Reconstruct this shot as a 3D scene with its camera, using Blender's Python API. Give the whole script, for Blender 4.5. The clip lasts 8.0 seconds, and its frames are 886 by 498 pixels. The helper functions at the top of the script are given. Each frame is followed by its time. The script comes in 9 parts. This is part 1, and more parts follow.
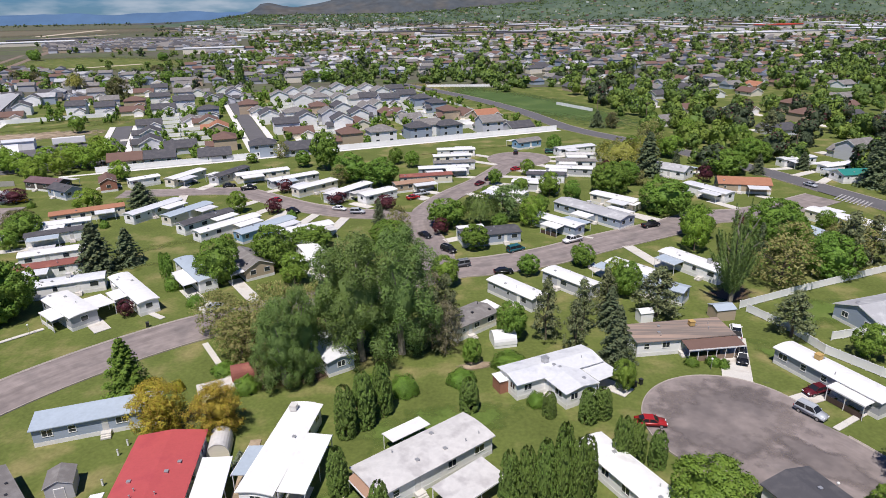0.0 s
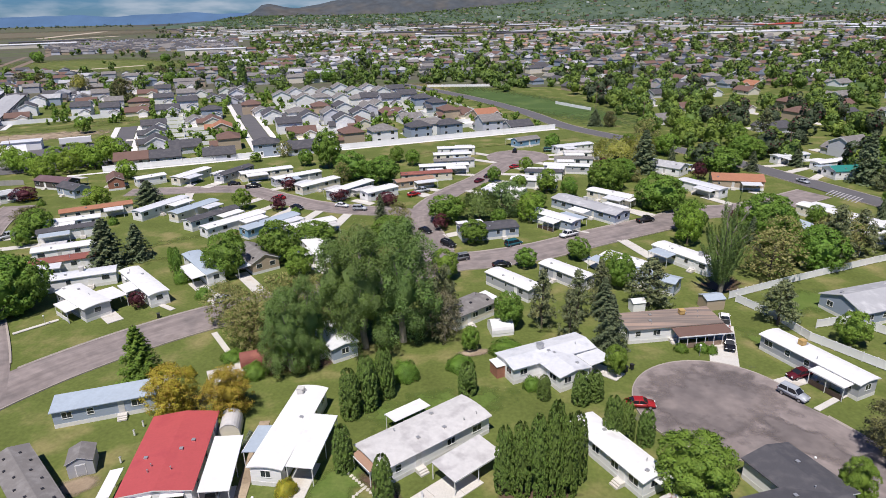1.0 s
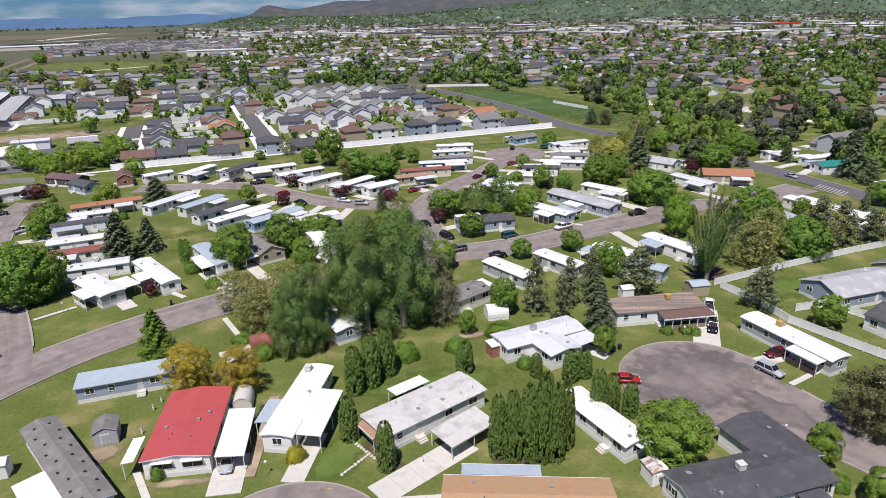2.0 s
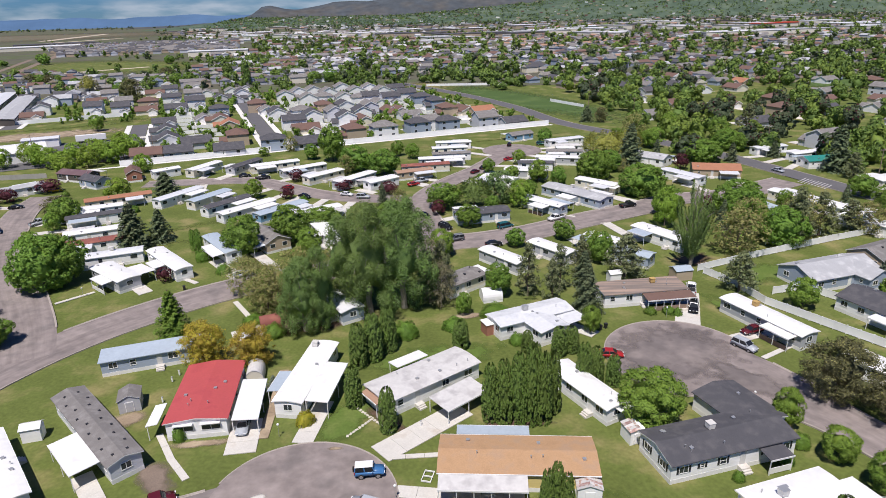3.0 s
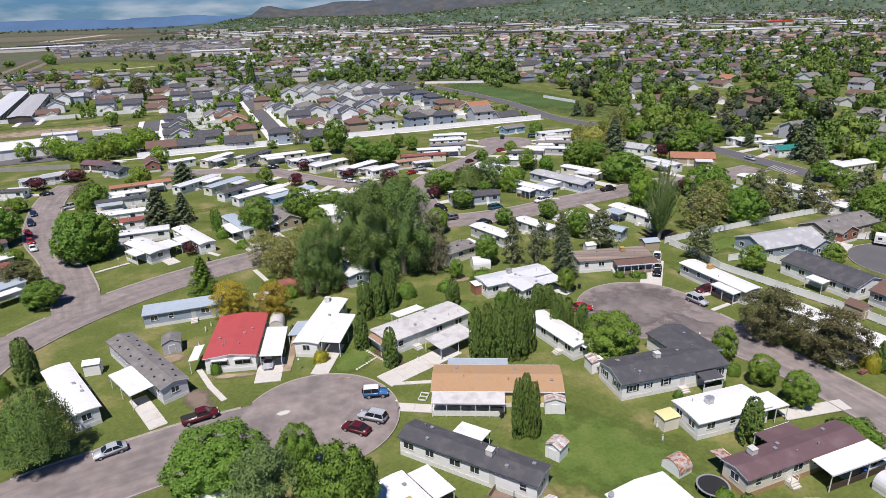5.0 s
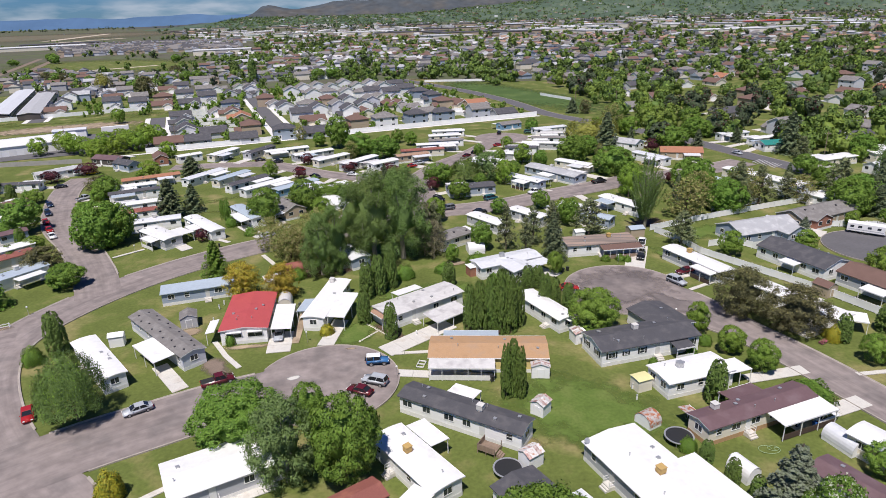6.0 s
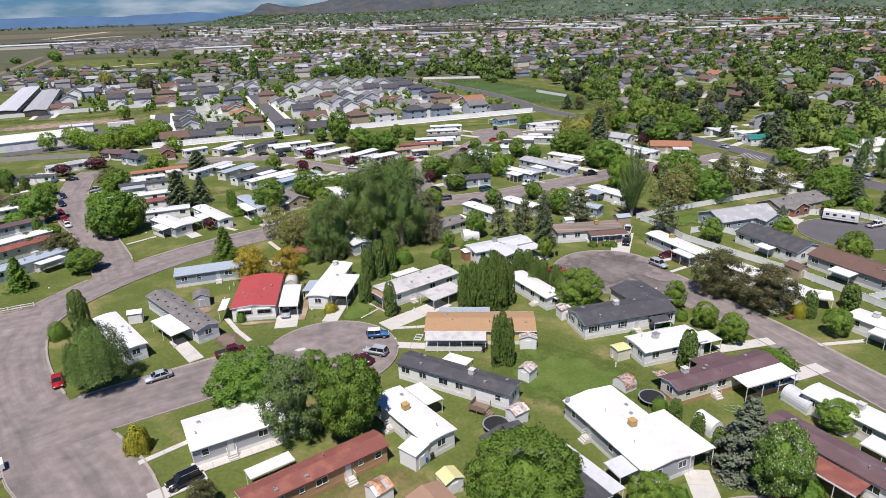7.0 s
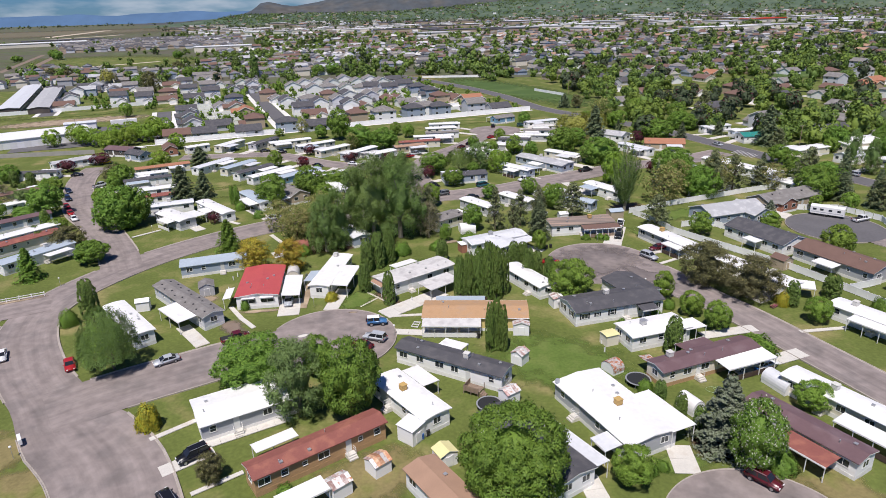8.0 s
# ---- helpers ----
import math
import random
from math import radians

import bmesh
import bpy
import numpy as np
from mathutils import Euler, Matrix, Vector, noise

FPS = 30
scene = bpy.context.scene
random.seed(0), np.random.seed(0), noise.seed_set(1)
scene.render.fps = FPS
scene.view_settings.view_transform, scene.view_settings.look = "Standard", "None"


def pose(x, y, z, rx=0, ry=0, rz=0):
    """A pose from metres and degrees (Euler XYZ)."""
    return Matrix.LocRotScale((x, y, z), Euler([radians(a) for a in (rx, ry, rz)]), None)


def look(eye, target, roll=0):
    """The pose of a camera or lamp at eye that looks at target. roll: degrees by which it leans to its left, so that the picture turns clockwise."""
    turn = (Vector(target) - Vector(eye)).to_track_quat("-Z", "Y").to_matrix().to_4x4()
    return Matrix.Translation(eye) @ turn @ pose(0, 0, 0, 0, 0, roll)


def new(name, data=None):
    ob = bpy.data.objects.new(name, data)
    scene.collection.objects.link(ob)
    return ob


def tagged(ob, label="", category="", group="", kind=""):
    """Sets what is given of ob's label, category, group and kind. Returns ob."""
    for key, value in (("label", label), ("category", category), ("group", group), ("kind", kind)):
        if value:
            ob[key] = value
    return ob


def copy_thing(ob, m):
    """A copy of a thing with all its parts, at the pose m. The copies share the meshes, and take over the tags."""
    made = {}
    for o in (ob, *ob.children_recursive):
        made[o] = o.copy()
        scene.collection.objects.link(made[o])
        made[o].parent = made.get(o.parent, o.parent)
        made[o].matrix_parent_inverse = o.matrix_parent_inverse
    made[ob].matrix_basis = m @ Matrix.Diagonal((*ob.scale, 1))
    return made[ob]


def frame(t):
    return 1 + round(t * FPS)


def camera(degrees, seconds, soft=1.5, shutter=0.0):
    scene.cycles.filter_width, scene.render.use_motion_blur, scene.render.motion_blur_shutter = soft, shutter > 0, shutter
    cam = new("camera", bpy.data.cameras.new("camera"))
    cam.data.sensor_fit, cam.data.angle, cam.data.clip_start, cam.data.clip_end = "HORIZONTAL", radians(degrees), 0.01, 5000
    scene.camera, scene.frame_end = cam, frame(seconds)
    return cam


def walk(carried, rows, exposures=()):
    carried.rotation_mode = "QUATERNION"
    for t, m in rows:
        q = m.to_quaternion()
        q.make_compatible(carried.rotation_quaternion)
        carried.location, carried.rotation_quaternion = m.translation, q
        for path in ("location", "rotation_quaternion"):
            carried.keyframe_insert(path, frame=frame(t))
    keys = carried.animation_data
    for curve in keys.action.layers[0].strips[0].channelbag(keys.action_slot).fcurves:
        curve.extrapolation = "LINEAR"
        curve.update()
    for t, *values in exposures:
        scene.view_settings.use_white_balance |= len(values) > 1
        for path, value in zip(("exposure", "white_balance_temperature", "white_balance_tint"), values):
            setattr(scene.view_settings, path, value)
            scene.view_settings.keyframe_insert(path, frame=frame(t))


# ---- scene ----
cam = camera(70.0, 8.0, soft=0.75)
PATH = [
    (0, (-0.344, -11.788, 59.162), (-0.333, -9.919, 58.452), -1.0),
    (0.5, (-0.267, -14.064, 59.244), (-0.258, -12.193, 58.536), -1.1),
    (1, (-0.061, -16.903, 59.416), (-0.054, -15.033, 58.707), -1.2),
    (1.5, (0.09, -20.32, 59.514), (0.096, -18.45, 58.806), -1.3),
    (3, (0.692, -32.827, 59.74), (0.697, -30.956, 59.033), -1.5),
    (3.5, (0.916, -37.629, 59.866), (0.919, -35.758, 59.158), -1.5),
    (4, (1.24, -42.563, 59.992), (1.242, -40.692, 59.284), -1.6),
    (5.5, (1.927, -57.852, 60.375), (1.933, -55.982, 59.666), -1.7),
    (6, (2.294, -63.178, 60.496), (2.299, -61.309, 59.786), -1.7),
    (6.5, (2.627, -68.424, 60.722), (2.633, -66.555, 60.01), -1.7),
    (7, (2.924, -73.135, 60.85), (2.931, -71.267, 60.134), -1.7),
    (7.5, (3.187, -76.45, 60.826), (3.195, -74.582, 60.111), -1.6),
    (8, (3.394, -78.382, 60.927), (3.403, -76.515, 60.209), -1.6),
]
walk(cam, [(t, look(eye, target, roll)) for t, eye, target, roll in PATH])

# ---- light ----
SUN_AZ, SUN_EL = 197.0, 64.0          # bearing clockwise from +y, height, in degrees
sky_world = bpy.data.worlds.new("sky")
scene.world = sky_world
sky_world.use_nodes = True
wn, wl = sky_world.node_tree.nodes, sky_world.node_tree.links
sky_tex = wn.new("ShaderNodeTexSky")
sky_tex.sky_type, sky_tex.sun_disc = "NISHITA", False
sky_tex.sun_elevation, sky_tex.sun_rotation = radians(SUN_EL), radians(SUN_AZ)
sky_tex.air_density, sky_tex.dust_density, sky_tex.ozone_density = 1.0, 0.0, 4.0
background = wn["Background"]
background.inputs["Strength"].default_value = 0.102
# broken fair-weather cloud low over the horizon
w_coord = wn.new("ShaderNodeTexCoord")
w_map = wn.new("ShaderNodeMapping")
w_map.inputs["Scale"].default_value = (8.0, 8.0, 34.0)
w_noise = wn.new("ShaderNodeTexNoise")
w_noise.inputs["Scale"].default_value, w_noise.inputs["Detail"].default_value = 1.6, 4.0
w_ramp = wn.new("ShaderNodeValToRGB")
w_ramp.color_ramp.elements[0].position, w_ramp.color_ramp.elements[1].position = 0.40, 0.66
w_mix = wn.new("ShaderNodeMix")
w_mix.data_type = "RGBA"
w_mix.inputs[7].default_value = (4.2, 4.9, 5.9, 1)
wl.new(w_coord.outputs["Generated"], w_map.inputs["Vector"])
wl.new(w_map.outputs["Vector"], w_noise.inputs["Vector"])
wl.new(w_noise.outputs["Fac"], w_ramp.inputs["Fac"])
w_split, w_low, w_both = wn.new("ShaderNodeSeparateXYZ"), wn.new("ShaderNodeMapRange"), wn.new("ShaderNodeMath")
w_low.inputs["From Min"].default_value, w_low.inputs["From Max"].default_value = 0.014, 0.030
w_low.inputs["To Min"].default_value, w_low.inputs["To Max"].default_value = 0.9, 0.0
w_both.operation = "MULTIPLY"
wl.new(w_coord.outputs["Generated"], w_split.inputs[0])
wl.new(w_split.outputs["Z"], w_low.inputs["Value"])
wl.new(w_ramp.outputs["Color"], w_both.inputs[0])
wl.new(w_low.outputs["Result"], w_both.inputs[1])
wl.new(w_both.outputs[0], w_mix.inputs[0])
w_tint = wn.new("ShaderNodeMix")
w_tint.data_type, w_tint.blend_type = "RGBA", "MULTIPLY"
w_tint.inputs[0].default_value, w_tint.inputs[7].default_value = 1.0, (0.165, 0.325, 0.64, 1)
wl.new(sky_tex.outputs["Color"], w_tint.inputs[6])
wl.new(w_tint.outputs[2], w_mix.inputs[6])
wl.new(w_mix.outputs[2], background.inputs["Color"])

sun = new("sun", bpy.data.lights.new("sun", "SUN"))
sun.data.energy, sun.data.angle, sun.data.color = 5.0, radians(0.5), (1.0, 0.945, 0.915)
sun.matrix_world = look((0, 0, 200), (-math.sin(radians(SUN_AZ)) * math.cos(radians(SUN_EL)),
                                      -math.cos(radians(SUN_AZ)) * math.cos(radians(SUN_EL)), 200 - math.sin(radians(SUN_EL))))

# ---- materials ----
def material(name, colour, rough=0.7, metal=0.0, vary=0.15, scale=1.5, fine=14.0, bump=0.15, per_object=0.0, per_piece=0.0,
             second=None, second_at=0.55, spec=0.4, translucent=0.0, stretch=(1, 1, 1)):
    """A surface with a large and a fine variation of its colour, fine relief, and a second colour in worn patches."""
    m = bpy.data.materials.new(name)
    m.use_nodes = True
    n, l = m.node_tree.nodes, m.node_tree.links
    p = n["Principled BSDF"]
    p.inputs["Roughness"].default_value, p.inputs["Metallic"].default_value = rough, metal
    p.inputs["Specular IOR Level"].default_value = spec
    geo = n.new("ShaderNodeNewGeometry")
    mapping = n.new("ShaderNodeMapping")
    mapping.inputs["Scale"].default_value = stretch
    l.new(geo.outputs["Position"], mapping.inputs["Vector"])
    big, small = n.new("ShaderNodeTexNoise"), n.new("ShaderNodeTexNoise")
    big.inputs["Scale"].default_value, big.inputs["Detail"].default_value = 1.0 / scale, 4.0
    small.inputs["Scale"].default_value, small.inputs["Detail"].default_value = fine, 3.0
    for t in (big, small):
        l.new(mapping.outputs["Vector"], t.inputs["Vector"])
    col = n.new("ShaderNodeRGB")
    col.outputs[0].default_value = (*colour, 1)
    out = col.outputs[0]
    if second:
        ramp = n.new("ShaderNodeValToRGB")
        ramp.color_ramp.elements[0].position, ramp.color_ramp.elements[1].position = second_at - 0.07, second_at + 0.09
        l.new(big.outputs["Fac"], ramp.inputs["Fac"])
        mix = n.new("ShaderNodeMix")
        mix.data_type = "RGBA"
        l.new(ramp.outputs["Color"], mix.inputs[0])
        l.new(out, mix.inputs[6])
        mix.inputs[7].default_value = (*second, 1)
        out = mix.outputs[2]
    value = n.new("ShaderNodeMath")       # brightness = 1 + vary * (big + small - 1)
    value.operation = "ADD"
    l.new(big.outputs["Fac"], value.inputs[0])
    l.new(small.outputs["Fac"], value.inputs[1])
    gain = n.new("ShaderNodeMath")
    gain.operation = "MULTIPLY_ADD"
    l.new(value.outputs[0], gain.inputs[0])
    gain.inputs[1].default_value, gain.inputs[2].default_value = 2 * vary, 1 - 2 * vary
    last = gain.outputs[0]
    for amount, source in ((per_object, "object"), (per_piece, "piece")):
        if amount:
            info = n.new("ShaderNodeObjectInfo") if source == "object" else geo
            r = info.outputs["Random"] if source == "object" else info.outputs["Random Per Island"]
            more = n.new("ShaderNodeMath")
            more.operation = "MULTIPLY_ADD"
            l.new(r, more.inputs[0])
            more.inputs[1].default_value, more.inputs[2].default_value = 2 * amount, 1 - amount
            both = n.new("ShaderNodeMath")
            both.operation = "MULTIPLY"
            l.new(last, both.inputs[0])
            l.new(more.outputs[0], both.inputs[1])
            last = both.outputs[0]
    hsv = n.new("ShaderNodeHueSaturation")
    l.new(last, hsv.inputs["Value"])
    l.new(out, hsv.inputs["Color"])
    if translucent:
        info = n.new("ShaderNodeObjectInfo")
        hue = n.new("ShaderNodeMath")
        hue.operation = "MULTIPLY_ADD"
        l.new(info.outputs["Random"], hue.inputs[0])
        hue.inputs[1].default_value, hue.inputs[2].default_value = 0.016, 0.494
        l.new(hue.outputs[0], hsv.inputs["Hue"])
    l.new(hsv.outputs["Color"], p.inputs["Base Color"])
    if bump:
        b = n.new("ShaderNodeBump")
        b.inputs["Strength"].default_value, b.inputs["Distance"].default_value = bump, 0.03
        l.new(small.outputs["Fac"], b.inputs["Height"])
        l.new(b.outputs["Normal"], p.inputs["Normal"])
    if translucent:
        tr = n.new("ShaderNodeBsdfTranslucent")
        l.new(hsv.outputs["Color"], tr.inputs["Color"])
        ms = n.new("ShaderNodeMixShader")
        ms.inputs[0].default_value = translucent
        l.new(p.outputs[0], ms.inputs[1])
        l.new(tr.outputs[0], ms.inputs[2])
        l.new(ms.outputs[0], n["Material Output"].inputs["Surface"])
    return m


def soften(base, noise_scale=0.35):
    """The same surface with an edge that frays out into what lies below it."""
    m = base.copy()
    m.name = "frayed_" + base.name
    n, l = m.node_tree.nodes, m.node_tree.links
    out = n["Material Output"]
    surface = out.inputs["Surface"].links[0].from_socket
    tc, geo = n.new("ShaderNodeTexCoord"), n.new("ShaderNodeNewGeometry")
    centre, length, grain = n.new("ShaderNodeVectorMath"), n.new("ShaderNodeVectorMath"), n.new("ShaderNodeTexNoise")
    centre.operation, length.operation = "SUBTRACT", "LENGTH"
    centre.inputs[1].default_value = (0.5, 0.5, 0.5)
    flat = n.new("ShaderNodeVectorMath")
    flat.operation = "MULTIPLY"
    flat.inputs[1].default_value = (2, 2, 0)
    grain.inputs["Scale"].default_value, grain.inputs["Detail"].default_value = noise_scale, 5.0
    l.new(tc.outputs["Generated"], centre.inputs[0])
    l.new(centre.outputs[0], flat.inputs[0])
    l.new(flat.outputs[0], length.inputs[0])
    l.new(geo.outputs["Position"], grain.inputs["Vector"])
    total = n.new("ShaderNodeMath")
    total.operation = "MULTIPLY_ADD"
    l.new(grain.outputs["Fac"], total.inputs[0])
    total.inputs[1].default_value = 1.1
    l.new(length.outputs["Value"], total.inputs[2])
    ramp = n.new("ShaderNodeValToRGB")
    ramp.color_ramp.elements[0].position, ramp.color_ramp.elements[1].position = 0.0, 1.0
    span = n.new("ShaderNodeMapRange")
    span.inputs["From Min"].default_value, span.inputs["From Max"].default_value = 1.0, 1.4
    l.new(total.outputs[0], span.inputs["Value"])
    clear, mix = n.new("ShaderNodeBsdfTransparent"), n.new("ShaderNodeMixShader")
    l.new(span.outputs["Result"], mix.inputs[0])
    l.new(surface, mix.inputs[1])
    l.new(clear.outputs[0], mix.inputs[2])
    l.new(mix.outputs[0], out.inputs["Surface"])
    return m


def streaked(base, dark, light):
    """Adds long wheel-worn streaks along a road, by its own length and width."""
    n, l = base.node_tree.nodes, base.node_tree.links
    p = n["Principled BSDF"]
    colour = p.inputs["Base Color"].links[0].from_socket
    uv, mp, t = n.new("ShaderNodeUVMap"), n.new("ShaderNodeMapping"), n.new("ShaderNodeTexNoise")
    mp.inputs["Scale"].default_value = (0.035, 0.55, 1)
    t.inputs["Scale"].default_value, t.inputs["Detail"].default_value, t.inputs["Roughness"].default_value = 1.0, 6.0, 0.6
    ramp = n.new("ShaderNodeValToRGB")
    e = ramp.color_ramp.elements
    e[0].position, e[0].color, e[1].position, e[1].color = 0.33, (dark, dark, dark, 1), 0.68, (light, light, light, 1)
    mul = n.new("ShaderNodeMix")
    mul.data_type, mul.blend_type = "RGBA", "MULTIPLY"
    mul.inputs[0].default_value = 1.0
    l.new(uv.outputs[0], mp.inputs["Vector"])
    l.new(mp.outputs[0], t.inputs["Vector"])
    l.new(t.outputs["Fac"], ramp.inputs["Fac"])
    l.new(colour, mul.inputs[6])
    l.new(ramp.outputs["Color"], mul.inputs[7])
    l.new(mul.outputs[2], p.inputs["Base Color"])


def glass_material(name, colour, rough=0.08):
    m = bpy.data.materials.new(name)
    m.use_nodes = True
    p = m.node_tree.nodes["Principled BSDF"]
    p.inputs["Base Color"].default_value = (*colour, 1)
    p.inputs["Roughness"].default_value, p.inputs["Specular IOR Level"].default_value = rough, 0.6
    return m


GRASS = material("grass", (0.122, 0.150, 0.038), 0.9, vary=0.38, scale=9.0, fine=1.6, bump=0.5, second=(0.205, 0.185, 0.075), second_at=0.59, spec=0.15)
DRY_GRASS = material("dry_grass", (0.23, 0.19, 0.085), 0.95, vary=0.3, scale=6.0, fine=2.0, bump=0.5, second=(0.16, 0.17, 0.05), second_at=0.55, spec=0.15)
LUSH = material("lush_grass", (0.112, 0.165, 0.036), 0.9, vary=0.28, scale=4.0, fine=2.0, bump=0.5, second=(0.125, 0.165, 0.042), second_at=0.55, spec=0.15)
FIELD = material("field_grass", (0.075, 0.122, 0.036), 0.9, vary=0.2, scale=20.0, fine=0.6, bump=0.3, second=(0.10, 0.145, 0.045), second_at=0.58, spec=0.15)
EARTH = material("bare_earth", (0.30, 0.23, 0.16), 0.95, vary=0.25, scale=4.0, fine=3.0, second=(0.38, 0.30, 0.21), second_at=0.5, spec=0.2)
PALE_EARTH = material("pale_dirt", (0.52, 0.44, 0.34), 0.95, vary=0.2, scale=9.0, fine=0.8, spec=0.2)
PLAIN = material("brown_plain", (0.165, 0.14, 0.098), 0.95, vary=0.3, scale=60.0, fine=0.05, bump=0.0, second=(0.13, 0.135, 0.085), second_at=0.55, spec=0.1)
MULCH = material("mulch", (0.13, 0.085, 0.06), 0.95, vary=0.3, scale=2.0, fine=6.0, spec=0.2)
ASPHALT = material("asphalt", (0.285, 0.240, 0.224), 0.9, vary=0.30, scale=5.0, fine=0.55, bump=0.2, second=(0.20, 0.172, 0.162), second_at=0.56, spec=0.25, stretch=(1, 1, 1))
streaked(ASPHALT, 0.76, 1.16)
DARK_ASPHALT = material("dark_asphalt", (0.13, 0.125, 0.13), 0.9, vary=0.18, scale=6.0, fine=1.5, bump=0.2, spec=0.25)
CONCRETE = material("concrete", (0.60, 0.57, 0.52), 0.9, vary=0.16, scale=3.0, fine=5.0, bump=0.15, second=(0.49, 0.44, 0.38), second_at=0.62, spec=0.3)
PALE_CONCRETE = material("new_pale_concrete", (0.70, 0.68, 0.64), 0.85, vary=0.12, scale=3.0, fine=4.0, spec=0.3)
KERB = material("kerb_concrete", (0.37, 0.325, 0.285), 0.9, vary=0.25, scale=2.0, fine=4.0, spec=0.3)
PAVER = material("pale_paver", (0.55, 0.51, 0.44), 0.9, vary=0.15, per_object=0.1)

ROOFS = {
    "white": material("white_metal_roof", (0.78, 0.77, 0.75), 0.45, vary=0.09, scale=2.4, fine=1.2, bump=0.06, second=(0.66, 0.645, 0.62), second_at=0.66),
    "aged": material("aged_white_roof", (0.60, 0.58, 0.56), 0.7, vary=0.16, scale=2.6, fine=1.3, second=(0.44, 0.42, 0.41), second_at=0.57),
    "silver": material("silver_metal_roof", (0.66, 0.665, 0.68), 0.5, vary=0.12, scale=2.5, fine=1.5, second=(0.52, 0.53, 0.55), second_at=0.6),
    "bluegrey": material("blue_grey_roof", (0.40, 0.46, 0.52), 0.55, vary=0.10, scale=2.0, fine=2.0),
    "red": material("red_roof", (0.46, 0.085, 0.085), 0.6, vary=0.10, scale=2.5, fine=3.0, second=(0.40, 0.07, 0.075), second_at=0.6),
    "orange": material("tan_orange_shingle", (0.45, 0.275, 0.15), 0.9, vary=0.22, scale=1.6, fine=6.0, second=(0.385, 0.25, 0.155), second_at=0.56),
    "tan": material("tan_shingle", (0.36, 0.225, 0.155), 0.9, vary=0.14, scale=2.0, fine=8.0),
    "striped": material("weathered_striped_roof", (0.22, 0.18, 0.155), 0.85, vary=0.22, scale=0.9, fine=5.0, second=(0.36, 0.26, 0.205), second_at=0.52, stretch=(0.05, 1, 1)),
    "dark": material("charcoal_shingle", (0.080, 0.078, 0.086), 0.85, vary=0.16, scale=1.5, fine=8.0, second=(0.10, 0.095, 0.10), second_at=0.55),
    "grey": material("grey_shingle", (0.20, 0.185, 0.175), 0.9, vary=0.18, scale=1.4, fine=8.0, second=(0.235, 0.22, 0.21), second_at=0.55),
    "lightgrey": material("light_grey_shingle", (0.40, 0.40, 0.41), 0.85, vary=0.14, scale=2.2, fine=8.0, second=(0.5, 0.5, 0.5), second_at=0.6),
    "maroon": material("maroon_metal_roof", (0.155, 0.095, 0.10), 0.55, vary=0.12, scale=3.0, fine=2.0, second=(0.18, 0.12, 0.125), second_at=0.58),
    "redbrown": material("red_brown_roof", (0.25, 0.088, 0.070), 0.8, vary=0.14, scale=2.0, fine=6.0, second=(0.31, 0.12, 0.085), second_at=0.58),
    "brown": material("brown_shingle", (0.165, 0.10, 0.08), 0.9, vary=0.16, scale=1.6, fine=8.0),
    "rust": material("rusted_sheet_roof", (0.55, 0.52, 0.49), 0.6, metal=0.2, vary=0.2, scale=0.5, fine=5.0, second=(0.40, 0.13, 0.05), second_at=0.5),
    "ribbed": material("rust_streaked_panel", (0.66, 0.63, 0.60), 0.6, metal=0.2, vary=0.15, scale=0.5, fine=5.0, second=(0.42, 0.17, 0.08), second_at=0.62, per_object=0.25),
    "faded_panel": material("faded_red_panel", (0.40, 0.25, 0.22), 0.7, metal=0.1, vary=0.2, scale=0.5, fine=5.0, second=(0.56, 0.47, 0.43), second_at=0.5, per_object=0.3),
    "rust_panel": material("rusted_panel", (0.45, 0.215, 0.12), 0.75, metal=0.1, vary=0.2, scale=0.5, fine=5.0, second=(0.56, 0.38, 0.25), second_at=0.5, per_object=0.3),
    "yellow": material("pale_yellow_roof", (0.72, 0.66, 0.33), 0.6, vary=0.08, scale=1.5, fine=3.0),
    "teal": material("teal_metal_roof", (0.03, 0.22, 0.19), 0.5, vary=0.1, scale=2.0, fine=3.0),
    "terracotta": material("terracotta_roof", (0.37, 0.17, 0.10), 0.85, vary=0.16, scale=1.6, fine=6.0),
}
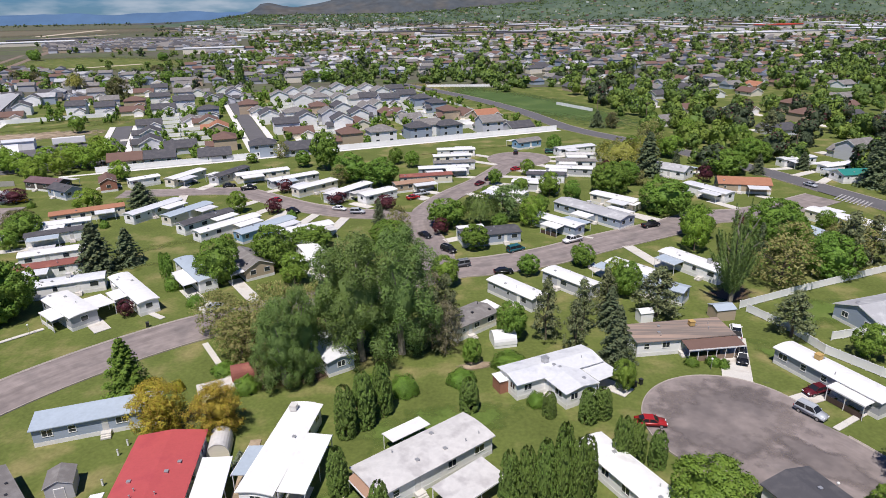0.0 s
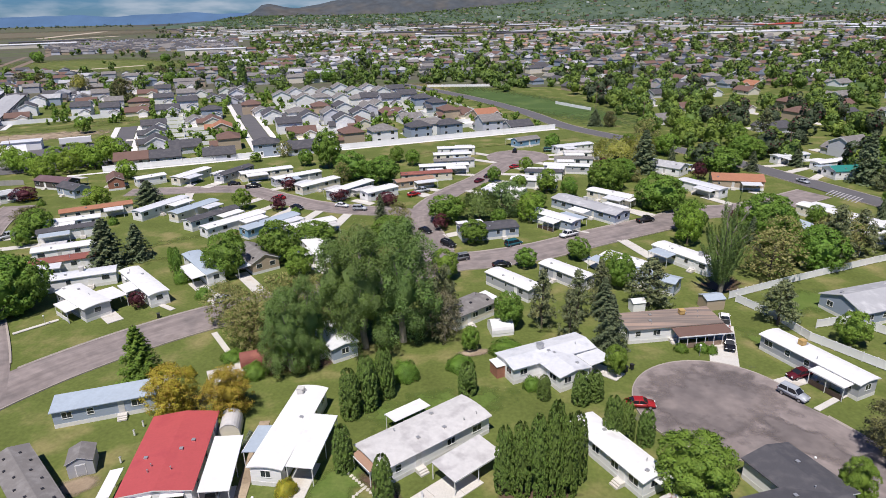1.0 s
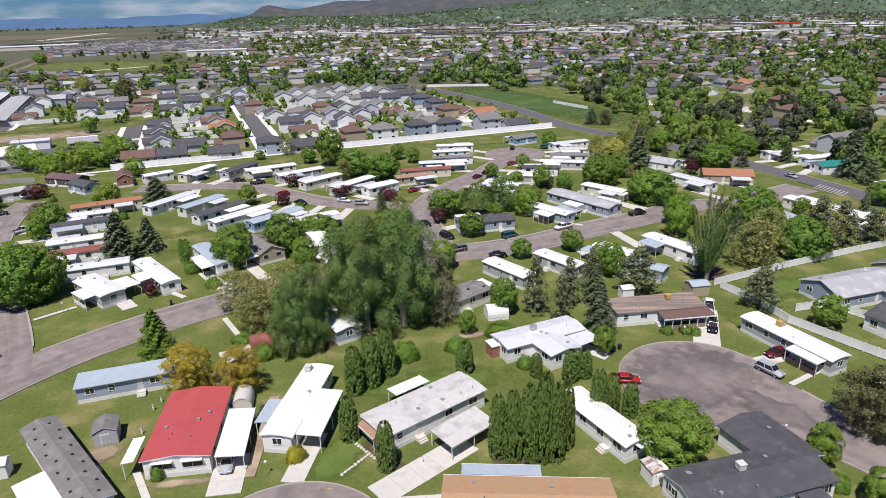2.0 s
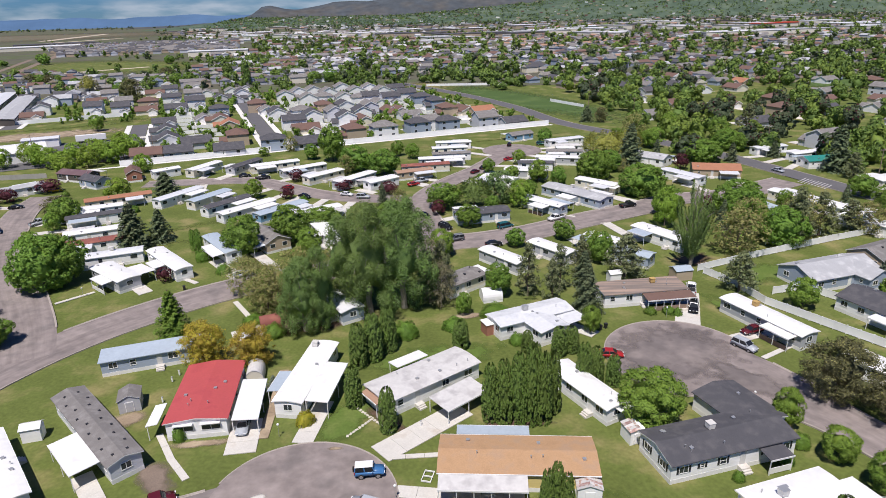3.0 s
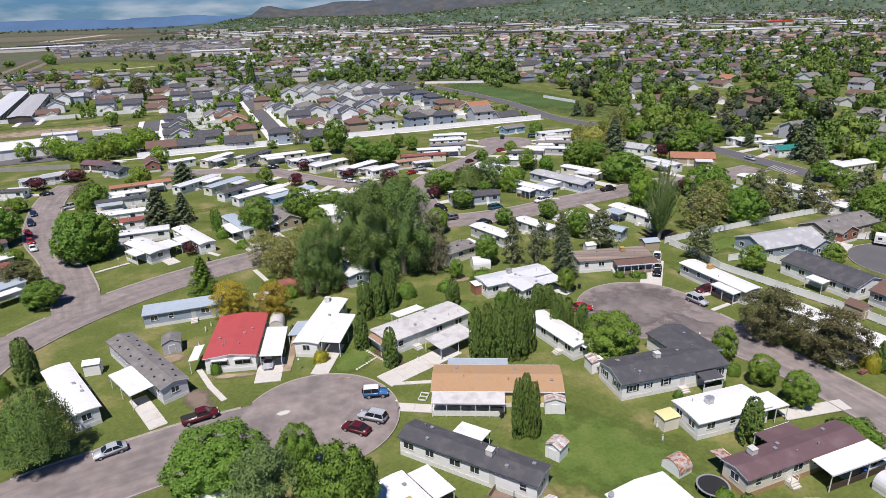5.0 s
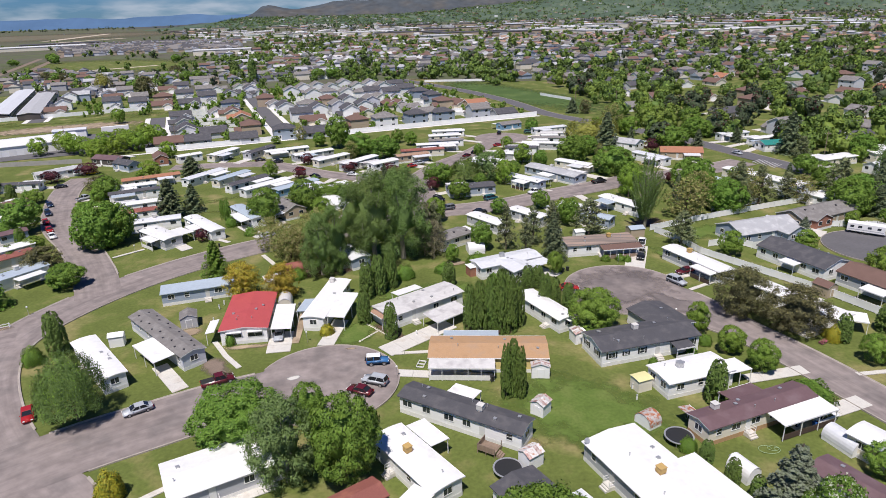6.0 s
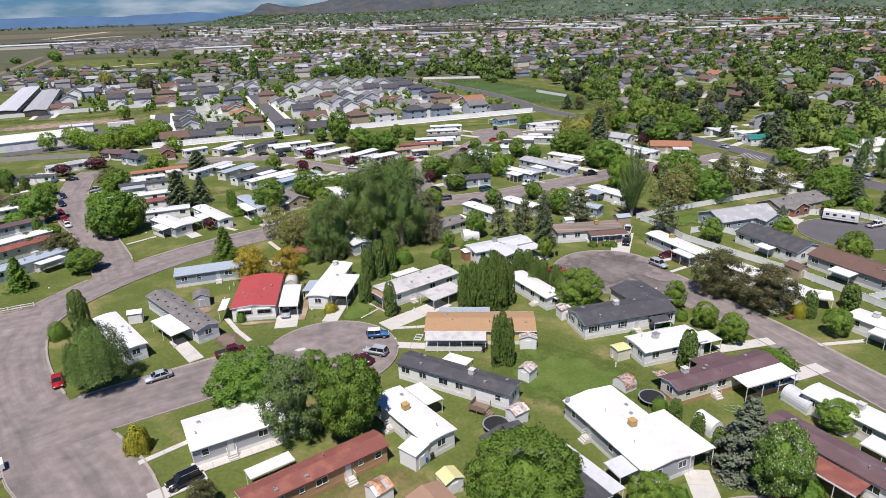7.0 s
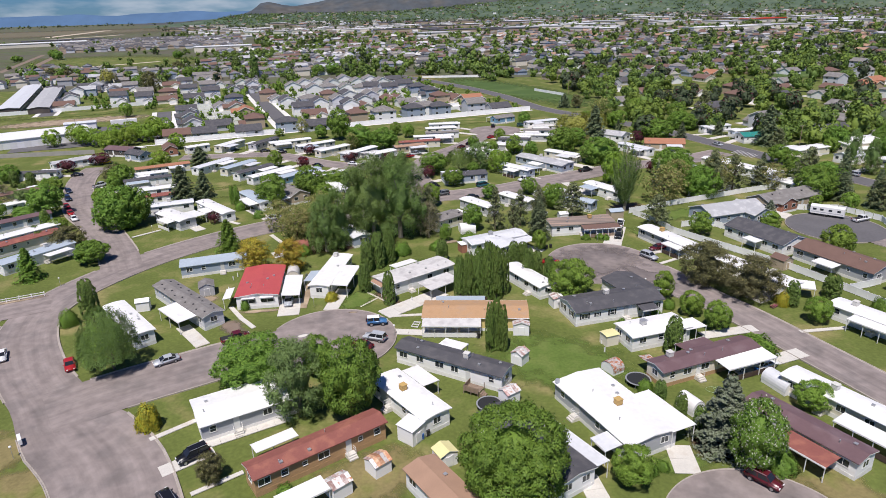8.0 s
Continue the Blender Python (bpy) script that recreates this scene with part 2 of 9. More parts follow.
WALLS = {
    "white": material("white_siding", (0.87, 0.86, 0.85), 0.6, vary=0.06, scale=1.5, fine=3.0, stretch=(0.2, 0.2, 6)),
    "cream": material("cream_siding", (0.76, 0.70, 0.58), 0.65, vary=0.08, scale=1.5, fine=3.0, stretch=(0.2, 0.2, 6)),
    "yellow": material("yellow_siding", (0.66, 0.53, 0.22), 0.65, vary=0.08, scale=1.5, fine=3.0, stretch=(0.2, 0.2, 6)),
    "grey": material("grey_siding", (0.44, 0.445, 0.47), 0.65, vary=0.08, scale=1.5, fine=3.0, stretch=(0.2, 0.2, 6)),
    "palegrey": material("pale_grey_siding", (0.60, 0.605, 0.65), 0.65, vary=0.08, scale=1.5, fine=3.0, stretch=(0.2, 0.2, 6)),
    "bluegrey": material("blue_grey_siding", (0.35, 0.405, 0.49), 0.65, vary=0.08, scale=1.5, fine=3.0, stretch=(0.2, 0.2, 6)),
    "blue": material("blue_siding", (0.22, 0.38, 0.55), 0.65, vary=0.08, scale=1.5, fine=3.0, stretch=(0.2, 0.2, 6)),
    "tan": material("tan_siding", (0.45, 0.36, 0.26), 0.7, vary=0.08, scale=1.5, fine=3.0, stretch=(0.2, 0.2, 6)),
    "brown": material("brown_wood_siding", (0.47, 0.29, 0.15), 0.75, vary=0.14, scale=1.2, fine=3.0, stretch=(0.6, 0.6, 4)),
    "red": material("red_barn_siding", (0.30, 0.07, 0.05), 0.8, vary=0.14, scale=1.0, fine=3.0),
    "brick": material("brick_wall", (0.33, 0.15, 0.10), 0.85, vary=0.2, scale=0.6, fine=9.0),
    "dark": material("dark_siding", (0.10, 0.085, 0.075), 0.8, vary=0.12),
}
URBAN = material("worn_town_ground", (0.125, 0.12, 0.088), 0.95, vary=0.35, scale=60.0, fine=0.05, bump=0.0, second=(0.10, 0.115, 0.06), second_at=0.5, spec=0.1)
SKIRT = material("pale_skirting", (0.76, 0.745, 0.72), 0.7, vary=0.12, scale=1.0, fine=4.0)
DARK_SKIRT = material("brown_skirting", (0.44, 0.275, 0.145), 0.8, vary=0.15, scale=1.0, fine=4.0)
TRIM = material("white_trim", (0.80, 0.79, 0.77), 0.5, vary=0.04)
VINYL = material("white_vinyl_fence", (0.87, 0.865, 0.855), 0.45, vary=0.05, per_object=0.04)
DARK_TRIM = material("black_shutter_paint", (0.025, 0.025, 0.03), 0.6, vary=0.1)
DOOR = material("door_paint", (0.70, 0.69, 0.66), 0.5, vary=0.08, per_object=0.25)
METAL = material("galvanised_metal", (0.55, 0.55, 0.55), 0.45, metal=0.6, vary=0.12)
COOLER = material("cooler_housing", (0.62, 0.60, 0.56), 0.6, vary=0.15, scale=0.4)
TAN_COOLER = material("tan_cooler_housing", (0.50, 0.33, 0.12), 0.7, vary=0.15, scale=0.4)
WOOD = material("weathered_wood", (0.26, 0.19, 0.14), 0.85, vary=0.2, scale=0.8, fine=5.0, stretch=(1, 1, 0.2))
DARK_WOOD = material("dark_stained_wood", (0.075, 0.05, 0.04), 0.8, vary=0.2, scale=0.8, fine=5.0)
BIN = material("blue_bin_plastic", (0.03, 0.11, 0.36), 0.5, vary=0.08)
BLACK_BIN = material("black_bin_plastic", (0.03, 0.03, 0.03), 0.5, vary=0.08)
GLASS = glass_material("window_glass", (0.035, 0.042, 0.05))
CAR_GLASS = glass_material("car_glass", (0.02, 0.022, 0.026), 0.05)
TYRE = material("tyre_rubber", (0.025, 0.025, 0.025), 0.85, vary=0.1)
RIM = material("alloy_rim", (0.45, 0.45, 0.46), 0.35, metal=0.7, vary=0.08)
LAMP_WHITE = material("headlamp_lens", (0.75, 0.75, 0.75), 0.2, vary=0.03)
LAMP_RED = material("tail_lamp_lens", (0.35, 0.02, 0.02), 0.25, vary=0.03)
BARK = material("bark", (0.14, 0.105, 0.08), 0.95, vary=0.25, scale=0.5, fine=8.0)
PALE_BARK = material("pale_bark", (0.27, 0.24, 0.20), 0.95, vary=0.25, scale=0.5, fine=8.0)


def leaf(name, colour, tr=0.30, piece=0.16):
    return material(name, colour, 0.6, vary=0.18, scale=2.5, fine=3.0, bump=0.0, per_object=0.08, per_piece=piece, translucent=tr, spec=0.25)


LEAF = {
    "maple": leaf("maple_leaf", (0.172, 0.285, 0.046)),
    "green": leaf("bright_green_leaf", (0.225, 0.335, 0.052)),
    "poplar": leaf("poplar_leaf", (0.195, 0.282, 0.085)),
    "olive": leaf("olive_leaf", (0.335, 0.315, 0.118)),
    "silver": leaf("silver_leaf", (0.205, 0.29, 0.10)),
    "dark": leaf("dark_bronze_leaf", (0.155, 0.15, 0.07)),
    "plum": leaf("plum_leaf", (0.095, 0.026, 0.034), 0.15),
    "yellow": leaf("golden_leaf", (0.47, 0.38, 0.055)),
    "arborvitae": leaf("arborvitae_spray", (0.135, 0.198, 0.044), 0.12),
    "gold_bush": leaf("gold_green_spray", (0.40, 0.345, 0.035), 0.15),
    "spruce": leaf("spruce_needles", (0.122, 0.158, 0.080), 0.08),
    "blue_spruce": leaf("blue_spruce_needles", (0.185, 0.215, 0.145), 0.08),
    "pine": leaf("pine_needles", (0.19, 0.21, 0.095), 0.10),
    "willow": leaf("willow_leaf", (0.36, 0.36, 0.075)),
    "willow_green": leaf("green_willow_leaf", (0.185, 0.262, 0.075)),
    "amber": leaf("amber_leaf", (0.42, 0.25, 0.06)),
    "pink": leaf("pink_petal", (0.55, 0.12, 0.25), 0.2),
    "blossom": leaf("white_blossom", (0.55, 0.56, 0.45), 0.2),
    "acid": leaf("acid_green_leaf", (0.25, 0.36, 0.048)),
    "wood_green": leaf("street_tree_leaf", (0.135, 0.20, 0.046), 0.25, 0.18),
    "wood_bright": leaf("bright_street_tree_leaf", (0.215, 0.29, 0.055), 0.25, 0.18),
    "wood_dark": leaf("dark_street_tree_leaf", (0.085, 0.115, 0.060), 0.2, 0.18),
    "bare": leaf("bare_twig", (0.27, 0.245, 0.15), 0.1),
}
PAINT = {}


def paint(colour):
    """Glossy vehicle paint, one material a colour."""
    shades = {"white": (0.75, 0.75, 0.75), "black": (0.012, 0.012, 0.014), "silver": (0.42, 0.44, 0.47), "grey": (0.17, 0.18, 0.19), "red": (0.36, 0.02, 0.02),
              "maroon": (0.10, 0.012, 0.018), "blue": (0.05, 0.16, 0.36), "teal": (0.02, 0.11, 0.13), "navy": (0.015, 0.03, 0.07), "green": (0.03, 0.12, 0.09), "yellow": (0.7, 0.45, 0.03)}
    if colour not in PAINT:
        PAINT[colour] = material(colour + "_car_paint", shades[colour], 0.25, vary=0.05, scale=1.0, spec=0.6, bump=0.0)
    return PAINT[colour]

FENCE_GREY = material("grey_fence_boards", (0.36, 0.34, 0.31), 0.9, vary=0.2, scale=2.0, fine=5.0)
DIRT = material("brown_dirt", (0.215, 0.165, 0.13), 0.95, vary=0.25, scale=2.0, fine=4.0, spec=0.2)
OLD_ASPHALT = material("darker_worn_asphalt", (0.175, 0.150, 0.143), 0.9, vary=0.28, scale=7.0, fine=0.6, bump=0.2, second=(0.225, 0.19, 0.176), second_at=0.53, spec=0.25)

# ---- building blocks ----
def mesh_of(name, bm, mat):
    me = bpy.data.meshes.new(name)
    bm.to_mesh(me)
    bm.free()
    for m in mat if isinstance(mat, (list, tuple)) else (mat,):
        me.materials.append(m)
    return me


def part(name, bm, mat, parent=None, label=""):
    """Links a bmesh (or a ready mesh) as one mesh object under a thing or a part."""
    me = mesh_of(name, bm, mat) if isinstance(bm, bmesh.types.BMesh) else bm
    ob = new(name, me)
    ob.parent = parent
    return tagged(ob, label)


def thing(name, label, category, x, y, yaw=0, z=0.0, group=""):
    ob = new(name)
    ob.empty_display_size = 0.5
    ob.matrix_basis = pose(x, y, z, 0, 0, yaw)
    return tagged(ob, label, category, group)


def box(bm, x0, x1, y0, y1, z0, z1, m=None, bevel=0.0, index=0):
    made = bmesh.ops.create_cube(bm, size=1.0)
    vs = made["verts"]
    bmesh.ops.transform(bm, matrix=Matrix.LocRotScale(((x0 + x1) / 2, (y0 + y1) / 2, (z0 + z1) / 2), None, (x1 - x0, y1 - y0, z1 - z0)), verts=vs)
    faces = list({f for v in vs for f in v.link_faces})
    for f in faces:
        f.material_index = index
    if bevel:
        edges = list({e for v in vs for e in v.link_edges})
        out = bmesh.ops.bevel(bm, geom=edges, offset=bevel, segments=1, affect="EDGES")
        vs = list({v for f in out["faces"] for v in f.verts} | {v for v in vs if v.is_valid})
    if m is not None:
        bmesh.ops.transform(bm, matrix=m, verts=[v for v in vs if v.is_valid])
    return bm


def boxes(*rows, bevel=0.0):
    bm = bmesh.new()
    for r in rows:
        box(bm, *r, bevel=bevel)
    return bm


def extruded(profile, x0, x1):
    """A closed solid: a profile in (across, up) drawn along x from x0 to x1."""
    bm = bmesh.new()
    a = [bm.verts.new((x0, y, z)) for y, z in profile]
    b = [bm.verts.new((x1, y, z)) for y, z in profile]
    n = len(profile)
    for i in range(n):
        bm.faces.new((a[i], a[(i + 1) % n], b[(i + 1) % n], b[i]))
    bm.faces.new(a[::-1])
    bm.faces.new(b)
    bmesh.ops.recalc_face_normals(bm, faces=bm.faces)
    return bm


def cylinder(bm, x, y, z0, z1, r0, r1=None, sides=10):
    r1 = r0 if r1 is None else r1
    made = bmesh.ops.create_cone(bm, cap_ends=True, segments=sides, radius1=r0, radius2=r1, depth=z1 - z0)
    bmesh.ops.translate(bm, verts=made["verts"], vec=(x, y, (z0 + z1) / 2))
    return made["verts"]


CACHE = {}


def shared(key, make):
    """A mesh built once for all the alike pieces that use it."""
    if key not in CACHE:
        CACHE[key] = make()
    return CACHE[key]

# ---- ground, roads, kerbs ----
def ground_mesh():
    """One sheet that reaches the horizon, with finer cells near the homes and slight unevenness."""
    def cells(a, b, far):
        near = list(np.arange(a, b + 1, 12.0))
        steps = [40, 60, 100, 160, 250, 400, 600, 900, 1300, 1500]
        out, v = [], b
        for s in steps:
            v += s
            if v < far:
                out.append(v)
        return near, out + [far]
    nx, right = cells(-180, 180, 4900)
    ny, ahead = cells(-120, 340, 4950)
    xs = [-v for v in right[::-1]] + nx + right
    ys = [-1500, -700, -350, -200] + ny + ahead
    bm = bmesh.new()
    grid = [[bm.verts.new((x, y, 0.10 * (noise.noise((x / 40, y / 40, 0)) - 1.0))) for x in xs] for y in ys]
    for j in range(len(ys) - 1):
        for i in range(len(xs) - 1):
            bm.faces.new((grid[j][i], grid[j][i + 1], grid[j + 1][i + 1], grid[j + 1][i]))
    return bm


ground = part("ground", ground_mesh(), GRASS)
tagged(ground, "mown green lawn with yellowed patches", "ground", kind="structure")

# roads: name, width, surface, centre line
ROADS = [
    ("road_a", 11.4, ASPHALT, [(60, -330), (14, -180), (-12, -90), (-27, -40), (-42.6, -8), (-58, 8), (-73, 24), (-83, 40), (-85, 54), (-78, 72), (-66, 88), (-48, 103), (-25, 114), (0, 129), (12, 132), (26, 137), (42, 146), (65, 158), (78, 166), (92, 168), (106, 174), (124, 184)]),
    ("road_b", 10.0, ASPHALT, [(-78, 72), (-86, 86), (-101, 107), (-116, 125), (-129, 148), (-139, 172), (-142, 190)]),
    ("road_c", 9.0, ASPHALT, [(0, 129), (-2, 145), (-6, 168), (2, 192), (16, 214), (28, 238), (33, 247)]),
    ("road_d", 9.0, ASPHALT, [(-6, 169), (-14, 174), (-28, 177), (-43, 184), (-56, 194), (-69, 204), (-82, 206), (-112, 204)]),
    ("road_e", 13.6, ASPHALT, [(-62, 10), (-53, 16.6), (-44, 22), (-35, 27), (-20, 33)]),
    ("road_f", 9.0, ASPHALT, [(43, 68), (53, 59), (60, 48), (66, 36), (71, 23), (76, 10), (83, -10), (92, -40), (110, -120), (150, -300)]),
    ("road_g", 11.0, ASPHALT, [(-420, -30), (-260, 0), (-150, 28), (-110, 42), (-86, 54)]),
    ("road_h", 9.0, ASPHALT, [(115, 88), (124, 71), (136, 52), (152, 20), (190, -80), (230, -300)]),
    ("road_i", 9.5, DARK_ASPHALT, [(190, 84), (172, 102), (160, 118), (153, 130), (146, 147), (141, 163), (132, 190), (119, 227), (102, 260), (85, 288), (67, 321), (50, 380), (20, 450), (-30, 540)]),
    ("road_j", 9.0, ASPHALT, [(42, -20), (30, -34), (24, -60), (34, -140), (70, -300)]),
]
CIRCLES = [("turning_circle_a", -18.5, 32.5, 12.6), ("turning_circle_b", 43.5, 67.5, 13.2), ("turning_circle_c", 33.5, 248, 13.0), ("turning_circle_d", 42, -20.5, 12.2), ("turning_circle_e", 114.5, 88, 12.5)]


def smooth_line(points, step=3.0):
    """Catmull-Rom through the points, at about even steps."""
    p = [Vector(q) for q in points]
    p = [2 * p[0] - p[1]] + p + [2 * p[-1] - p[-2]]
    out = []
    for i in range(1, len(p) - 2):
        n = max(2, int((p[i + 1] - p[i]).length / step))
        for k in range(n):
            t = k / n
            out.append(0.5 * (2 * p[i] + (p[i + 1] - p[i - 1]) * t + (2 * p[i - 1] - 5 * p[i] + 4 * p[i + 1] - p[i + 2]) * t * t
                              + (3 * p[i] - p[i - 1] - 3 * p[i + 1] + p[i + 2]) * t ** 3))
    return out + [p[-2]]


def half_width(name, w, q):
    """Half a road's width at a point: wider below the first junction, and where a street opens into its turning circle."""
    if name == "road_a":
        return w / 2 + float(np.interp(q.y, (-60, -20, 4, 14), (0.6, 1.9, 1.9, 0.0)))
    if name == "road_f":
        return w / 2 + float(np.interp(q.y, (46, 56, 64), (0.0, 2.0, 4.4)))
    return w / 2


LINES = [(name, w, m, smooth_line(pts)) for name, w, m, pts in ROADS]
SAMPLES = np.array([(q.x, q.y, half_width(name, w, q), i) for i, (name, w, _, line) in enumerate(LINES) for q in line] + [(x, y, r, 100 + i) for i, (_, x, y, r) in enumerate(CIRCLES)])


def on_road(x, y, margin=0.0, but=-1):
    d = np.hypot(SAMPLES[:, 0] - x, SAMPLES[:, 1] - y)
    return bool(np.any((d < SAMPLES[:, 2] + margin) & (SAMPLES[:, 3] != but)))


def sides(line, off):
    """The line moved sideways, by one distance or by one for each of its points."""
    out = []
    for i, q in enumerate(line):
        d = (line[min(i + 1, len(line) - 1)] - line[max(i - 1, 0)]).normalized()
        o = off[i] if isinstance(off, list) else off
        out.append((q.x - d.y * o, q.y + d.x * o))
    return out


def ribbon(a, b, z):
    bm = bmesh.new()
    va, vb = [bm.verts.new((*q, z)) for q in a], [bm.verts.new((*q, z)) for q in b]
    uv = bm.loops.layers.uv.new("UVMap")
    along = [0.0]
    for p, q in zip(a, a[1:]):
        along.append(along[-1] + math.hypot(q[0] - p[0], q[1] - p[1]))
    for i in range(len(a) - 1):
        f = bm.faces.new((vb[i], vb[i + 1], va[i + 1], va[i]))
        for loop, s, w in zip(f.loops, (along[i], along[i + 1], along[i + 1], along[i]), (0, 0, 10, 10)):
            loop[uv].uv = (s, w)
    for f in bm.faces:
        if f.normal.z < 0:
            f.normal_flip()
    return bm


def kerb_run(points, normals, keep):
    bm = bmesh.new()
    prev = None
    for (x, y), (ox, oy), k in zip(points, normals, keep):
        if not k:
            prev = None
            continue
        ring = [bm.verts.new((x + ox * d, y + oy * d, z)) for d, z in ((-0.22, 0.0), (-0.22, 0.062), (0.0, 0.07), (0.05, 0.16), (0.19, 0.165), (0.19, -0.1))]
        if prev:
            for i in range(5):
                bm.faces.new((prev[i], prev[i + 1], ring[i + 1], ring[i]))
        prev = ring
    bmesh.ops.recalc_face_normals(bm, faces=bm.faces)
    return bm


for i, (name, w, m, line) in enumerate(LINES):
    half = [half_width(name, w, q) for q in line]
    tagged(part(name, ribbon(sides(line, half), sides(line, [-v for v in half]), 0.030 + 0.005 * i), m), "worn sun-bleached asphalt street", "road", kind="structure")
    for way in (1, -1):
        pts = sides(line, [way * v for v in half])
        nor = [((p[0] - q.x) / v, (p[1] - q.y) / v) for p, q, v in zip(pts, line, half)]
        keep = [not on_road(*p, margin=0.05, but=i) for p in pts]
        tagged(part("kerb", kerb_run(pts, nor, keep), KERB), "low concrete kerb and gutter", "kerb", kind="structure")
for i, (name, x, y, r) in enumerate(CIRCLES):
    bm = bmesh.new()
    zc = 0.085 + 0.005 * i
    uv = bm.loops.layers.uv.new("UVMap")
    rims = [[bm.verts.new((x + q * math.cos(2 * math.pi * k / 64), y + q * math.sin(2 * math.pi * k / 64), zc)) for k in range(64)] for q in (r, r * 0.66, r * 0.33, r * 0.04)]
    for j in range(3):
        for k in range(64):
            f = bm.faces.new((rims[j][k], rims[j][(k + 1) % 64], rims[j + 1][(k + 1) % 64], rims[j + 1][k]))
            for loop, s, w in zip(f.loops, (k, k + 1, k + 1, k), (r, r, r * 0.6, r * 0.6)):
                loop[uv].uv = (5.2 * (loop.vert.co.x - x), 0.36 * (loop.vert.co.y - y))
    for loop in bm.faces.new(rims[3]).loops:
        loop[uv].uv = (5.2 * (loop.vert.co.x - x), 0.36 * (loop.vert.co.y - y))
    tagged(part(name, bm, DARK_ASPHALT if name == "turning_circle_e" else ASPHALT), "asphalt turning circle with tyre marks", "road", kind="structure")
    ring = [radians(a) for a in range(0, 361, 5)]
    pts = [(x + r * math.cos(a), y + r * math.sin(a)) for a in ring]
    keep = [not on_road(*p, margin=0.05, but=100 + i) for p in pts]
    tagged(part("kerb", kerb_run(pts, [(math.cos(a), math.sin(a)) for a in ring], keep), KERB), "low concrete kerb round the turning circle", "kerb", kind="structure")


FRAYED = {}


def patch(name, x, y, yaw, length, width, m, label, z=0.02, wobble=0.0, category=""):
    """A flat piece of ground cover with an uneven outline."""
    bm = bmesh.new()
    n = 10
    vs = []
    edge = [(-1 + 2 * k / n, -1) for k in range(n)] + [(1, -1 + 2 * k / n) for k in range(n)] + [(1 - 2 * k / n, 1) for k in range(n)] + [(-1, 1 - 2 * k / n) for k in range(n)]
    for u, v in edge:
        s = 1.35 if wobble else 1.0
        vs.append(bm.verts.new((u * length / 2 * s, v * width / 2 * s, z)))
    bm.faces.new(vs)
    bmesh.ops.recalc_face_normals(bm, faces=bm.faces)
    if wobble:
        if m.name not in FRAYED:
            FRAYED[m.name] = soften(m)
        m = FRAYED[m.name]
    ob = part(name, bm, m)
    ob.matrix_basis = pose(x, y, 0, 0, 0, yaw)
    return tagged(ob, label, category or name, kind="structure")


def slab(name, a, b, width, label, m=None, z=0.075, panels=True):
    """A concrete path or drive between two points, cast in bays with joints."""
    (x0, y0), (x1, y1) = a, b
    d = math.hypot(x1 - x0, y1 - y0)
    n = max(1, round(d / 3.0)) if panels else 1
    bm = bmesh.new()
    for k in range(n):
        box(bm, d * k / n + 0.02, d * (k + 1) / n - 0.02, -width / 2, width / 2, -0.05, z + 0.004 * (k % 2))
    ob = part(name, bm, m or CONCRETE)
    ob.matrix_basis = pose(x0, y0, 0, 0, 0, math.degrees(math.atan2(y1 - y0, x1 - x0)))
    return tagged(ob, label, name, kind="structure")

# ---- homes, carports, sheds ----
def window(parent, x, y, z, w, h, facing, mullion=True, shutters=False, simple=False):
    """A framed window on a wall of a home; facing: the wall's outward direction in degrees."""
    key = ("window", round(w, 1), round(h, 1), mullion)

    def frame_mesh():
        t = 0.10
        rows = [(-w / 2 - t, w / 2 + t, -0.03, 0.05, h / 2, h / 2 + t), (-w / 2 - t, w / 2 + t, -0.03, 0.07, -h / 2 - t, -h / 2),
                (-w / 2 - t, -w / 2, -0.03, 0.05, -h / 2, h / 2), (w / 2, w / 2 + t, -0.03, 0.05, -h / 2, h / 2)]
        if mullion:
            rows.append((-0.04, 0.04, -0.03, 0.045, -h / 2, h / 2))
        else:
            rows.append((-w / 2, w / 2, -0.03, 0.04, -0.035, 0.035))       # meeting rail of the two sashes
        return mesh_of("window_frame", boxes(*rows), TRIM)
    m = pose(x, y, z, 0, 0, facing - 90)
    if simple:
        def whole():
            bm = boxes((-w / 2 - 0.08, w / 2 + 0.08, -0.03, 0.04, -h / 2 - 0.08, h / 2 + 0.08))
            box(bm, -w / 2, w / 2, 0.0, 0.05, -h / 2, h / 2, index=1)
            return mesh_of("window", bm, (TRIM, GLASS))
        part("window", shared(key + ("whole",), whole), None, parent).matrix_basis = m
        return
    fr = part("window", shared(key, frame_mesh), None, parent)
    fr.matrix_basis = m
    part("pane", shared(("pane", round(w, 1), round(h, 1)), lambda: mesh_of("pane", boxes((-w / 2, w / 2, -0.02, 0.02, -h / 2, h / 2)), GLASS)), None, fr)
    if shutters:
        for s in (-1, 1):
            sh = part("shutter", shared(("shutter", round(h, 1)), lambda: mesh_of("shutter", boxes((-0.16, 0.16, 0.0, 0.05, -h / 2 - 0.1, h / 2 + 0.1)), DARK_TRIM)), None, parent)
            sh.matrix_basis = m @ pose(s * (w / 2 + 0.27), 0, 0)


def roof_profile(w, eave, rise, style):
    """Half-widths across and heights of the roof line, from one eave to the other."""
    if style == "bow":
        return [(-w / 2 + w * k / 8, eave + rise * (1 - (2 * k / 8 - 1) ** 2)) for k in range(9)]
    if style == "shed":
        return [(-w / 2, eave), (w / 2, eave + rise)]
    return [(-w / 2, eave), (0, eave + rise), (w / 2, eave)]


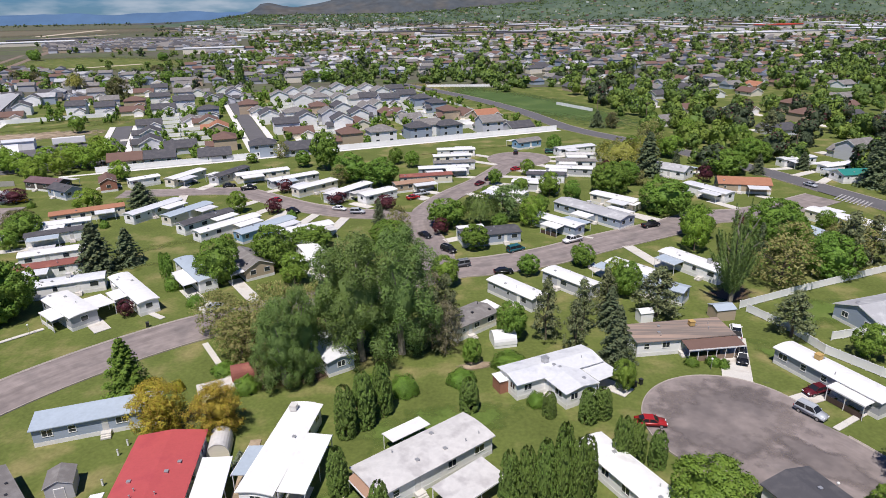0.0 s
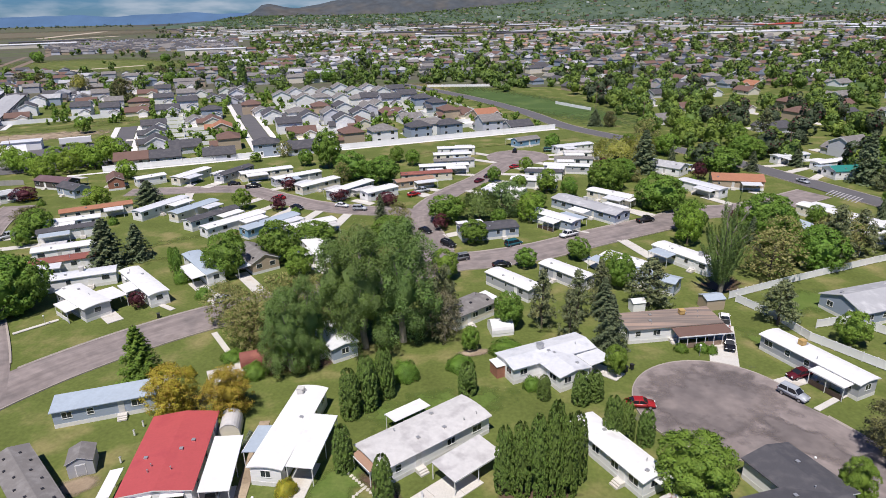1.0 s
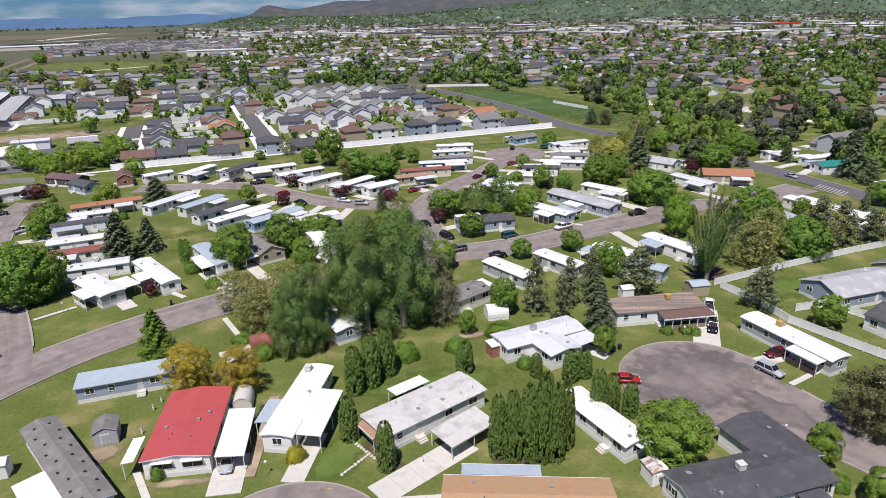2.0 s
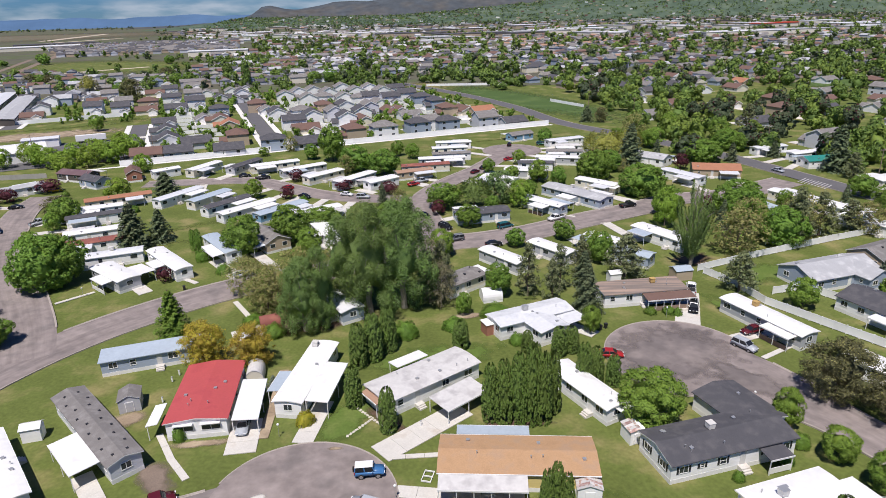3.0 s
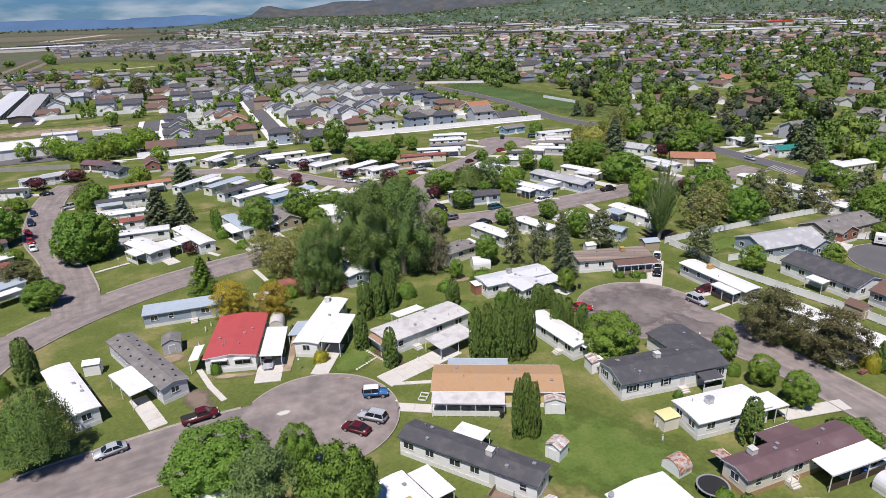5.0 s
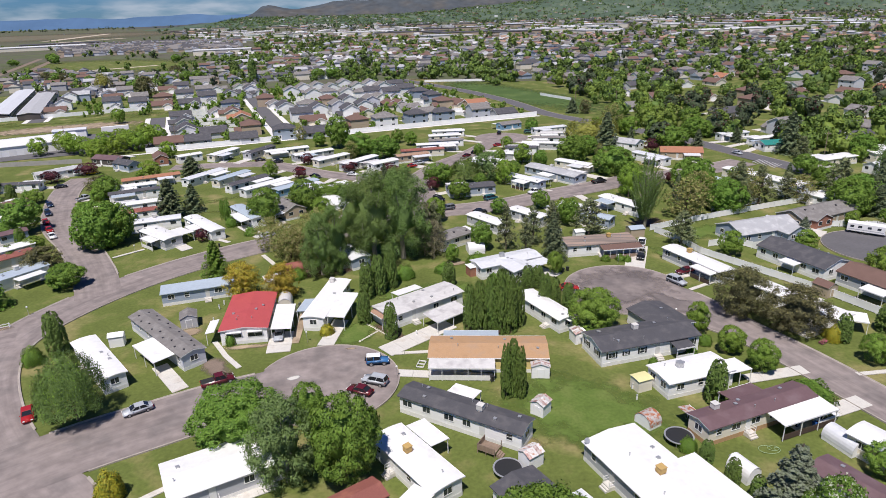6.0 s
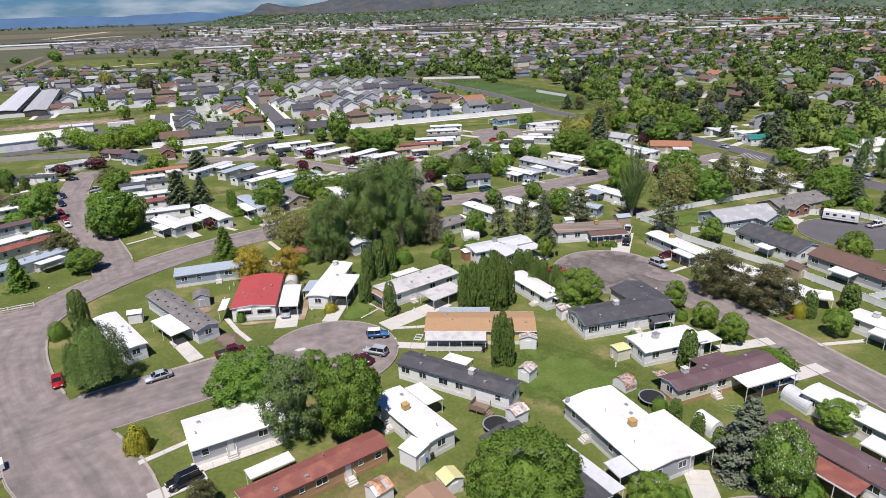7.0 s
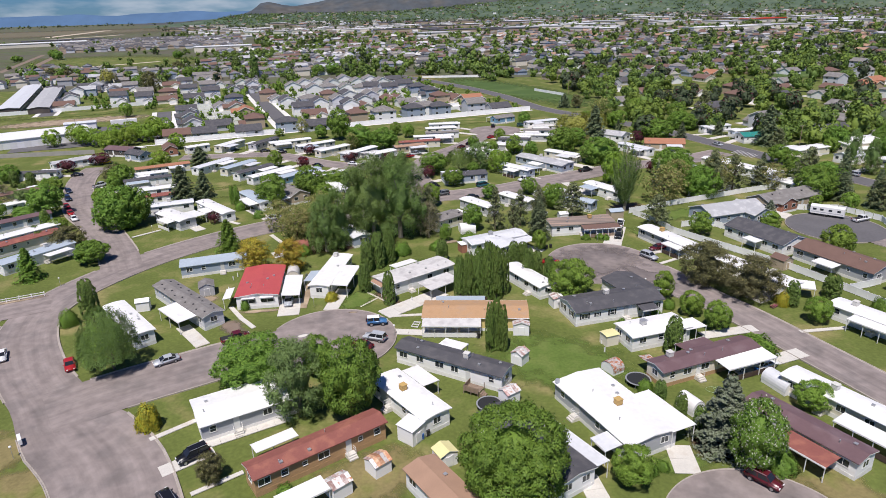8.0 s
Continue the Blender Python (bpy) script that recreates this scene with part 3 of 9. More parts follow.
def roof_body(w, l, eave, rise, style, thick=0.12):
    top = roof_profile(w, eave, rise, style)
    bm = extruded([(y, z) for y, z in top] + [(y, z - thick) for y, z in top[::-1]], -l / 2, l / 2)
    bm.faces.ensure_lookup_table()
    for f in bm.faces[-2:]:            # painted rake boards
        f.material_index = 1
    return bm


HOMES = []


def home(x, y, yaw, l, w, roof="white", wall="white", label="", style="bow", rise=0.35, eave=3.0, skirt=None, over=0.28, shutters=False, vents=3,
         cooler=None, door_at=None, seed=None, gap=3.4, windows="+-ab", name="mobile_home", category="mobile home", steps=True):
    """A manufactured home, its length along local x. windows: the walls that have them, + and - the long ones, a and b the ends."""
    rnd = random.Random(int(abs(x * 13 + y * 7)) if seed is None else seed)
    HOMES.append((x, y, yaw, l, w))
    ob = thing(name, label, category, x, y, yaw)
    bl, bw = l - 2 * over, w - 2 * over
    top = roof_profile(bw, eave - 0.10, rise * bw / w, style)
    base = 0.62
    part("wall", extruded([(-bw / 2, base)] + top + [(bw / 2, base)], -bl / 2, bl / 2), WALLS[wall], ob)
    part("skirting", boxes((-bl / 2 - 0.02, bl / 2 + 0.02, -bw / 2 - 0.02, bw / 2 + 0.02, -0.15, base)), skirt or SKIRT, ob)
    part("roof", roof_body(w, l, eave, rise, style, 0.16), (ROOFS[roof], TRIM), ob)
    # gutters and fascia boards
    for s in (-1, 1) if y < 105 else ():
        edge = eave if style != "shed" or s < 0 else eave + rise
        part("gutter", boxes((-l / 2, l / 2, s * (w / 2 + 0.05) - 0.055, s * (w / 2 + 0.05) + 0.055, edge - 0.15, edge - 0.02)), TRIM if roof in ("white", "orange") else ROOFS[roof], ob)
    # windows and doors
    door_at = rnd.uniform(-0.2, 0.25) * bl if door_at is None else door_at
    for side, sgn in (("-", -1), ("+", 1)):
        out = radians(yaw + 90 * sgn)
        if side not in windows or (y > 130 and math.cos(out) * -x + math.sin(out) * (-40 - y) < -20):
            continue
        n = max(2, int(bl / gap))
        for k in range(n):
            px = -bl / 2 + bl * (k + 0.5) / n + rnd.uniform(-0.3, 0.3)
            if abs(px - door_at) < 1.35:
                continue
            ww = rnd.choice((0.9, 1.3, 1.6)) if rnd.random() < 0.8 else 0.6
            window(ob, px, sgn * bw / 2, 1.95, ww, 1.0 if ww > 0.8 else 0.6, 90 * sgn, ww > 1.0, shutters, y > 105)
        d = part("door", shared("door", lambda: mesh_of("door", boxes((-0.45, 0.45, -0.03, 0.05, 0.0, 2.0), (-0.25, 0.25, 0.03, 0.06, 1.2, 1.75)), DOOR)), None, ob)
        d.matrix_basis = pose(door_at, sgn * bw / 2, base + 0.03, 0, 0, 90 * sgn - 90)
        if steps:
            st = part("steps", shared("steps", lambda: mesh_of("steps", boxes((-0.7, 0.7, 0.0, 0.9, -0.05, 0.6), (-0.7, 0.7, 0.9, 1.2, -0.05, 0.4), (-0.7, 0.7, 1.2, 1.5, -0.05, 0.2)), CONCRETE)), None, ob)
            st.matrix_basis = pose(door_at, sgn * (bw / 2 + 0.03), 0, 0, 0, 90 * sgn - 90)
            if y < 24:
                for e in (-0.66, 0.66):
                    part("handrail", shared(("handrail", e), lambda: mesh_of("handrail", boxes((e - 0.025, e + 0.025, 0.85, 0.90, 0.6, 1.5), (e - 0.025, e + 0.025, 0.0, 0.9, 1.45, 1.5), (e - 0.025, e + 0.025, 0.0, 0.9, 1.0, 1.04)), TRIM)), None, st)
    for side, sgn in (("a", -1), ("b", 1)):
        out = radians(yaw + (0 if sgn > 0 else 180))
        if side in windows and not (y > 130 and math.cos(out) * -x + math.sin(out) * (-40 - y) < -20):
            for py in ((0,) if bw < 5.5 else (-bw / 4, bw / 4)):
                window(ob, sgn * bl / 2, py, 1.95, 1.3, 1.0, 0 if sgn > 0 else 180, True, shutters, y > 105)
    # roof vents and cooler
    rows_of = vents > 10       # a long roof with two even rows of low vents
    for k in range(vents if y < 150 else 1):
        px, py = ((k // 2 + 0.6) / (vents / 2) - 0.5) * l * 0.94, (1 if k % 2 else -1) * w * (0.20 + 0.12 * ((k // 2) % 2))
        if not rows_of:
            px, py = rnd.uniform(-0.42, 0.42) * l, rnd.choice((-1, 1)) * w * rnd.uniform(0.1, 0.32)
        pz = float(np.interp(py, *zip(*roof_profile(w, eave, rise, style))))
        bm = bmesh.new()
        if rows_of:
            box(bm, -0.2, 0.2, -0.17, 0.17, -0.1, 0.09)
        elif k % 2:
            cylinder(bm, 0, 0, -0.15, 0.42, 0.06, sides=8)
            cylinder(bm, 0, 0, 0.42, 0.50, 0.11, sides=8)
        else:
            box(bm, -0.2, 0.2, -0.2, 0.2, -0.1, 0.20)
            box(bm, -0.25, 0.25, -0.25, 0.25, 0.18, 0.24)
        part("roof_vent", bm, DARK_TRIM if roof == "grey" else METAL, ob).matrix_basis = pose(px, py, pz)
    if cooler:
        cx, cy, mt = cooler
        pz = float(np.interp(cy, *zip(*roof_profile(w, eave, rise, style))))
        bm = boxes((-0.5, 0.5, -0.5, 0.5, 0.12, 0.95), bevel=0.03)
        box(bm, -0.55, 0.55, -0.55, 0.55, 0.95, 1.0)
        box(bm, -0.4, 0.4, -0.4, 0.4, -0.2, 0.12)
        part("rooftop_cooler", bm, mt, ob, "boxy evaporative cooler").matrix_basis = pose(cx, cy, pz)
    return ob


def carport(x, y, yaw, l, w, roof="white", label="white flat-roofed carport on slim posts", high=2.75, drop=0.25, posts=3, sides="-+", screen=None, name="carport"):
    """An open lean-to along local x: a ribbed flat roof that falls towards local -y, posts, and a screen wall where the place has one."""
    ob = thing(name, label, "carport" if name == "carport" else name.replace("_", " "), x, y, yaw)
    bm = extruded([(-w / 2, high - drop), (w / 2, high), (w / 2, high + 0.10), (-w / 2, high - drop + 0.10)], -l / 2, l / 2)
    part("roof_panel", bm, ROOFS[roof], ob)
    rim = boxes((-l / 2 - 0.04, l / 2 + 0.04, -w / 2 - 0.07, -w / 2 - 0.003, high - drop - 0.12, high - drop + 0.12))
    part("fascia", rim, TRIM, ob)
    for s in sides:
        py = (-w / 2 + 0.12) if s == "-" else (w / 2 - 0.12)
        hz = (high - drop) if s == "-" else high
        for k in range(posts):
            px = -l / 2 + 0.15 + (l - 0.3) * k / max(1, posts - 1)
            part("post", shared(("post", round(hz, 1)), lambda: mesh_of("post", boxes((-0.05, 0.05, -0.05, 0.05, -0.1, hz + 0.02)), TRIM)), None, ob).matrix_basis = pose(px, py, 0)
    if screen:
        part("screen_wall", boxes((-l / 2 + 0.1, l / 2 - 0.1, -w / 2 + 0.18, -w / 2 + 0.24, 0, 0.95)), screen, ob)
    return ob


def shed(x, y, yaw, l, w, h=2.3, roof="grey", wall="grey", style="gable", label="small garden shed", rise=0.6):
    ob = thing("shed", label, "shed", x, y, yaw)
    if style == "arch":
        arc = [(w / 2 * math.cos(radians(a)), 0.5 + (h - 0.5) * math.sin(radians(a)) ** 0.8) for a in range(180, -1, -15)]
        part("wall", extruded([(-w / 2 + 0.05, -0.1)] + [(py * 0.97, z - 0.05) for py, z in arc] + [(w / 2 - 0.05, -0.1)], -l / 2 + 0.06, l / 2 - 0.06), WALLS[wall], ob)
        part("roof", extruded(arc + [(py * 0.96, z - 0.05) for py, z in arc[::-1]], -l / 2, l / 2), ROOFS[roof], ob)
    else:
        top = roof_profile(w - 0.3, h, rise * 0.9, style)
        part("wall", extruded([(-w / 2 + 0.15, -0.1)] + top + [(w / 2 - 0.15, -0.1)], -l / 2 + 0.15, l / 2 - 0.15), WALLS[wall], ob)
        if roof in ("rust", "orange_rust"):
            rusty = int(x + y) % 2
            for sgn in (-1, 1):
                for k in range(5):
                    a, b = -l / 2 + l * k / 5, -l / 2 + l * (k + 1) / 5
                    strip = extruded([(0, h + rise + 0.06), (sgn * w / 2, h + 0.06), (sgn * w / 2, h), (0, h + rise)], a + 0.01, b - 0.01)
                    part("roof_panel", strip, ROOFS["rust_panel" if roof == "orange_rust" and k % 3 else "faded_panel" if (k + rusty + (sgn > 0)) % 3 == 1 else "ribbed"], ob).location.z = 0.02 * (k % 2)
        else:
            part("roof", roof_body(w, l, h + 0.06, rise, style, 0.06), (ROOFS[roof], TRIM), ob)
    d = part("door", boxes((l / 2 - 0.17, l / 2 - 0.10, -0.65, 0.65, 0.05, 1.85)), TRIM, ob)
    part("door_panel", boxes((l / 2 - 0.12, l / 2 - 0.08, -0.55, 0.55, 0.15, 1.75)), WALLS[wall], d)
    return ob


# ---- trees ----
def leaf_mesh(name, centres, normals, sizes, mats, seed, core=None, pick=None):
    """A crown of small leaf sprays: one four-cornered spray a centre, turned at random about its normal."""
    rng = np.random.default_rng(seed)
    c, n = np.asarray(centres, float), np.asarray(normals, float)
    k = len(c)
    n /= np.linalg.norm(n, axis=1)[:, None] + 1e-9
    soft = n + rng.normal(0, 0.22, (k, 3))       # the light falls on a clump as on one rounded mass
    soft /= np.linalg.norm(soft, axis=1)[:, None] + 1e-9
    n = n + rng.normal(0, 0.5, (k, 3))
    n /= np.linalg.norm(n, axis=1)[:, None] + 1e-9
    a = np.cross(n, rng.normal(0, 1, (k, 3)))
    a /= np.linalg.norm(a, axis=1)[:, None] + 1e-9
    b = np.cross(n, a)
    s = np.asarray(sizes)[:, None] * rng.uniform(0.7, 1.3, (k, 1))
    v = np.stack([c + a * s, c - a * s * 0.55 + b * s * 0.85, c - a * s * 0.55 - b * s * 0.85], 1).reshape(-1, 3)   # counter-clockwise about n
    verts, faces = v.tolist(), np.arange(3 * k).reshape(-1, 3).tolist()
    if core is not None:
        off = len(verts)
        cv, cf = core
        verts += cv
        faces += [[i + off for i in f] for f in cf]
    me = bpy.data.meshes.new(name)
    me.from_pydata(verts, [], faces)
    for m in mats:
        me.materials.append(m)
    if pick is not None:
        idx = np.zeros(len(faces), int)
        idx[:k] = (rng.random(k) < pick).astype(int)
        me.polygons.foreach_set("material_index", idx)
    me.update()
    me.polygons.foreach_set("use_smooth", np.ones(len(faces), bool))
    bent = np.zeros((len(verts), 3))
    bent[:3 * k] = np.repeat(soft, 3, axis=0)
    me.normals_split_custom_set_from_vertices(bent.tolist())
    return me


def ball(cx, cy, cz, rx, rz, seed, rough=0.25, level=2):
    """An uneven inner mass that closes a crown's heart."""
    bm = bmesh.new()
    bmesh.ops.create_icosphere(bm, subdivisions=level, radius=1.0)
    for v in bm.verts:
        s = 1 + rough * noise.noise((v.co.x * 1.7 + seed, v.co.y * 1.7, v.co.z * 1.7))
        v.co = Vector((cx + v.co.x * rx * s, cy + v.co.y * rx * s, cz + v.co.z * rz * s))
    bm.verts.ensure_lookup_table()
    out = [list(v.co) for v in bm.verts], [[v.index for v in f.verts] for f in bm.faces]
    bm.free()
    return out


def crown_points(kind, n, seed):
    """Centres, outward directions and spray sizes for a tree of the kind's own standard size."""
    rng = np.random.default_rng(seed)

    def shell(k):
        d = rng.normal(0, 1, (k, 3))
        return d / np.linalg.norm(d, axis=1)[:, None]
    if kind in ("round", "broad", "open", "tall"):
        h, r, low, lobes, size = {"round": (10, 5, 0.10, 104, 0.160), "broad": (11, 6, 0.02, 176, 0.165), "open": (11, 5, 0.04, 170, 0.135), "tall": (24, 6, 0.04, 170, 0.135)}[kind]
        zc, hz = h * (1 + low) / 2, h * (1 - low) / 2
        turn = rng.uniform(0, 2 * math.pi, lobes)
        up = rng.uniform(-0.86, 1.0, lobes)
        if kind == "tall":
            wide = np.sqrt(np.clip(1 - ((up + 0.22) / 1.25) ** 2, 0.05, 1)) * (1 + 0.22 * np.sin(3 * turn + 5 * up + seed))
            out = r * wide * np.sqrt(rng.uniform(0.30, 0.92, lobes))
            lr = rng.uniform(0.12, 0.24, lobes) * r
        else:
            wide = np.where(up < 0, 1 - 0.62 * np.abs(up) ** 2.2, np.sqrt(1 - np.clip(up, 0, 1) ** 2)) * (1 + 0.06 * np.sin(3 * turn + seed) + 0.05 * np.sin(5 * turn + 4 * up))
            out = r * wide * (np.sqrt(rng.uniform(0.52, 0.80, lobes)) if kind != "open" else np.sqrt(rng.uniform(0.05, 0.9, lobes)))
            lr = rng.uniform(*{"round": (0.15, 0.27), "broad": (0.12, 0.21), "open": (0.07, 0.15)}[kind], lobes) * r
        centre = np.c_[np.cos(turn) * out, np.sin(turn) * out, zc + up * hz * 0.86]
        axis = centre - np.array([0, 0, zc - 0.25 * hz])
        axis /= np.linalg.norm(axis, axis=1)[:, None]
        which = rng.choice(lobes, n, p=lr ** 2 / np.sum(lr ** 2))
        q = shell(n) + (0.75 if kind in ("round", "broad") else 0.4) * axis[which] + np.array([0, 0, 0.25])
        q /= np.linalg.norm(q, axis=1)[:, None]
        reach = np.where(rng.random(n) < 0.1, rng.uniform(1.05, 1.4, n), rng.uniform(0.75, 1.08, n)) if kind != "open" else rng.uniform(0.2, 2.0, n)
        c = centre[which] + q * (lr[which] * reach)[:, None] * np.array([1, 1, 0.82 if kind != "tall" else 1.5])
        c[:, :2] *= r / np.quantile(np.hypot(c[:, 0], c[:, 1]), 0.97)
        lo, hi = np.quantile(c[:, 2], 0.01), np.quantile(c[:, 2], 0.995)
        c[:, 2] = low * h + 0.2 + (c[:, 2] - lo) / (hi - lo) * (h * (1 - low) - 0.2)
        return c, q + 0.25 * np.array([0, 0, 1]), np.full(n, size), (h, r, zc, hz)
    if kind == "vase":         # tall and feathery: many steep boughs fanning out of one stem
        h, r, k = 24, 6, 64
        a, end = rng.uniform(0, 2 * math.pi, k), r * np.sqrt(rng.uniform(0.02, 1.0, k))
        tip = h * rng.uniform(0.70, 1.0, k) * (1 - 0.42 * (end / r) ** 2)
        which, f = rng.integers(0, k, n), rng.uniform(0.10, 1.0, n) ** 0.8
        off = shell(n) * (rng.uniform(0.15, 0.75, n) * (1.15 - 0.7 * f))[:, None]
        rad = end[which] * f ** 0.8
        c = np.c_[np.cos(a[which]) * rad, np.sin(a[which]) * rad, 0.06 * h + (tip[which] - 0.06 * h) * f] + off
        return c, off + 0.25 * np.c_[np.cos(a[which]), np.sin(a[which]), np.ones(n)], np.full(n, 0.135), (h, r, h * 0.5, h * 0.45)
    if kind == "column":       # clipped-looking arborvitae: upright plumes packed round a stem, dense to the ground
        h, r = 9.0, 1.9
        plumes = 420
        pz, pa = rng.uniform(0.0, 0.95, plumes), rng.uniform(0, 2 * math.pi, plumes)
        pr = r * np.interp(pz, (0, 0.10, 0.35, 0.70, 0.90, 1.0), (0.86, 0.97, 1.0, 0.88, 0.58, 0.12)) * rng.uniform(0.86, 1.04, plumes)
        tall, fat = rng.uniform(0.35, 0.60, plumes), rng.uniform(0.20, 0.30, plumes)
        which = rng.integers(0, plumes, n)
        f = rng.uniform(0, 1, n)
        a = rng.uniform(0, 2 * math.pi, n)
        around = np.c_[np.cos(a), np.sin(a)] + 1.0 * np.c_[np.cos(pa[which]), np.sin(pa[which])]
        around /= np.linalg.norm(around, axis=1)[:, None] + 1e-9
        girth = fat[which] * np.interp(f, (0, 0.35, 1), (0.75, 1.0, 0.12))
        c = np.c_[np.cos(pa) * pr, np.sin(pa) * pr][which] + around * girth[:, None]
        z = np.clip(pz[which] * h * 0.92 + (f - 0.3) * tall[which], 0.05, h)
        c *= r / np.quantile(np.hypot(c[:, 0], c[:, 1]), 0.96)
        return np.c_[c, z], np.c_[around, np.full(n, 0.35) + 0.6 * f], np.full(n, 0.125), (h, r, h * 0.47, h * 0.47)
    if kind == "cone":         # spruce: whorls of drooping boughs
        h, r = 13.0, 3.8
        tiers = 17
        t = rng.integers(0, tiers, n) / tiers
        arm = rng.integers(0, 13, n)
        a = arm * 2 * math.pi / 13 + t * 37 + rng.normal(0, 0.13, n)
        u = rng.uniform(0.15, 1.0, n) ** 0.6
        rr = r * (1 - t) ** 0.8 * (0.85 + 0.3 * np.sin(arm * 2.3 + t * 50)) * u + 0.1
        z = 0.6 + t * (h - 0.9) - 0.22 * rr + rng.normal(0, 0.12, n)
        c = np.c_[np.cos(a) * rr, np.sin(a) * rr, np.clip(z, 0.15, h)]
        return c, np.c_[np.cos(a) * 0.4, np.sin(a) * 0.4, np.ones(n)], np.full(n, 0.17), (h, r, h * 0.36, h * 0.36)
    if kind == "pine":         # open pine: clumps at the ends of boughs
        h, r = 12.0, 4.2
        k = 120
        t = rng.uniform(0.06, 1, k)
        a = rng.uniform(0, 2 * math.pi, k)
        rr = r * np.interp(t, (0.06, 0.3, 0.75, 1), (0.85, 1, 0.5, 0.08)) * rng.uniform(0.25, 1, k)
        centre = np.c_[np.cos(a) * rr, np.sin(a) * rr, t * h]
        which = rng.integers(0, k, n)
        q = shell(n)
        c = centre[which] + q * rng.uniform(0.3, 1.0, n)[:, None] * np.array([1.0, 1.0, 0.55])
        return c, q + np.array([0, 0, 0.8]), np.full(n, 0.15), (h, r, h * 0.55, h * 0.42)
    if kind == "weeping":
        h, r = 13.0, 6.5
        k = 90
        d = shell(k)
        d[:, 2] = np.abs(d[:, 2])
        start = d * np.array([r * 0.85, r * 0.85, h * 0.42]) + np.array([0, 0, h * 0.55])
        which = rng.integers(0, k, n)
        fall = rng.uniform(0, 1, n)
        c = start[which] + np.c_[rng.normal(0, 0.42, (n, 2)), -fall * (start[which][:, 2] - 1.3) * 0.72]
        c[:, :2] += d[which][:, :2] * fall[:, None] * 0.9
        return c, np.c_[d[which][:, :2], np.full(n, 0.3)], np.full(n, 0.15), (h, r, h * 0.5, h * 0.42)
    # bush
    h, r = 3.0, 1.8
    q = shell(n)
    q[:, 2] = np.abs(q[:, 2]) * 1.0
    lump = 1 + 0.16 * np.sin(q[:, 0] * 5 + seed) * np.cos(q[:, 1] * 6)
    c = q * lump[:, None] * rng.uniform(0.85, 1.06, n)[:, None] * np.array([r, r, h])
    return c, q, np.full(n, 0.11), (h, r, 0.3 * h, 0.6 * h)


def trunk_mesh(kind, h, r, seed, mat):
    """A tapered, slightly bent trunk with limbs reaching into the crown."""
    rnd = random.Random(seed)
    bm = bmesh.new()

    def limb(a, b, ra, rb, sides=7, parts=3):
        a, b = Vector(a), Vector(b)
        up = (b - a).normalized()
        s = up.orthogonal().normalized()
        t = up.cross(s)
        prev = None
        for k in range(parts + 1):
            f = k / parts
            q = a.lerp(b, f) + s * math.sin(f * 3.1) * 0.06 * (b - a).length * rnd.uniform(-1, 1)
            rad = ra + (rb - ra) * f
            ring = [bm.verts.new(q + (s * math.cos(2 * math.pi * i / sides) + t * math.sin(2 * math.pi * i / sides)) * rad) for i in range(sides)]
            if prev:
                for i in range(sides):
                    bm.faces.new((prev[i], prev[(i + 1) % sides], ring[(i + 1) % sides], ring[i]))
            prev = ring
    thick = {"column": 0.1, "bush": 0.07}.get(kind, h * 0.020)
    top = {"cone": 0.97, "column": 0.8, "tall": 0.8, "vase": 0.85, "pine": 0.92}.get(kind, 0.62)
    limb((0, 0, -0.2), (rnd.uniform(-.2, .2), rnd.uniform(-.2, .2), h * top), thick * 1.3, thick * 0.25, parts=5)
    if kind in ("round", "broad", "open", "weeping", "tall", "vase", "pine"):
        for k in range(9):
            a, z = k * 2.4 + rnd.random(), h * rnd.uniform(0.2, 0.55)
            reach = r * rnd.uniform(0.45, 0.75)
            limb((0, 0, z), (math.cos(a) * reach, math.sin(a) * reach, min(h * 0.92, z + h * rnd.uniform(0.15, 0.32))), thick * 0.5, thick * 0.12, 5)
    return mesh_of("trunk", bm, mat)


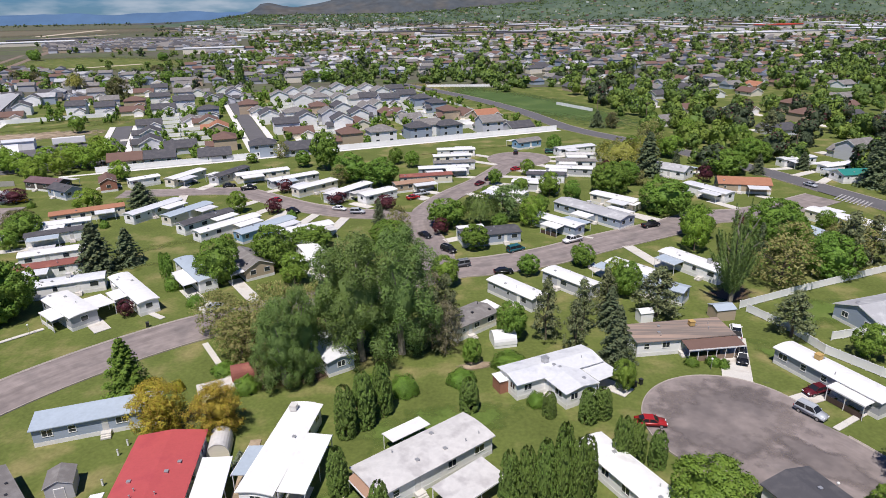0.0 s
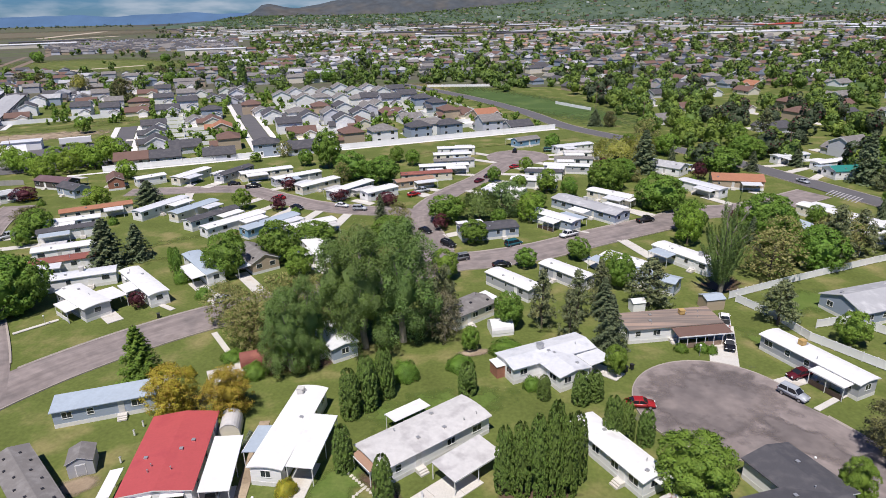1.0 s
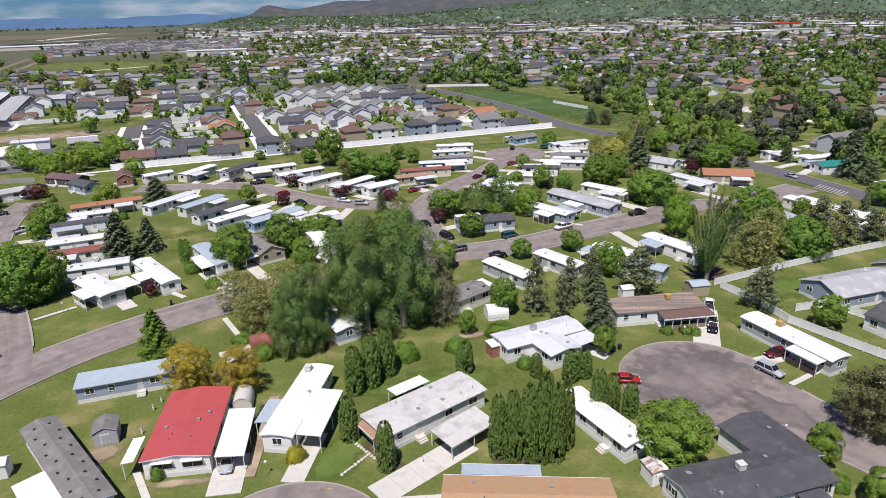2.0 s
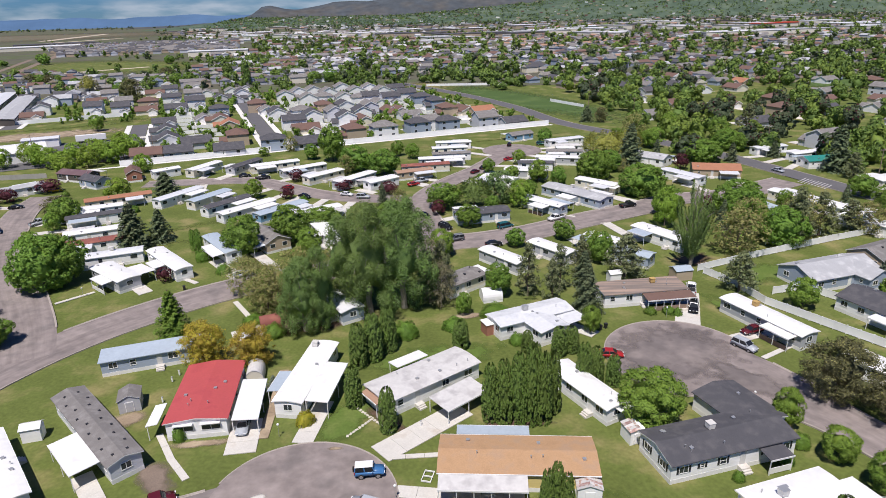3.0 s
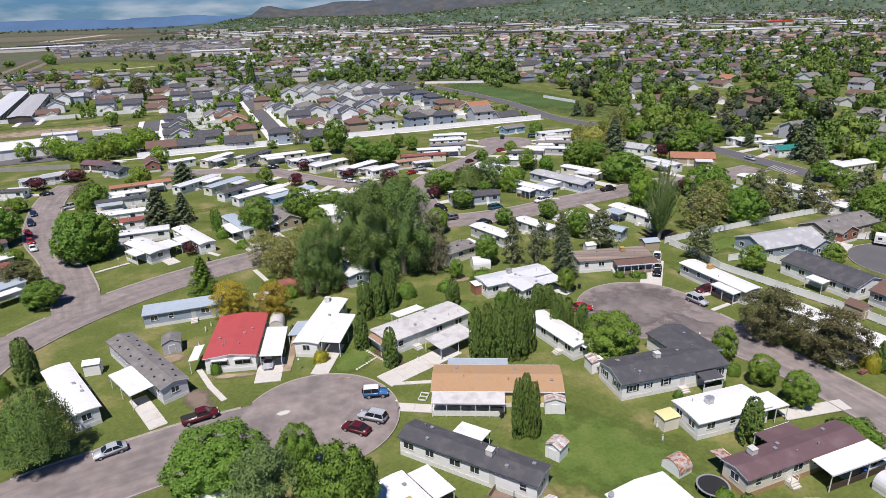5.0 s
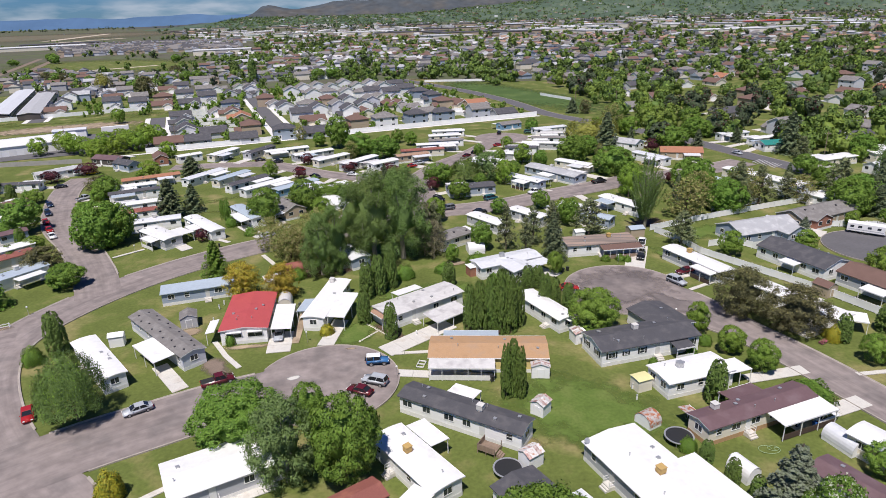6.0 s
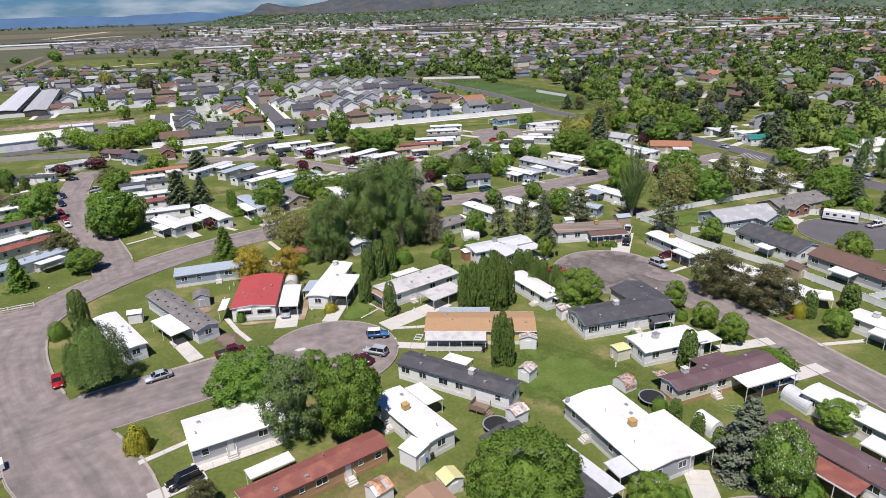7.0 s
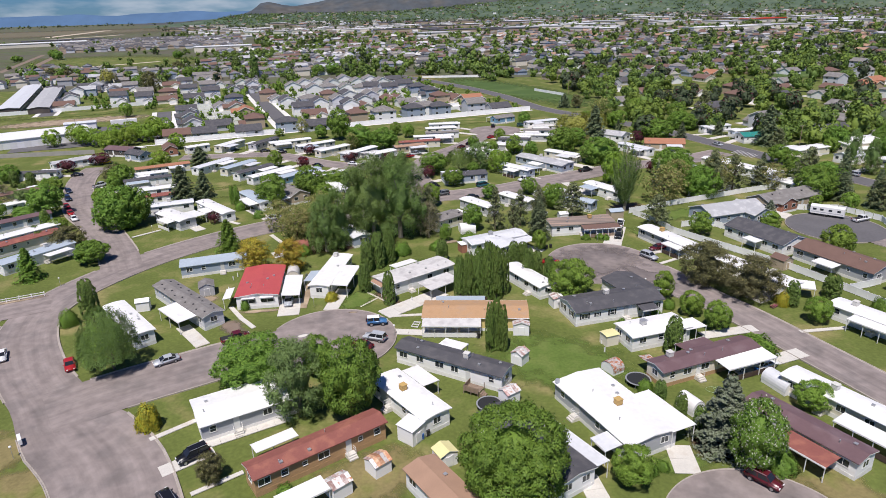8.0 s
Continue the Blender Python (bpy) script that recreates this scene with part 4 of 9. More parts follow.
# species: shape, leaf, sprays near, sprays far, heart of the crown, bark, label, share of second leaf
SPECIES = {
    "maple": ("round", "maple", "green", 15000, BARK, 0.62, "leafy green deciduous tree with a rounded crown", "tree"),
    "lime": ("round", "green", "maple", 14000, BARK, 0.57, "bright green tree with rounded crown", "tree"),
    "spring": ("round", "acid", "green", 10000, BARK, 0.5, "tree in bright yellow-green spring leaf", "tree"),
    "broad": ("broad", "maple", "green", 20000, BARK, 0.66, "broad full-leaved green shade tree", "tree"),
    "poplar": ("tall", "poplar", "maple", 32000, PALE_BARK, 0.52, "tall poplar with dark green foliage", "tree"),
    "wispy": ("vase", "poplar", "maple", 30000, PALE_BARK, 0.0, "tall thin-leaved poplar with pale stems", "tree"),
    "olive": ("open", "olive", "maple", 10500, BARK, 0.0, "half-leafed tree in olive tones", "tree"),
    "bare": ("open", "bare", "olive", 6000, PALE_BARK, 0.0, "thin brown tree barely in leaf", "tree"),
    "silver": ("open", "silver", "poplar", 22000, PALE_BARK, 0.4, "silvery green tree with airy foliage", "tree"),
    "dark": ("open", "dark", "olive", 19000, BARK, 0.45, "dark bronze-leaved spreading tree", "tree"),
    "plum": ("round", "plum", "plum", 6982, BARK, 0.6, "small purple-leaved plum tree", "tree"),
    "golden": ("open", "yellow", "amber", 17000, BARK, 0.45, "golden-yellow leaved locust tree", "tree"),
    "arborvitae": ("column", "arborvitae", "maple", 9000, BARK, 0.76, "dense dark green columnar arborvitae", "conifer"),
    "spruce": ("cone", "spruce", "pine", 15435, BARK, 0.40, "dark green spruce with drooping boughs", "conifer"),
    "blue_spruce": ("cone", "blue_spruce", "spruce", 19000, BARK, 0.40, "grey-blue spruce with layered boughs", "conifer"),
    "pine": ("pine", "pine", "spruce", 10500, BARK, 0.0, "open-branched pine with tufted boughs", "conifer"),
    "willow": ("weeping", "willow_green", "green", 24000, BARK, 0.45, "drooping willow with fine foliage", "tree"),
    "yellow_willow": ("weeping", "willow", "olive", 13965, BARK, 0.5, "large weeping willow in yellow-green leaf", "tree"),
    "blossom": ("round", "maple", "blossom", 13000, BARK, 0.57, "chestnut tree with white blossom candles", "tree"),
    "bush": ("bush", "maple", "green", 2572, BARK, 0.85, "rounded green shrub in a garden", "shrub"),
    "gold_bush": ("bush", "gold_bush", "green", 2940, BARK, 0.85, "golden-green clipped garden shrub", "shrub"),
    "leafy_cone": ("cone", "maple", "green", 13000, BARK, 0.4, "conical leafy green tree by the street", "tree"),
    "slim": ("column", "maple", "green", 6247, BARK, 0.72, "slim upright tree with green leaves", "tree"),
}
COUNT = {}


def tree(species, x, y, h, r, label="", detail=0.0, group=""):
    """A tree of the given height and crown radius, from one of three built forms of its species."""
    shape, l1, l2, sprays, bark, heart, text, cat = SPECIES[species]
    COUNT[species] = form = (COUNT.get(species, -1) + 1) % 3
    detail = detail or (1.0 if math.hypot(x, y + 20) < 112 else 0.46 if math.hypot(x, y + 20) < 155 else 0.3)
    lod = detail

    def make():
        seed = 11 * form + len(species)
        n = int(sprays * detail)
        c, q, s, dims = crown_points(shape, n, seed)
        s = s / detail ** 0.42
        ch, cr, zc, hz = dims
        core = ball(0, 0, zc * 0.97, cr * heart * 0.93, hz * heart, seed, 0.15 if shape == "column" else 0.5, 2) if heart else None
        if shape == "cone":
            core = ball(0, 0, zc * 1.1, cr * 0.24, hz * 1.15, seed, 0.2)
        share = {"blossom": 0.13, "golden": 0.2}.get(species, 0.15)
        return leaf_mesh("crown", c, q, s, (LEAF[l1], LEAF[l2]), seed, core, share), trunk_mesh(shape, ch, cr, seed, bark), ch, cr
    crown, trunk, ch, cr = shared((species, form, lod), make)
    ob = thing("shrub" if cat == "shrub" else "tree", label or text, cat, x, y, (x * 37 + y * 91) % 360, group=group)
    ob.scale = (r / cr, r / cr, h / ch)
    part("trunk", trunk, None, ob)
    part("crown", crown, None, ob)
    return ob


# ---- vehicles ----
def vehicle(kind, x, y, yaw, colour, label, accent=None):
    """A parked vehicle, its nose along local +x."""
    ob = thing({"sedan": "car", "suv": "suv", "pickup": "pickup_truck", "van": "minivan", "jeep": "off_road_vehicle"}[kind], label, {"sedan": "car", "suv": "car", "pickup": "pickup truck", "van": "van", "jeep": "car"}[kind], x, y, yaw, 0.085)
    L, W, sill, belt, top, glass, wheel = {
        "sedan": (4.7, 1.8, 0.25, 0.92, 1.42, (-1.75, -1.0, 0.35, 1.15), 0.32),
        "suv": (4.7, 1.88, 0.32, 1.08, 1.74, (-2.25, -1.95, 0.45, 1.15), 0.37),
        "pickup": (5.7, 1.95, 0.38, 1.12, 1.82, (-0.55, -0.35, 1.0, 1.65), 0.39),
        "van": (5.0, 1.95, 0.28, 1.02, 1.76, (-2.4, -2.1, 0.9, 1.75), 0.34),
        "jeep": (4.2, 1.82, 0.45, 1.15, 1.86, (-2.0, -1.9, 0.45, 0.7), 0.42)}[kind]
    m, h = paint(colour), W / 2
    # body: side outline drawn across the width, edges rounded
    nose, tail = L / 2, -L / 2
    hood = belt - 0.06
    side = [(tail, sill + 0.1), (tail + 0.06, belt - 0.1), (tail + 0.16, belt), (glass[3], belt), (nose - 0.35, hood - 0.08), (nose - 0.04, hood - 0.24), (nose, sill + 0.12), (nose - 0.1, sill), (tail + 0.1, sill)]
    bm = bmesh.new()
    a = [bm.verts.new((px, -h, pz)) for px, pz in side]
    b = [bm.verts.new((px, h, pz)) for px, pz in side]
    n = len(side)
    for i in range(n):
        bm.faces.new((a[i], a[(i + 1) % n], b[(i + 1) % n], b[i]))
    bm.faces.new(a[::-1])
    bm.faces.new(b)
    bmesh.ops.recalc_face_normals(bm, faces=bm.faces)
    bmesh.ops.bevel(bm, geom=list(bm.edges), offset=0.13, segments=3, affect="EDGES")
    for f in bm.faces:
        f.smooth = True
    body = part("body", bm, m, ob)
    if kind == "pickup":
        part("cargo_bed", boxes((tail + 0.12, -0.62, -h + 0.16, h - 0.16, belt - 0.02, belt + 0.012)), TYRE, body, "open dark cargo bed")
    # cabin: glass below, painted roof and pillars
    g0, g1, g2, g3 = glass

    def cabin(z0, z1, grow, x0, x1, x2, x3, narrow):
        bmc = bmesh.new()
        v = [bmc.verts.new(q) for q in ((x0, -h + 0.1 - grow, z0), (x3, -h + 0.1 - grow, z0), (x3, h - 0.1 + grow, z0), (x0, h - 0.1 + grow, z0),
                                        (x1, -h + narrow - grow, z1), (x2, -h + narrow - grow, z1), (x2, h - narrow + grow, z1), (x1, h - narrow + grow, z1))]
        for f in ((0, 1, 5, 4), (1, 2, 6, 5), (2, 3, 7, 6), (3, 0, 4, 7), (4, 5, 6, 7), (3, 2, 1, 0)):
            bmc.faces.new([v[i] for i in f])
        bmesh.ops.recalc_face_normals(bmc, faces=bmc.faces)
        return bmc
    part("glasshouse", cabin(belt - 0.03, top - 0.05, 0, g0, g1, g2, g3, 0.24), CAR_GLASS, ob, "dark tinted windows")
    roof = boxes((g1 - 0.06, g2 + 0.06, -h + 0.20, h - 0.20, top - 0.09, top), bevel=0.04)
    part("roof", roof, paint(accent) if accent else m, ob)
    for s in (-1, 1):
        bmp = bmesh.new()
        for pa, pb in (((g0, belt - 0.03), (g1, top - 0.05)), ((g3, belt - 0.03), (g2, top - 0.05)), (((g0 + g3) / 2, belt - 0.03), ((g1 + g2) / 2, top - 0.05))):
            va = [bmp.verts.new((pa[0] + d, s * (h - 0.1 + e), pa[1])) for d, e in ((-0.06, -0.03), (0.06, -0.03), (0.06, 0.02), (-0.06, 0.02))]
            vb = [bmp.verts.new((pb[0] + d, s * (h - 0.24 + e), pb[1])) for d, e in ((-0.06, -0.03), (0.06, -0.03), (0.06, 0.02), (-0.06, 0.02))]
            for i in range(4):
                bmp.faces.new((va[i], va[(i + 1) % 4], vb[(i + 1) % 4], vb[i]))
        bmesh.ops.recalc_face_normals(bmp, faces=bmp.faces)
        part("pillars", bmp, m, ob)
        part("mirror", boxes((g3 - 0.35, g3 - 0.2, s * (h + 0.1) - 0.1, s * (h + 0.1) + 0.1, belt, belt + 0.14), bevel=0.02), m, ob)
        part("headlight", boxes((nose - 0.12, nose + 0.005, s * (h - 0.32) - 0.17, s * (h - 0.32) + 0.17, hood - 0.36, hood - 0.22)), LAMP_WHITE, ob)
        part("tail_light", boxes((tail - 0.005, tail + 0.12, s * (h - 0.22) - 0.12, s * (h - 0.22) + 0.12, belt - 0.35, belt - 0.12)), LAMP_RED, ob)
        if kind == "suv":
            part("roof_rail", boxes((g1, g2, s * (h - 0.3) - 0.025, s * (h - 0.3) + 0.025, top - 0.02, top + 0.05)), METAL, ob)
        for px in (nose - 0.92, tail + 0.95):
            def tyre():
                t = bmesh.new()
                vs = cylinder(t, 0, 0, -0.11, 0.11, wheel, sides=18)
                bmesh.ops.rotate(t, cent=(0, 0, 0), matrix=Matrix.Rotation(radians(90), 3, "X"), verts=vs)
                return mesh_of("tyre", t, TYRE)

            def rim():
                t = bmesh.new()
                vs = cylinder(t, 0, 0, -0.118, 0.118, wheel * 0.62, sides=12)
                bmesh.ops.rotate(t, cent=(0, 0, 0), matrix=Matrix.Rotation(radians(90), 3, "X"), verts=vs)
                return mesh_of("rim", t, RIM)
            w_ob = part("wheel", shared(("tyre", wheel), tyre), None, ob)
            w_ob.matrix_basis = pose(px, s * (h - 0.08), wheel - 0.045)
            part("rim", shared(("rim", wheel), rim), None, w_ob)
    if kind == "jeep":
        part("spare_wheel", boxes((tail - 0.2, tail - 0.0, -0.36, 0.36, 0.75, 1.45), bevel=0.1), TYRE, ob)
    return ob

# ---- homes round the first turning circle ----
red_home = home(-37.9, 55.5, 97, 17.2, 9.4, "red", "white", "double-wide white home under a faded red metal roof", "gable", 0.55, 3.1, vents=6, gap=4.2, windows="+-b")
for wy in (-2.1, 1.9):
    window(red_home, -8.32, wy, 1.75, 2.7, 0.75, 180)
    hood = part("window_hood", extruded([(wy - 1.45, 2.62), (wy - 1.45, 2.68), (wy + 1.45, 2.68), (wy + 1.45, 2.62)], -8.95, -8.3), TRIM, red_home)
carport(-30.4, 53.3, 97, 11.4, 3.9, "white", "white flat carport beside the red-roofed home")
carport(-43.7, 49.6, -83, 5.6, 1.7, "white", "narrow white awning on the red-roofed home's side", name="awning", posts=2, sides="-")
home(-22.6, 61.0, 81, 19.6, 4.9, "white", "white", "white single-wide home with a bowed white metal roof", "bow", 0.3, 3.05, cooler=(7.5, 1.2, COOLER))
carport(-18.7, 57.2, 82, 11.8, 3.7, "white", "white carport roof over a concrete drive", 3.02, 0.08)
carport(-26.4, 58.2, -97, 6.0, 2.9, "bluegrey", "pale blue patio awning on white posts", name="awning", posts=3, sides="-")
home(-2.9, 58.8, 37, 19.4, 7.0, "aged", "white", "low white home with a stained grey-white roof", "bow", 0.35, 3.1, vents=6, gap=3.8)
carport(2.9, 53.2, 40, 8.8, 4.7, "aged", "grey-white carport with open dark interior", 2.7, 0.3)
carport(-5.6, 64.2, 217, 6.5, 2.8, "white", "white rear patio cover", name="awning", posts=3, sides="-")
carport(-10.9, 53.0, -53, 4.6, 1.5, "tan", "faded salmon awning on the home's end wall", name="awning", posts=2, sides="-")
home(10.2, 37.7, -4, 21.4, 8.1, "orange", "yellow", "yellow-sided double-wide home with a weathered orange-tan roof", "gable", 0.75, 3.0, vents=6, gap=3.5)
carport(5.2, 32.6, -4, 11.6, 2.5, "aged", "white porch cover along the yellow home, screened dark", 2.8, 0.35, 6, "-", SKIRT, name="porch")
carport(7.4, 43.3, 176, 10.4, 2.2, "bluegrey", "pale grey rear awning of the yellow home", 2.85, 0.15, 4, "-", name="awning")
home(38.8, 40.6, 15, 20.4, 8.0, "dark", "white", "white double-wide home with a charcoal shingle roof and black shutters", "gable", 0.95, 3.15, shutters=True, vents=8, cooler=(-1.0, 0.6, COOLER), gap=3.0)
home(44.9, 47.8, 111, 10.6, 8.2, "dark", "white", "attached garage wing under charcoal shingles", "gable", 0.85, 3.08, vents=1, windows="", name="garage", category="garage", steps=False)
carport(45.4, 37.3, 15, 3.8, 2.6, "dark", "small gabled entry porch with white railing", 2.7, 0.35, 2, "-", TRIM, name="porch")
home(43.6, 28.6, 17, 13.2, 6.3, "white", "white", "compact white home with a bright white roof", "bow", 0.25, 3.05, vents=2, cooler=(-2.0, 0.4, METAL))
carport(51.0, 29.4, 197, 4.6, 4.2, "white", "white carport at the end of the compact home", 2.6, 0.2)
home(49.0, 17.7, 21, 21.4, 4.6, "maroon", "cream", "cream single-wide home with a dull maroon metal roof", "gable", 0.5, 3.05, skirt=DARK_SKIRT, vents=5, cooler=(-6.4, 1.3, COOLER))
carport(55.5, 16.2, 20, 10.6, 3.9, "white", "white carport roof above a dark timber deck rail", 2.85, 0.2, 4, "-", DARK_WOOD)
carport(48.7, 21.3, 201, 6.6, 2.6, "maroon", "maroon-roofed lean-to behind the home", 3.0, 0.2, 3, "-", name="lean_to")
home(29.2, 3.6, -66, 18.6, 9.2, "white", "grey", "wide grey home under a broad plain white roof", "gable", 0.5, 3.1, vents=4, cooler=(1.0, 0.2, TAN_COOLER), gap=4.0)
carport(35.9, 1.7, 114, 10.0, 4.4, "white", "white flat carport joined to the broad white roof", 3.02, 0.1)
carport(26.2, -4.6, -66, 3.4, 2.9, "silver", "small silver entry awning on posts", 2.6, 0.2, 2, "-", DARK_WOOD, name="porch")
home(5.0, 19.3, -31, 21.7, 4.7, "dark", "white", "white single-wide home with a dark grey shingle roof", "gable", 0.55, 3.15, vents=7, cooler=(3.0, -0.2, COOLER), door_at=4.2, gap=3.3, steps=False)
carport(5.2, 24.0, 149, 4.8, 3.2, "white", "white patio cover behind the grey-roofed home", 2.7, 0.2, 2, "-", name="awning")
home(-2.2, 8.2, -53, 15.0, 5.4, "white", "white", "white home with a bright white roof beside maples", "bow", 0.25, 3.05, vents=2, cooler=(-1.2, -0.4, TAN_COOLER))
carport(-0.6, 13.9, 127, 6.2, 3.2, "white", "white side awning over stored goods", 2.7, 0.2, 3, "-", name="awning")
home(-28.3, 8.4, 29, 16.4, 8.4, "white", "grey", "grey double-wide home with a brilliant white roof and white trim", "gable", 0.6, 3.05, vents=3, gap=3.6)
home(-15.0, -3.3, 35, 20.8, 4.3, "redbrown", "brown", "brown timber-sided single-wide home with a rust-red roof", "gable", 0.6, 3.05, vents=4, gap=2.8, skirt=DARK_SKIRT, door_at=3.9)
carport(-21.4, -2.4, 215, 6.4, 2.4, "white", "white flat awning behind the brown home", 2.8, 0.1, 3, "-", name="awning")
home(4.6, -15.6, -56, 18.0, 5.0, "tan", "white", "white-walled home with a tan shingle roof", "gable", 0.6, 3.1, vents=5)
home(15.6, -4.2, -58, 19.0, 7.0, "dark", "white", "dark-roofed home half hidden by a large maple", "gable", 0.6, 3.0, vents=3)
carport(21.2, -4.6, 122, 12.0, 2.6, "silver", "weathered light grey side carport", 2.9, 0.15, 4, "-", name="carport")
home(55.6, -2.8, -60, 17.4, 4.9, "maroon", "white", "white home with a dark maroon roof", "gable", 0.5, 3.1, vents=3)
carport(53.0, -7.3, -60, 7.8, 3.4, "redbrown", "brick-red carport roof on white posts", 2.75, 0.2, 4, "-")
home(65.6, 3.0, -60, 20.0, 4.8, "white", "cream", "long cream home with a white roof and side awning", "bow", 0.3, 3.05, vents=3, cooler=(-2.5, 0.2, COOLER))
carport(63.8, -4.4, -60, 8.5, 3.0, "white", "white side awning over a screened patio", 2.7, 0.2, 4, "-", DARK_WOOD, name="awning")
home(-61.0, 38.6, -48, 19.0, 4.4, "white", "white", "white-roofed single-wide home behind a willow", "bow", 0.25, 3.0)
home(-52.2, 47.5, -45, 24.6, 4.9, "grey", "palegrey", "pale grey home with a grey shingle roof dotted with vents", "gable", 0.65, 3.05, vents=18, gap=3.2)
carport(-51.6, 40.9, -45, 9.6, 4.4, "white", "white flat carport over a concrete drive", 2.8, 0.15, 3)
home(-52.6, 70.0, 18, 18.0, 4.6, "bluegrey", "bluegrey", "blue-grey single-wide home with a pale blue roof", "shed", 0.35, 3.0, vents=1)

# ---- homes round the second turning circle and the right-hand street ----
home(18.0, 80.6, 24, 17.0, 6.2, "silver", "white", "white home with a silvery patched metal roof", "gable", 0.5, 3.05, cooler=(-1, 0.3, METAL))
home(19.6, 77.4, -62, 9.6, 6.6, "silver", "white", "white front wing under a silver metal roof", "gable", 0.5, 2.98, vents=1, name="house_wing", category="house wing")
carport(25.6, 79.6, -62, 6.0, 4.6, "silver", "silver porch roof on white posts", 2.65, 0.2, 3, "-", name="porch")
home(23.4, 54.6, -62, 15.0, 4.6, "white", "white", "narrow white home with a white roof behind tall hedges", "bow", 0.3, 3.0)
carport(27.2, 49.2, 120, 3.6, 2.6, "white", "small white entry cover", 2.6, 0.15, 2, "-", name="awning")
home(43.4, 91.4, 7, 18.8, 6.4, "striped", "white", "white home with a striped brown and tan flat roof", "shed", 0.25, 3.1, vents=6, cooler=(3.0, 1.0, TAN_COOLER))
carport(48.2, 87.2, 7, 10.6, 3.0, "brown", "brown-roofed front porch with white posts", 2.75, 0.35, 7, "-", WOOD, name="porch")
home(63.6, 77.0, -66, 19.0, 4.8, "white", "grey", "grey home with a bright white metal roof", "bow", 0.3, 3.05, cooler=(-3.0, 0.3, TAN_COOLER), vents=2)
carport(63.2, 71.0, -66, 6.2, 3.6, "white", "white carport with lattice screen", 2.7, 0.2, 3, "-", DARK_WOOD)
home(75.4, 53.6, -63, 20.0, 5.0, "white", "white", "white-roofed home under dark spreading trees", "bow", 0.3, 3.0, cooler=(4.0, 0.3, COOLER))
carport(79.8, 46.4, -25, 8.8, 4.0, "white", "white carport beside clipped shrubs", 2.75, 0.2, 3, "-")
home(87.6, 29.0, -60, 18.0, 5.0, "white", "white", "white single-wide home along the street", "bow", 0.3, 3.0, cooler=(-5.0, 0.4, COOLER))
carport(85.0, 26.4, -60, 9.0, 3.2, "white", "white side carport on slim posts", 2.7, 0.2, 4, "-")
home(16.0, 112.6, -52, 14.0, 4.8, "white", "grey", "grey-sided home with a plain white roof", "bow", 0.3, 3.0)
home(28.8, 117.4, -52, 13.5, 4.8, "white", "grey", "grey single-wide home with a white roof", "bow", 0.3, 3.0)
home(59.6, 126.0, -58, 17.0, 5.2, "white", "white", "white home with a boxy white roof", "bow", 0.3, 3.0, cooler=(4, 0.3, METAL))
home(44.0, 122.6, -50, 12.0, 4.8, "white", "white", "white home behind young trees", "bow", 0.3, 3.0)
home(47.6, 112.6, -40, 11.0, 4.8, "bluegrey", "bluegrey", "blue-grey home half hidden by pines", "gable", 0.5, 3.0)
home(4.8, 99.6, 40, 11.0, 6.4, "grey", "cream", "older cream home among bare trees", "gable", 0.7, 3.0)
carport(8.9, 104.2, 40, 4.4, 4.0, "white", "white patio cover with slim posts", 2.6, 0.2, 2, name="awning")
home(-20.6, 88.4, -57, 11.0, 5.4, "silver", "bluegrey", "blue-grey home shaded by tall poplars", "gable", 0.5, 3.0)
home(88.6, 99.0, 17, 19.5, 10.5, "lightgrey", "bluegrey", "large blue-grey house with pale grey roofs", "gable", 1.9, 3.1, vents=3, name="house", category="house", steps=False)
home(94.6, 97.6, -70, 11.0, 7.4, "lightgrey", "bluegrey", "gabled front wing under a pale grey roof", "gable", 1.7, 3.0, vents=0, name="house_wing", category="house wing", steps=False)
home(111.4, 110.2, 25, 24.0, 9.5, "grey", "tan", "tan brick house with a grey-brown gabled roof", "gable", 2.0, 3.0, vents=3, name="house", category="house", steps=False)
home(107.6, 105.4, -65, 7.0, 7.4, "grey", "brick", "brick-faced gabled entrance wing", "gable", 1.6, 2.92, vents=0, name="house_wing", category="house wing", steps=False)
home(89.4, 77.8, -66, 18.5, 10.0, "dark", "white", "white house with a dark charcoal roof", "gable", 1.6, 3.1, vents=4, name="house", category="house", steps=False)
carport(84.6, 74.2, -66, 4.2, 3.4, "white", "white patio cover on posts behind the dark-roofed house", 2.6, 0.2, 2, "-", name="awning")
home(99.0, 59.6, -65, 20.0, 9.2, "brown", "grey", "grey house with a brown shingle roof", "gable", 1.4, 3.1, vents=6, name="house", category="house", steps=False)
carport(93.4, 57.0, -65, 5.2, 3.2, "white", "white patio cover against the brown-roofed house", 2.6, 0.2, 2, "-", name="awning")
home(108.6, 40.4, -65, 18.0, 9.2, "dark", "grey", "grey house with a dark shingle roof", "gable", 1.4, 3.1, vents=3, name="house", category="house", steps=False)

# ---- homes along the left-hand street ----
home(-77.9, 108.3, -40, 15.2, 5.8, "white", "grey", "grey home with a white roof and corner porch", "bow", 0.3, 3.0)
carport(-79.0, 104.2, -40, 6.4, 2.8, "white", "white porch cover with white rails", 2.7, 0.2, 3, "-", TRIM, name="porch")
carport(-72.6, 109.8, 140, 7.0, 4.2, "white", "white carport over a drive", 2.75, 0.15, 3, "-")
home(-85.6, 121.0, 21, 17.0, 5.0, "silver", "white", "white home with a rounded silver roof end", "bow", 0.5, 3.0, cooler=(1, 0.2, COOLER))
home(-68.1, 116.3, -48, 20.0, 4.6, "white", "white", "white single-wide home facing the street", "bow", 0.3, 3.0)
